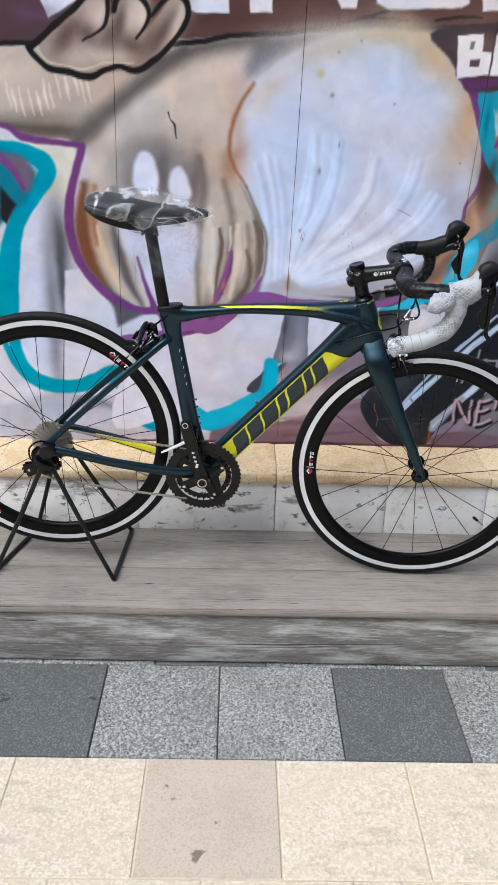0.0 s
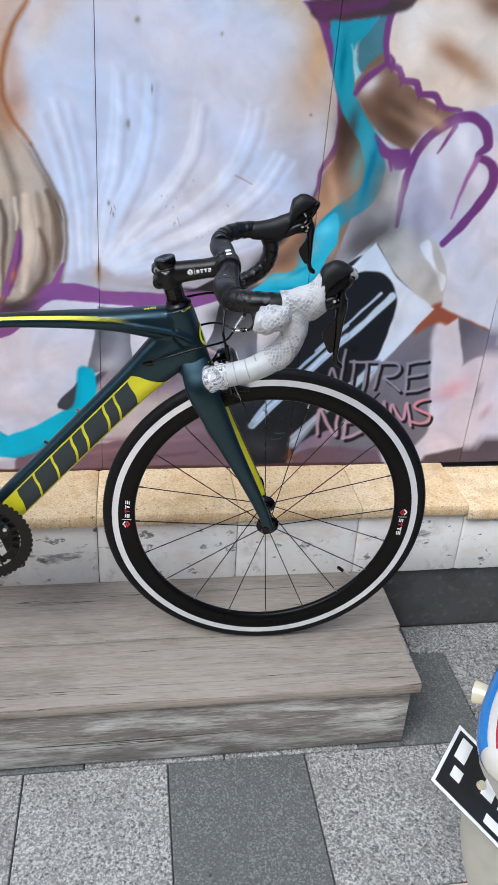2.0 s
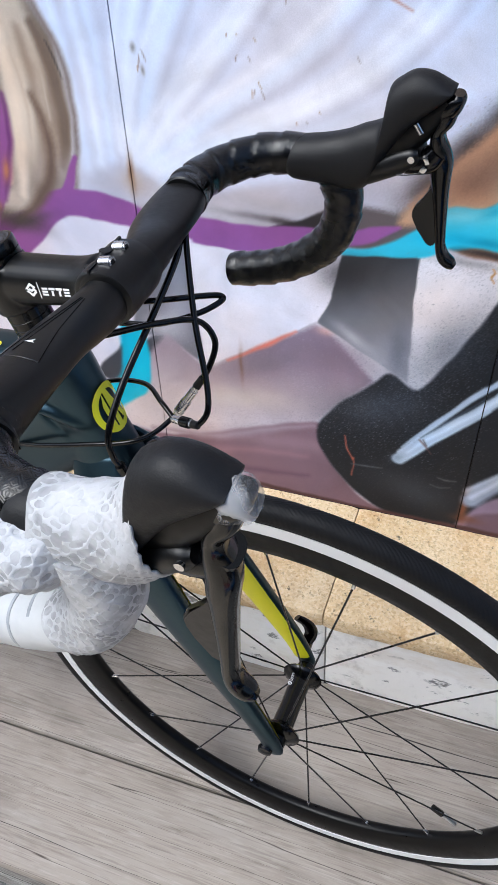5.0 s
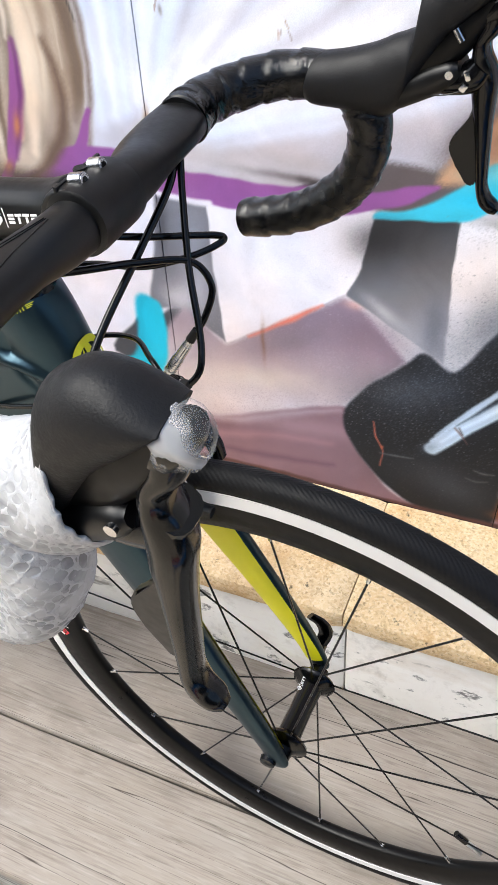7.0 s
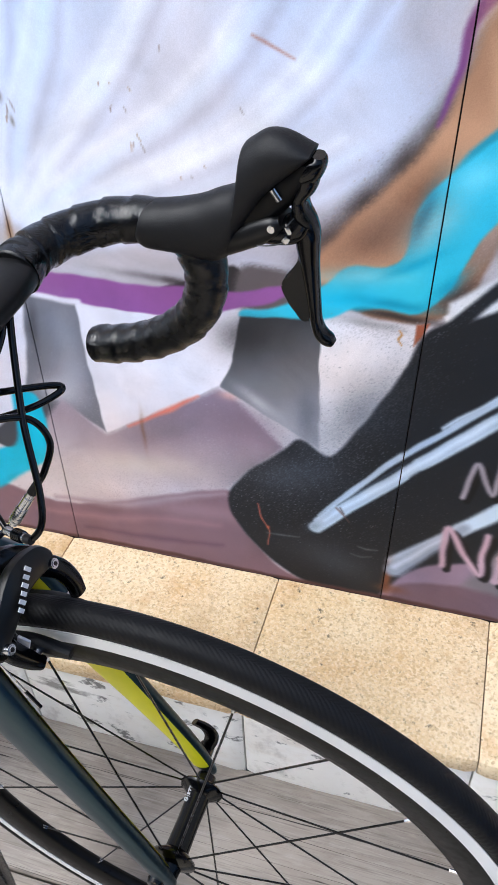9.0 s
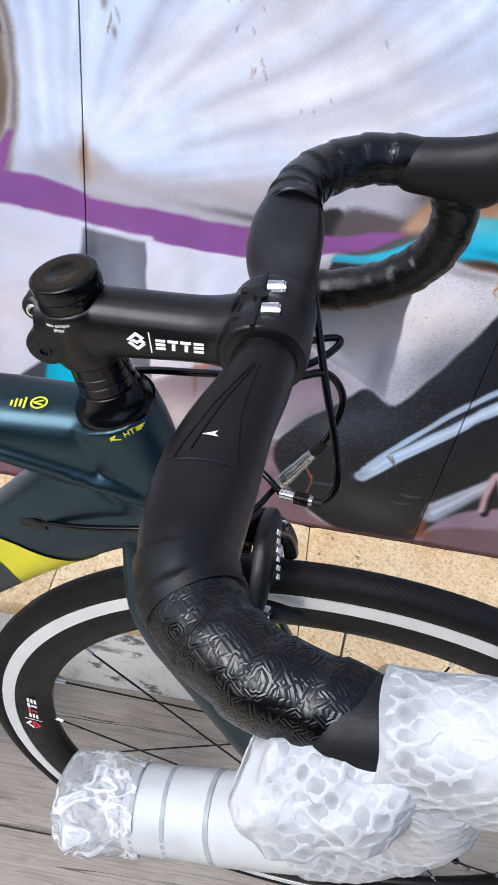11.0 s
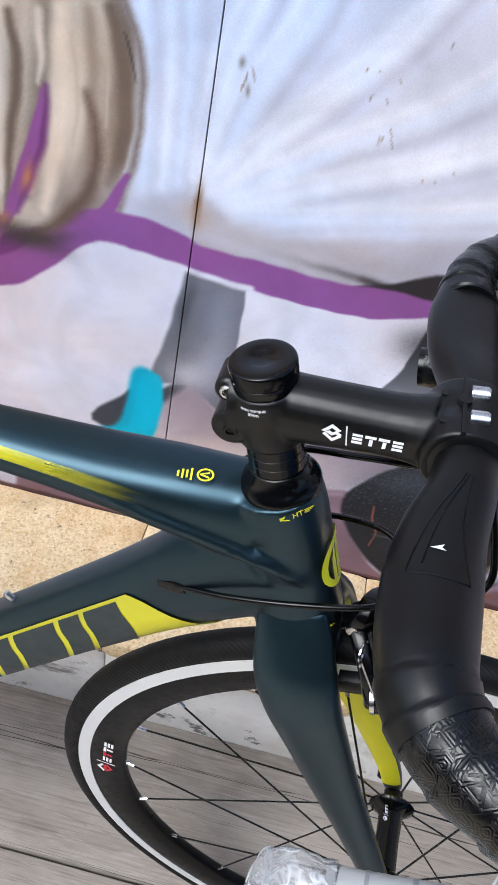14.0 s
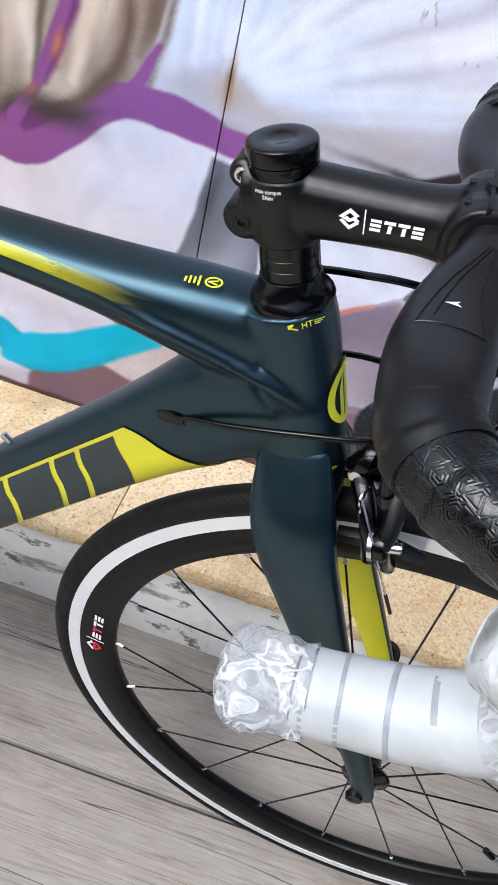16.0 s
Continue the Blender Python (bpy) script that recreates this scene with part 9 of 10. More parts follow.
# ---- cables round the head tube ----
CABLE = 0.0024


def cable(name, places, thick=CABLE, label=""):
    return part(name, cord([pre(*p) for p in places], thick, 10), M_GLOSS, bike, label)


cable("brake_cable", [(0.118, 2.478, 1.060), (0.1195, 2.462, 1.046), (0.113, 2.425, 1.018), (0.103, 2.388, 0.985), (0.098, 2.365, 0.957), (0.1005, 2.360, 0.940), (0.1045, 2.3615, 0.928)], 0.0026, "black brake cable")
cable("gear_cable", [(0.121, 2.480, 1.060), (0.127, 2.466, 1.042), (0.140, 2.440, 1.008), (0.1535, 2.420, 0.974), (0.1575, 2.409, 0.957), (0.1525, 2.404, 0.947), (0.1455, 2.404, 0.9442)], label="black gear cable")
cable("gear_cable", [(0.127, 2.4115, 0.9385), (0.112, 2.422, 0.944), (0.088, 2.440, 0.944), (0.04, 2.452, 0.925), (-0.02, 2.447, 0.888)], 0.0021)
cable("gear_cable", [(0.088, 2.355, 1.040), (0.098, 2.385, 1.028), (0.118, 2.420, 1.018), (0.140, 2.443, 1.010), (0.1525, 2.444, 0.994), (0.1500, 2.435, 0.976), (0.1425, 2.4285, 0.963)], label="black gear cable")
cable("gear_cable", [(0.1233, 2.4225, 0.9332), (0.110, 2.405, 0.925), (0.093, 2.393, 0.922), (0.052, 2.3885, 0.913), (0.012, 2.392, 0.899), (-0.012, 2.398, 0.889), (-0.028, 2.404, 0.8805)], 0.0021)
cable("rear_brake_cable", [(0.090, 2.415, 1.034), (0.112, 2.446, 1.021), (0.134, 2.472, 1.0125), (0.1445, 2.4805, 1.0090), (0.1455, 2.4755, 1.0070), (0.132, 2.460, 1.0035), (0.105, 2.444, 1.000), (0.068, 2.440, 0.998), (0.02, 2.447, 0.983), (-0.015, 2.436, 0.962)], label="black rear brake cable")
for a, b, knurl, shell in (((0.1422, 2.428, 0.9625), (0.1233, 2.4225, 0.9332), 0.62, M_STEEL), ((0.1472, 2.4033, 0.9448), (0.1265, 2.4115, 0.9385), 0.30, M_GLOSS)):
    a, b = Vector(pre(*a)), Vector(pre(*b))
    barrel = part("barrel_adjuster", merged(rod(a, b, 0.0031, 14), rod(a.lerp(b, 0.18), a.lerp(b, 0.55), 0.0036, 14)), M_STEEL, bike, "bright barrel adjuster")
    part("knurled_sleeve", merged(*[rod(a.lerp(b, knurl - 0.12 + 0.05 * k), a.lerp(b, knurl - 0.085 + 0.05 * k), 0.0044 if k % 2 else 0.0041, 14) for k in range(8)]), shell, barrel)
    part("boot", rod(a.lerp(b, -0.22), a.lerp(b, 0.05), 0.0030, 12, 0.0034), M_RUBBER, barrel, "black rubber boot")
ferrule = [pre(0.1045, 2.3610, 0.930), pre(0.1075, 2.3640, 0.914), pre(0.1100, 2.3665, 0.902)]
part("cable_stop", merged(rod(ferrule[0], ferrule[1], 0.0040, 14), rod(Vector(ferrule[1]), Vector(ferrule[2]), 0.0052, 14, 0.0034)), M_GLOSS, bike)
port = pre(-0.0262, 2.4035, 0.8812)
part("cable_port", Tube([(port[0] - 0.012, port[1] + 0.002, port[2] - 0.004, 0.003, 0.005), (port[0], port[1], port[2], 0.004, 0.0065), (port[0] + 0.006, port[1] - 0.001, port[2] + 0.002, 0.003, 0.0055)], power=2.6, n=12).skin(), M_GLOSS, frame_part)


# ---- printing ----
sign(facing((0.0450, Y0 - 0.0228, 1.0492), (1, -0.15, 0.2), (-0.15, -1, 0.10)), 0.0095, stem)
AXD = (AX1 - AX0).normalized()


def on_clamp(v, turn=260, up=0.0700, r=0.02015):
    """A point of a printed line, laid round the stem's clamp."""
    a = radians(turn) + v.x / r
    return AX0 + AXD * (up + v.y) + (Vector((math.cos(a), math.sin(a), 0)) - AXD * AXD.dot(Vector((math.cos(a), math.sin(a), 0)))).normalized() * (r + v.z)


lettering("max torque\n5Nm", 0.0031, Matrix(), M_WHITE, stem, label="white torque note", bend=on_clamp)
sign(facing((FW[0] + 0.004, FW[1] + 0.012, FW[2] + 0.0085), (0, 1, 0), (0.2, 0, 1)), 0.0045, front)

# ---- marks on the frame ----
head = Tube([(0.0262, Y0, 0.986, 0.027, 0.0265), (0.034, Y0, 0.962, 0.0265, 0.029), (0.047, Y0, 0.915, 0.0245, 0.03), (0.0585, Y0, 0.875, 0.0265, 0.031), (0.0625, Y0, 0.857, 0.028, 0.031)], power=2.2, n=28)


def head_mark(outline, u0, a0, du, da, name="head_badge"):
    """An outline in -1..1 laid on the front of the head tube."""
    bm = bmesh.new()
    lo = [bm.verts.new(head.point(u0 - y * du, a0 + x * da, 0.0014)) for x, y in outline]
    bm.faces.new(lo)
    return part(name, bm, M_YPRINT, frame_part, smooth=False)


# an oval ring with a slanted sail shape, on the front of the head tube
FRONT_A = 270 if head.point(0.4, 270)[0] > head.point(0.4, 90)[0] else 90
SGN = 1 if head.point(0.4, FRONT_A + 20)[1] > head.point(0.4, FRONT_A)[1] else -1
for k in range(28):
    a, b = 2 * math.pi * k / 28, 2 * math.pi * (k + 1) / 28
    head_mark([(math.cos(a), math.sin(a)), (math.cos(b), math.sin(b)), (0.7 * math.cos(b), 0.76 * math.sin(b)), (0.7 * math.cos(a), 0.76 * math.sin(a))], 0.45, FRONT_A - SGN * 1, 0.112, 40)
head_mark([(-0.55, -0.55), (-0.1, 0.78), (0.12, 0.78), (0.12, -0.8), (-0.12, -0.8), (-0.12, -0.1), (-0.3, -0.65)], 0.45, FRONT_A - SGN * 1, 0.112, 40)
head_mark([(0.2, 0.75), (0.42, 0.3), (0.42, -0.7), (0.2, -0.78)], 0.45, FRONT_A - SGN * 1, 0.112, 40)
# small yellow notes by the headset and the crown, and a round badge on the top tube
NEAR_A = FRONT_A - SGN * 58
for u in (0.03, 0.73):
    p, q = Vector(head.point(u, NEAR_A, 0.0016)), Vector(head.point(u, NEAR_A + SGN * 10, 0.0016))
    up = Vector(head.point(max(0, u - 0.03), NEAR_A)) - Vector(head.point(u + 0.03, NEAR_A))
    along = q - p
    m = facing(p, along, along.cross(up))
    m = m if (m.to_3x3() @ Vector((0, 0, 1))).dot(Vector((0.3, -1, 0))) > 0 else facing(p, along, -along.cross(up))
    m = m @ Matrix.Translation((-0.002, 0, 0)) @ Matrix.Scale(0.7, 4)
    lettering("HT", 0.0075, m @ Matrix.Translation((0.0, -0.003, 0)), M_YPRINT, frame_part)
    flat([(-0.011, 0.0), (-0.0095, 0.0), (-0.003, -0.0035), (-0.003, -0.0022), (-0.0085, 0.0008), (-0.006, 0.0022), (-0.006, 0.0034), (-0.011, 0.0034)], m, M_YPRINT, frame_part)
    for i in range(3):
        flat([(0.011, 0.001 - 0.0016 * i), (0.02 - 0.002 * i, 0.001 - 0.0016 * i), (0.02 - 0.002 * i, 0.0016 - 0.0016 * i), (0.011, 0.0016 - 0.0016 * i)], m, M_YPRINT, frame_part)
TB = Vector((-0.0145, Y0 - 0.010, 0.9858))
mt = facing(TB, (0.15, -1, 0), (-0.1, 0, 1)) @ Matrix.Rotation(radians(180), 4, "Z") @ Matrix.Scale(0.8, 4)
for k in range(24):
    a, b = 2 * math.pi * k / 24, 2 * math.pi * (k + 1) / 24
    flat([(0.0065 * math.cos(a), 0.0065 * math.sin(a)), (0.0065 * math.cos(b), 0.0065 * math.sin(b)), (0.005 * math.cos(b), 0.005 * math.sin(b)), (0.005 * math.cos(a), 0.005 * math.sin(a))], mt, M_YPRINT, frame_part, "top_badge")
flat([(-0.0035, -0.003), (-0.002, -0.003), (0.0005, 0.002), (0.0015, -0.003), (0.003, -0.003), (0.0008, 0.0042), (-0.0004, 0.0042)], mt, M_YPRINT, frame_part, "top_badge")
for i, w in enumerate((0.012, 0.008, 0.009, 0.006)):
    y0 = 0.0095 + 0.0033 * i
    flat([(-w / 2, y0), (w / 2, y0), (w / 2, y0 + 0.0016), (-w / 2, y0 + 0.0016)], mt, M_YPRINT, frame_part, "top_note")
# a debossed outline and a small white mark on the near bar top
TOP_A = 270 if BAR.point(0.3, 270)[2] > BC.z else 90
for marks in (((0.215, -38), (0.33, -22), (0.43, -4)), ((0.215, -38), (0.222, 34)), ((0.222, 34), (0.33, 14), (0.43, 4)), ((0.235, -20), (0.35, -10), (0.43, 0))):
    edge = []
    for (u0, a0), (u1, a1) in zip(marks, marks[1:]):
        edge += [BAR.point(u0 + (u1 - u0) * k / 8, TOP_A + a0 + (a1 - a0) * k / 8, 0.0) for k in range(8)]
    edge.append(BAR.point(marks[-1][0], TOP_A + marks[-1][1], 0.0))
    part("debossed_line", cord(edge, 0.0004, 6, 1), M_GLOSS, bar)
q = bar_at(-0.0118, -0.086, 0.0134)
flat([(-0.004, 0), (0.001, 0.0012), (0.0045, 0.0022), (0.0025, 0), (0.0045, -0.0022), (0.001, -0.0012)], facing(q, (1, 0.25, 0), (0, 0, 1)) @ Matrix.Scale(0.78, 4), M_WHITE, bar)

# ---- wrapping that came with the new bicycle ----
def foam_skin():
    """Thin white foam between the strands: cloudy, half clear in places."""
    m = bpy.data.materials.new("white_foam_skin")
    m.use_nodes = True
    t, link = m.node_tree, m.node_tree.links.new
    b = t.nodes["Principled BSDF"]
    b.inputs["Base Color"].default_value = (0.46, 0.465, 0.475, 1)
    b.inputs["Roughness"].default_value = 0.5
    co, nz, rg = t.nodes.new("ShaderNodeTexCoord"), t.nodes.new("ShaderNodeTexNoise"), t.nodes.new("ShaderNodeMapRange")
    nz.inputs["Scale"].default_value, nz.inputs["Detail"].default_value, nz.inputs["Distortion"].default_value = 60, 4, 0.6
    link(co.outputs["Object"], nz.inputs["Vector"])
    rg.inputs["From Min"].default_value, rg.inputs["From Max"].default_value = 0.35, 0.62
    rg.inputs["To Min"].default_value, rg.inputs["To Max"].default_value = 0.45, 0.95
    link(nz.outputs["Fac"], rg.inputs["Value"])
    link(rg.outputs["Result"], b.inputs["Alpha"])
    return m


def clear_film(name, alpha, tint, size=13):
    m = bpy.data.materials.new(name)
    m.use_nodes = True
    t, link = m.node_tree, m.node_tree.links.new
    b = t.nodes["Principled BSDF"]
    b.inputs["Base Color"].default_value = (*tint, 1)
    b.inputs["Roughness"].default_value = 0.16
    b.inputs["Specular IOR Level"].default_value = 0.45
    co, nz, rg = t.nodes.new("ShaderNodeTexCoord"), t.nodes.new("ShaderNodeTexNoise"), t.nodes.new("ShaderNodeMapRange")
    nz.inputs["Scale"].default_value, nz.inputs["Detail"].default_value, nz.inputs["Distortion"].default_value = size, 2.5, 1.2
    link(co.outputs["Object"], nz.inputs["Vector"])
    sub, ab = t.nodes.new("ShaderNodeMath"), t.nodes.new("ShaderNodeMath")
    sub.operation, ab.operation = "SUBTRACT", "ABSOLUTE"
    sub.inputs[1].default_value = 0.5
    link(nz.outputs["Fac"], sub.inputs[0])
    link(sub.outputs[0], ab.inputs[0])
    rg.inputs["From Min"].default_value, rg.inputs["From Max"].default_value = 0.0, 0.07
    rg.inputs["To Min"].default_value, rg.inputs["To Max"].default_value = min(1, alpha * 2.8), alpha * 0.35
    link(ab.outputs[0], rg.inputs["Value"])
    link(rg.outputs["Result"], b.inputs["Alpha"])
    bp = t.nodes.new("ShaderNodeBump")
    bp.inputs["Strength"].default_value, bp.inputs["Distance"].default_value = 0.9, 0.004
    link(nz.outputs["Fac"], bp.inputs["Height"])
    link(bp.outputs["Normal"], b.inputs["Normal"])
    return m


M_NET = foam_skin()
M_STRAND = paint("white_foam_strand", srgb(174, 175, 178), 0.5, vary=0.16, scale=60, bump=0.3, bump_scale=500)
M_FILM = clear_film("clear_film", 0.15, (0.9, 0.9, 0.92), 12)
M_SKIRT = clear_film("thin_film", 0.035, (0.9, 0.9, 0.92))
M_BAG = clear_film("cloudy_film", 0.95, (0.6, 0.61, 0.63), 55)
M_GREYFILM = paint("grey_film", srgb(130, 134, 138), 0.35, vary=0.35, scale=90, bump=0.4)
M_BAND = paint("white_foam_sheet", srgb(174, 176, 177), 0.5, vary=0.12, scale=60, bump=0.4, bump_scale=90)


def lumpy_loops(pts, radius, lump, n=28, steps=10, freq=55):
    """Rings of a wrapped sleeve along points; radius: one or a value for each point."""
    rad = radius if isinstance(radius, list) else [radius] * len(pts)
    c = curve([(*p, r) for p, r in zip(pts, rad)], steps)
    loops, e = [], None
    for i, q in enumerate(c):
        p, r = Vector(q[:3]), q[3]
        t = (Vector(c[min(i + 1, len(c) - 1)][:3]) - Vector(c[max(i - 1, 0)][:3])).normalized()
        e = (e - t * e.dot(t)).normalized() if e is not None else t.orthogonal().normalized()
        f = t.cross(e)
        ring = []
        for k in range(n):
            a = 2 * math.pi * k / n
            v = p + e * (r * math.cos(a)) + f * (r * math.sin(a))
            g = 1 + lump * (noise.noise(v * freq) + 0.5 * noise.noise(v * freq * 2.7))
            ring.append(p + (v - p) * g)
        loops.append(ring)
    return loops


def lumpy(*args, **more):
    return rings(lumpy_loops(*args, **more))


def net(loops, strands, twist, r, seed, ragged=0.0):
    """Two families of soft strands, laid crosswise over the rings of a sleeve."""
    nu, nv = len(loops) - 1, len(loops[0])

    def at(u, v):
        u = min(max(u, 0.0), 1.0) * nu
        v = (v % 1.0) * nv
        i, j = min(int(u), nu - 1), int(v)
        a, b = u - i, v - j
        p = lambda y, x: Vector(loops[y][x % nv])
        q = (p(i, j) * (1 - b) + p(i, j + 1) * b) * (1 - a) + (p(i + 1, j) * (1 - b) + p(i + 1, j + 1) * b) * a
        mid = sum((Vector(w) for w in loops[i]), Vector()) / nv
        return q + (q - mid).normalized() * r * -0.62
    steps = 2 * nu + 12
    bms = []
    for way in (-1, 1):
        for k in range(strands):
            lo = 0.02 + ragged * abs(noise.noise((k * 1.7, seed, way)))
            pts = []
            for i in range(steps + 1):
                u = lo + (1 - lo) * i / steps
                wob = 0.12 / strands * math.sin(2 * math.pi * (u * twist * strands + 0.5 * k)) + 0.35 / strands * noise.noise((k * 3.1 + u * 5, seed, way * 2.0))
                pts.append(at(u, (k + 0.25 * way) / strands + way * twist * u + wob))
            bms.append(cord(pts, r * (1 + 0.25 * noise.noise((k * 2.3, seed + 4, way))), 5, 1))
    return merged(*bms)


wrap = thing("foam_wrap", (0.16, 2.22, 0.95), "white foam net and sheet wrapped round the handlebar drop", "packaging")
# net round the body of the lever hood
loops = []
for tx, tz, bx, bz, hw in [tuple(v) for v in curve([(0.068, 0.0265, 0.068, -0.017, 0.0205), (0.086, 0.0295, 0.086, -0.0205, 0.0215), (0.103, 0.0345, 0.105, -0.0215, 0.0215), (0.116, 0.0420, 0.122, -0.0170, 0.021), (0.123, 0.0490, 0.132, -0.0090, 0.0205), (0.1265, 0.0555, 0.139, -0.0020, 0.0202)], 6)]:
    ring = []
    mid = Vector(bar_at((tx + bx) / 2, -0.191, (tz + bz) / 2))
    for k in range(36):
        a = 2 * math.pi * k / 36
        w = (1 + math.sin(a)) / 2
        v = Vector(bar_at(bx + (tx - bx) * w + 0.0015 * math.sin(3 * a), -0.191 + hw * math.cos(a), bz + (tz - bz) * w))
        ring.append(v + (v - mid) * 0.07 * noise.noise(v * 60))
    loops.append(ring)
part("net_sleeve", rings(loops, caps=False), M_NET, wrap)
blend(part("foam_net", net(loops, 20, 0.42, 0.0014, 1.0), M_STRAND, wrap), 0.0008, 10)
elbow = lumpy_loops([bar_at(0.09, -0.193, 0.0), bar_at(0.0925, -0.194, -0.02), bar_at(0.0915, -0.194, -0.042), bar_at(0.080, -0.194, -0.068), bar_at(0.060, -0.194, -0.087)], [0.0225, 0.0215, 0.0205, 0.0205, 0.0215], 0.1, steps=8)
part("net_sleeve", rings(elbow), M_NET, wrap)
blend(part("foam_net", net(elbow, 17, 0.7, 0.0015, 5.0), M_STRAND, wrap), 0.0008, 10)
flap = lumpy_loops([bar_at(0.083, -0.197, 0.002), bar_at(0.068, -0.203, -0.008), bar_at(0.052, -0.206, -0.013), bar_at(0.038, -0.206, -0.015), bar_at(0.030, -0.205, -0.014)], [0.014, 0.0205, 0.022, 0.020, 0.012], 0.2, n=40, steps=8, freq=62)
part("loose_flap", rings(flap), M_NET, wrap, "ragged loose end of the net")
blend(part("foam_net", net(flap, 19, 0.4, 0.0015, 9.0), M_STRAND, wrap), 0.0008, 10)
low = [bar_at(0.066, -0.193, -0.083), bar_at(0.052, -0.193, -0.092), bar_at(0.034, -0.194, -0.101), bar_at(0.016, -0.194, -0.1075), bar_at(-0.004, -0.195, -0.1125), bar_at(-0.014, -0.195, -0.1150)]
part("foam_sheet", lumpy(low, [0.0200, 0.0198, 0.0193, 0.0190, 0.0188, 0.0186], 0.035, n=32), M_BAND, wrap)
for i in range(5):
    a, b = Vector(low[i]), Vector(low[i + 1])
    p, d = a.lerp(b, 0.6), (b - a).normalized()
    part("clear_band", lumpy([p - d * (0.0005 + 0.0006 * (i % 3)), p, p + d * (0.0006 + 0.0009 * (i % 2))], 0.0196 - 0.0002 * i, 0.02, n=32, steps=2), M_GREYFILM, wrap)
part("film_end", lumpy([bar_at(-0.010, -0.195, -0.1140), bar_at(-0.026, -0.196, -0.117), bar_at(-0.040, -0.197, -0.120), bar_at(-0.047, -0.197, -0.122)], [0.0192, 0.0205, 0.0205, 0.012], 0.2, freq=70), M_BAG, wrap, "crumpled clear film end")
part("cap_film", lumpy([bar_at(0.160, -0.191, 0.046), bar_at(0.168, -0.191, 0.052), bar_at(0.177, -0.191, 0.058), bar_at(0.182, -0.191, 0.062)], [0.007, 0.0108, 0.0102, 0.004], 0.16, freq=110), M_FILM, wrap, "clear film round the lever cap")
wrap.matrix_world = STANCE @ wrap.matrix_world

bag = thing("plastic_bag", (-0.48, Y0, 1.16), "crumpled clear plastic bag pulled over the saddle", "packaging")
loops = []
for x, zc, hw, hh in [tuple(v) for v in curve([(-0.624, 1.204, 0.02, 0.012), (-0.61, 1.207, 0.066, 0.022), (-0.57, 1.203, 0.078, 0.034), (-0.52, 1.192, 0.07, 0.048), (-0.47, 1.185, 0.05, 0.053), (-0.42, 1.188, 0.034, 0.038), (-0.37, 1.184, 0.025, 0.021), (-0.338, 1.181, 0.012, 0.008), (-0.329, 1.180, 0.003, 0.002)], 8)]:
    ring = []
    for k in range(40):
        a = 2 * math.pi * k / 40
        v = Vector((x, Y0 + hw * math.cos(a), zc + hh * math.sin(a)))
        f = 1 + 0.10 * noise.noise(v * 38) + 0.05 * noise.noise(v * 90)
        ring.append(Vector((x, Y0, zc)) + (v - Vector((x, Y0, zc))) * f)
    loops.append(ring)
part("film", rings(loops), M_FILM, bag)
# the open skirt of the bag, hanging below the saddle
loops = []
for z, grow in ((1.18, 1.0), (1.165, 1.06), (1.15, 1.02), (1.13, 0.98), (1.11, 0.96), (1.085, 0.93), (1.055, 0.92), (1.03, 0.9)):
    ring = []
    for k in range(48):
        a = 2 * math.pi * k / 48
        v = Vector((-0.448 + 0.078 * grow * math.cos(a), Y0 + 0.046 * grow * math.sin(a), z + 0.012 * math.sin(3 * a + 1)))
        w = 0.012 * noise.noise((math.cos(a) * 3, math.sin(a) * 3, z * 18))
        ring.append(v + Vector((math.cos(a), math.sin(a), 0)) * w)
    loops.append(ring)
part("skirt", rings(loops, caps=False), M_SKIRT, bag)
bag.matrix_world = STANCE @ bag.matrix_world
bike.matrix_world = STANCE @ bike.matrix_world
bpy.context.view_layer.update()

# ---- display stand under the rear axle ----
M_STAND = paint("black_powder_coat", srgb(14, 14, 15), 0.45, vary=0.15, scale=150, spec=0.4, bump=0.1)
stand = thing("bicycle_stand", (-0.74, 2.5, BTOP), "black tubular steel display stand holding the rear axle", "bicycle stand")
FEET = {(-1, 1): (-0.594, 2.372), (1, 1): (-0.578, 2.632), (-1, -1): (-0.922, 2.408), (1, -1): (-0.86, 2.632)}
for s in (-1, 1):
    y = 2.457 + s * 0.083
    hubp = (-0.749, y, 0.574)
    part("hub_cup", lathe([(0.016, -0.01), (0.019, -0.008), (0.019, 0.008), (0.016, 0.01)], (-0.7465, y, 0.587), n=20), M_STAND, stand)
    for e in (-1, 1):
        fx, fy = FEET[(s, e)]
        part("leg", cord([hubp, (fx * 0.5 + hubp[0] * 0.5, fy * 0.5 + y * 0.5, 0.385), (fx, fy, BTOP + 0.0065)], 0.0062, 10, 4), M_STAND, stand)
for e in (-1, 1):
    (x1, y1), (x2, y2) = FEET[(-1, e)], FEET[(1, e)]
    part("floor_bar", rod((x1, y1, BTOP + 0.0065), (x2, y2, BTOP + 0.0065), 0.0062, 10), M_STAND, stand)

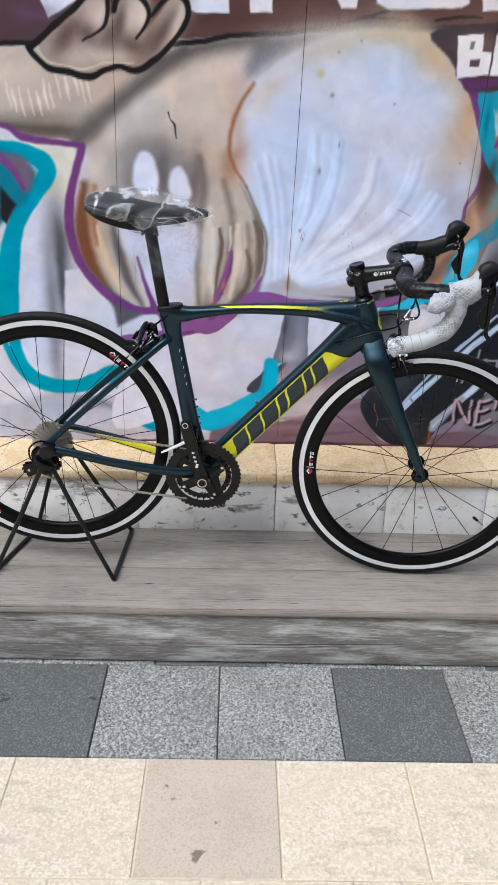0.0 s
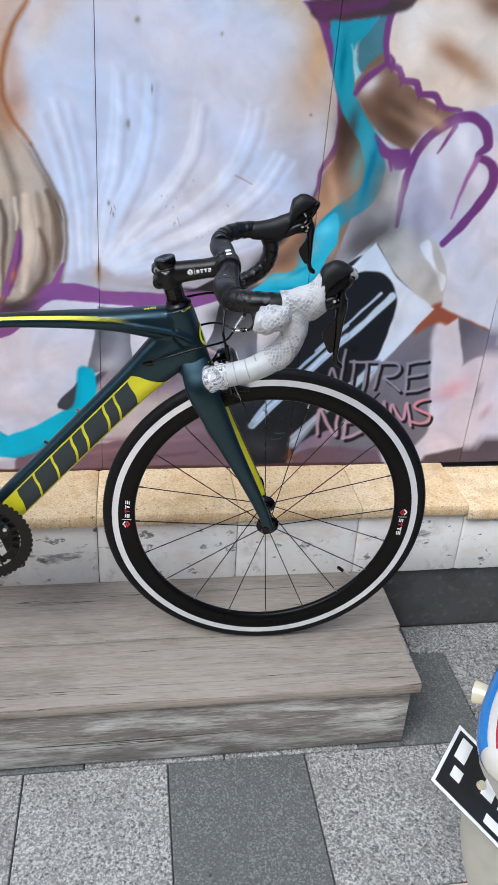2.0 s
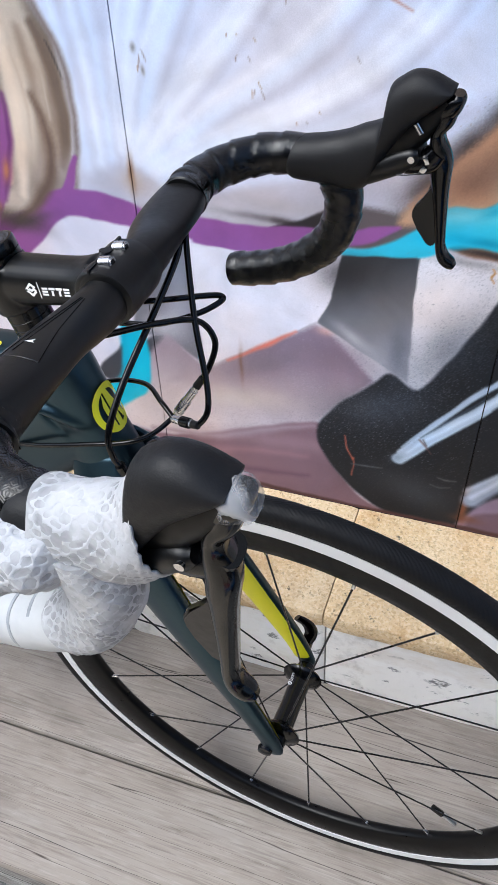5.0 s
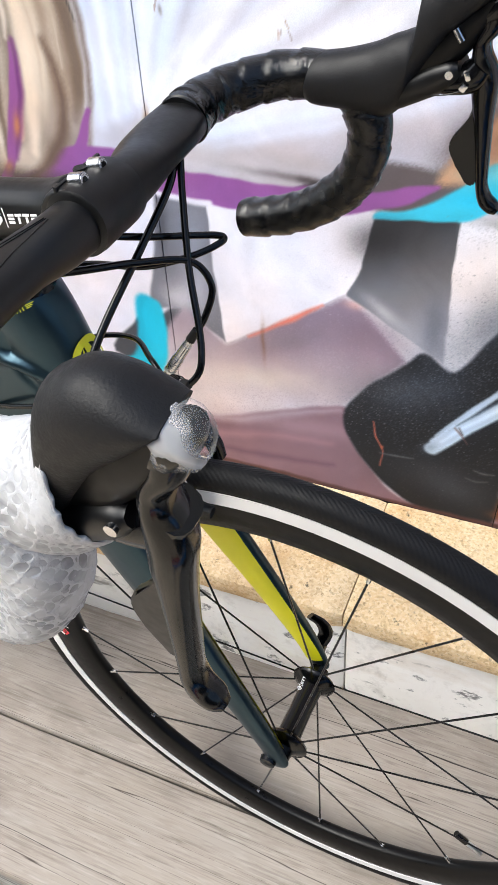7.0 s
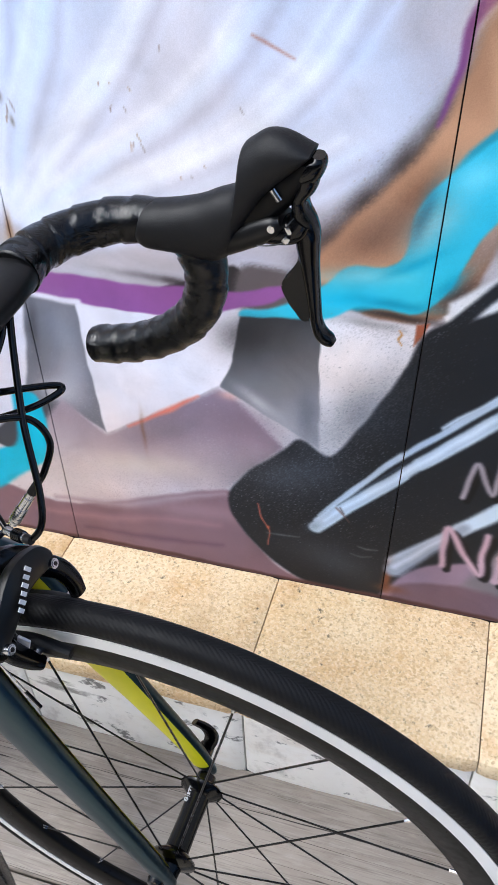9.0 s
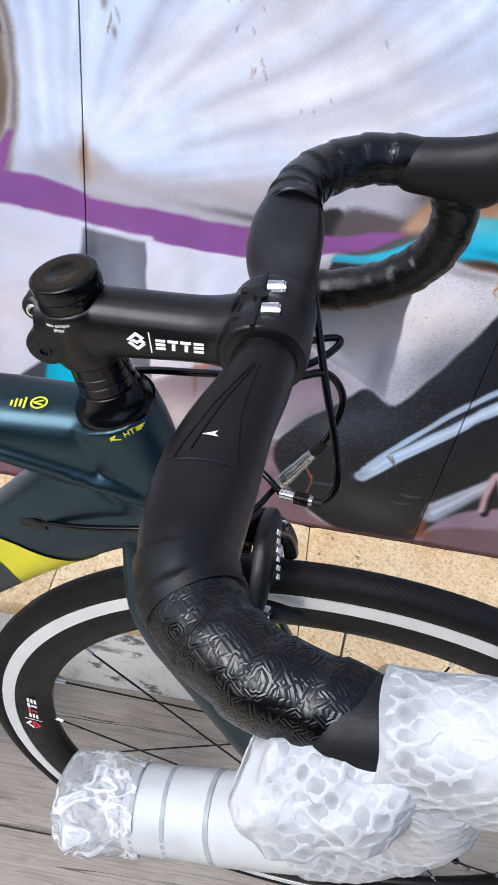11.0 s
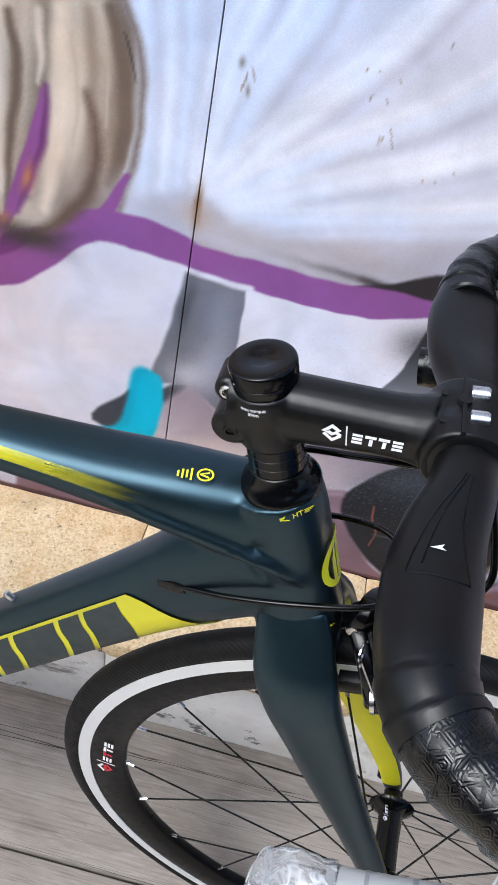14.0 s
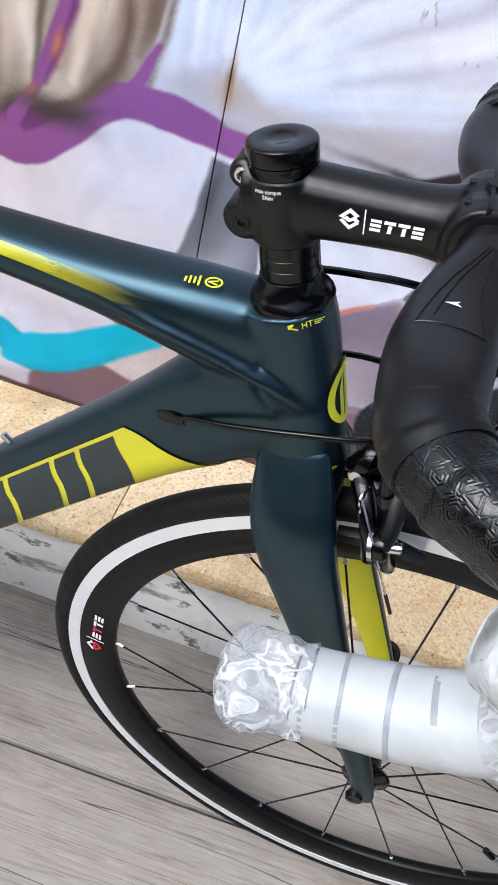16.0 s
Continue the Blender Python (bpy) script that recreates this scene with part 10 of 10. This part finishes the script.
# ---- tail of a parked motorcycle ----
M_MBLUE = paint("gloss_blue_plastic", srgb(44, 122, 196), 0.2, vary=0.05, scale=40, coat=0.5)
M_MWHITE = paint("gloss_white_plastic", srgb(196, 194, 190), 0.2, vary=0.04, scale=40, coat=0.5)
M_LENS = paint("red_lamp_lens", srgb(150, 16, 34), 0.1, vary=0.1, scale=60, coat=0.8)
M_AMBER = paint("clear_lamp_lens", srgb(204, 196, 168), 0.15, vary=0.1, scale=60, coat=0.6)
M_FLAP = paint("grey_mudguard", srgb(150, 148, 140), 0.6, vary=0.1, scale=40)
moto = thing("motorcycle", (0.9, 2.05, 0), "parked motorcycle tail, blue and white, with a black plate", "motorcycle")
AXM = Vector((0.68, 0.72, 0.12)).normalized()
N0 = Vector((0.428, 1.752, 0.548))
tail = Tube([(*(N0 + AXM * d), w, h) for d, w, h in ((0.0, 0.016, 0.016), (0.01, 0.034, 0.03), (0.04, 0.054, 0.045), (0.1, 0.07, 0.055), (0.25, 0.08, 0.07), (0.55, 0.1, 0.1))], side=(-0.72, 0.68, 0.0), power=2.2, n=28)
part("tail_fairing", tail.skin(), M_MWHITE, moto, "gloss white tail fairing")
part("side_stripe", tail.patch([(0.22, -45), (1.0, -45), (1.0, 46), (0.25, 38)], 0.001, 24, 10), M_MBLUE, moto, "gloss blue stripe")
part("tail_lamp", tail.patch([(0.22, 60), (0.85, 52), (0.85, 150), (0.22, 118)], 0.004, 24, 10), M_LENS, moto, "red tail lamp lens")
L = Vector((0.366, 1.827, 0.458))
ub, ua = Vector((0.65, 0.757, 0.05)).normalized(), Vector((0.667, -0.543, -0.507)).normalized()
un = ub.cross(ua).normalized()
un = un if un.z > 0 else -un
PM = Matrix(((ua.x, ub.x, un.x, L.x), (ua.y, ub.y, un.y, L.y), (ua.z, ub.z, un.z, L.z), (0, 0, 0, 1)))
M_PLATE = paint("black_plate_paint", srgb(26, 26, 27), 0.45, vary=0.2, scale=60)
plate_ob = part("number_plate", box((0.1375, 0.06, -0.001), (0.275, 0.119, 0.002), 0.0008), M_PLATE, moto, "black plate with white rim and bars")
plate_ob.data.transform(PM)
for c, s in (((0.1375, 0.0025, 0.0006), (0.275, 0.005, 0.002)), ((0.1375, 0.1165, 0.0006), (0.275, 0.005, 0.002)), ((0.0025, 0.0595, 0.0008), (0.005, 0.118, 0.002)), ((0.2725, 0.0595, 0.0008), (0.005, 0.118, 0.002))):
    part("plate_rim", box(c, s, 0.0004, None), M_WHITE, plate_ob).data.transform(PM)
for c, s in (((0.024, 0.085, 0.0012), (0.02, 0.04, 0.0016)), ((0.03, 0.042, 0.0012), (0.018, 0.02, 0.0016)), ((0.085, 0.072, 0.0012), (0.022, 0.045, 0.0016)), ((0.118, 0.072, 0.0012), (0.022, 0.045, 0.0016)), ((0.151, 0.072, 0.0012), (0.022, 0.045, 0.0016)), ((0.184, 0.072, 0.0012), (0.022, 0.045, 0.0016)), ((0.12, 0.022, 0.0012), (0.05, 0.016, 0.0016))):
    part("plate_bar", box(c, s, 0.0005, None), M_WHITE, plate_ob).data.transform(PM)
part("plate_bolt", rod(PM @ Vector((0.07, 0.06, 0)), PM @ Vector((0.07, 0.06, 0.006)), 0.007, 12), M_AMBER, plate_ob)
part("mudguard", Tube([(*(N0 + AXM * 0.2 + Vector((0, 0, -0.03))), 0.05, 0.02), (*(L + ub * 0.06 + ua * 0.13 - un * 0.02), 0.06, 0.012), (*(L + ub * 0.03 + ua * 0.16 - un * 0.03 + Vector((0.01, -0.02, -0.12))), 0.05, 0.008)], side=(-0.72, 0.68, 0.0), power=2.6, n=14).skin(), M_FLAP, moto, "grey rear mudguard")
ind = Vector((0.486, 1.935, 0.505))
part("indicator", merged(rod(ind + Vector((0.03, -0.02, 0.015)), ind, 0.008, 12), rod(ind + Vector((0.012, -0.008, 0.004)), ind + Vector((-0.012, 0.012, -0.002)), 0.014, 18, 0.019)), M_AMBER, moto, "clear turn signal")
# unseen rest of the machine, turned along the lane, filled out to shade the paving
AXB = Vector((0.93, 0.36, 0.05)).normalized()


def along(d, up=0.0):
    return N0 + AXM * 0.3 + AXB * (d - 0.3) + Vector((0, 0, up))


def moto_wheel(name, d):
    c = along(d)
    w = part(name, lathe([(0.2, -0.04), (0.255, -0.045), (0.28, -0.02), (0.285, 0), (0.28, 0.02), (0.255, 0.045), (0.2, 0.04)], (0, 0, 0), n=40, closed=True), M_TYRE, moto)
    pose_m = Matrix.Translation((c.x, c.y, 0.285)) @ Matrix.Rotation(math.atan2(AXB.y, AXB.x), 4, "Z")
    w.data.transform(pose_m)
    hub_m = part("hub", lathe([(0.03, -0.05), (0.2, -0.012), (0.2, 0.012), (0.03, 0.05)], (0, 0, 0), n=30), M_BLACK, w)
    hub_m.data.transform(pose_m)
    return Vector((c.x, c.y, 0.285))


hub_r = moto_wheel("rear_tyre", 0.72)
hub_f = moto_wheel("front_tyre", 1.78)
ACROSS = (-0.36, 0.93, 0.0)
part("body", Tube([(*along(0.40, -0.02), 0.10, 0.10), (*along(0.65, -0.06), 0.15, 0.18), (*along(0.95, -0.10), 0.17, 0.24), (*along(1.25, -0.08), 0.15, 0.24), (*along(1.42, 0.0), 0.12, 0.16)], side=ACROSS, power=2.6, n=20).skin(), M_MBLUE, moto, "blue body panel, unseen, added to block skylight")
part("seat", Tube([(*along(0.34, 0.10), 0.05, 0.02), (*along(0.42, 0.13), 0.115, 0.045), (*along(0.70, 0.14), 0.135, 0.05), (*along(0.95, 0.12), 0.13, 0.05), (*along(1.10, 0.15), 0.10, 0.03)], side=ACROSS, power=2.6, n=20).skin(), M_RUBBER, moto, "black padded seat, unseen, added to block skylight")
part("tank", Tube([(*along(1.05, 0.14), 0.09, 0.05), (*along(1.16, 0.20), 0.15, 0.11), (*along(1.34, 0.22), 0.16, 0.12), (*along(1.48, 0.18), 0.10, 0.07)], side=ACROSS, power=2.4, n=20).skin(), M_MBLUE, moto, "gloss blue fuel tank, unseen, added to block skylight")
part("front_fairing", Tube([(*along(1.44, 0.20), 0.10, 0.12), (*along(1.56, 0.28), 0.17, 0.17), (*along(1.70, 0.28), 0.15, 0.15), (*along(1.80, 0.24), 0.06, 0.06)], side=ACROSS, power=2.4, n=20).skin(), M_MWHITE, moto, "gloss white front fairing, unseen, added to block skylight")
grip_mid = along(1.46, 0.44)
part("handlebar", cord([grip_mid + Vector(ACROSS) * w - AXB * b for w, b in ((-0.36, 0.12), (-0.2, 0.03), (0, 0), (0.2, 0.03), (0.36, 0.12))], 0.014, 10, 5), M_STAND, moto)
part("swing_arm", rod(hub_r, along(1.05, -0.15), 0.03, 10), M_STAND, moto)
part("fork_leg", rod(hub_f, along(1.46, 0.42), 0.03, 10), M_STAND, moto)

# ---- pieces of wall and pavement ----
SEAMS = [(-1.585, -1.575), (-1.102, -1.094), (-0.6225, -0.6045), (-0.1395, -0.103), (0.336, 0.4), (0.815, 0.87), (1.295, 1.35)]
for a, b in zip(SEAMS, SEAMS[1:]):
    board(a, b, (0.0016 if a[0] > -0.2 else 0.0022) if -1.2 < a[0] < 0.75 else 0)
board((-4.4, -4.4), SEAMS[0], 0)
board(SEAMS[-1], (4.4, 4.4), 0)
X0 = 0.002
for i in range(-14, 14):
    x0 = X0 + i * TILE
    tile(i, 1.952, 2.277, x0, x0 + TILE, M_DARKTILE if i in (-3, 0, 4, -6, 7) else M_SPECKLE)
    tile(i, 2.277, 2.5645, x0 + 0.125, x0 + 0.125 + TILE, M_DARKTILE if i in (1, -2, 5) else M_SPECKLE)
    tile(i, 2.5645, 2.668, x0 + 0.04, x0 + 0.04 + TILE, M_SPECKLE)
    for r, y in enumerate((1.6425, 1.3335, 1.0245, 0.7155, 0.4065, 0.0975, -0.2115)):
        s = x0 - 0.163 if r % 2 == 0 else x0 + 0.28
        tile(i, y, y + 0.309, s, s + TILE, M_TAN if (r, i) in ((0, -1), (2, 3), (1, 5)) else M_CREAM)
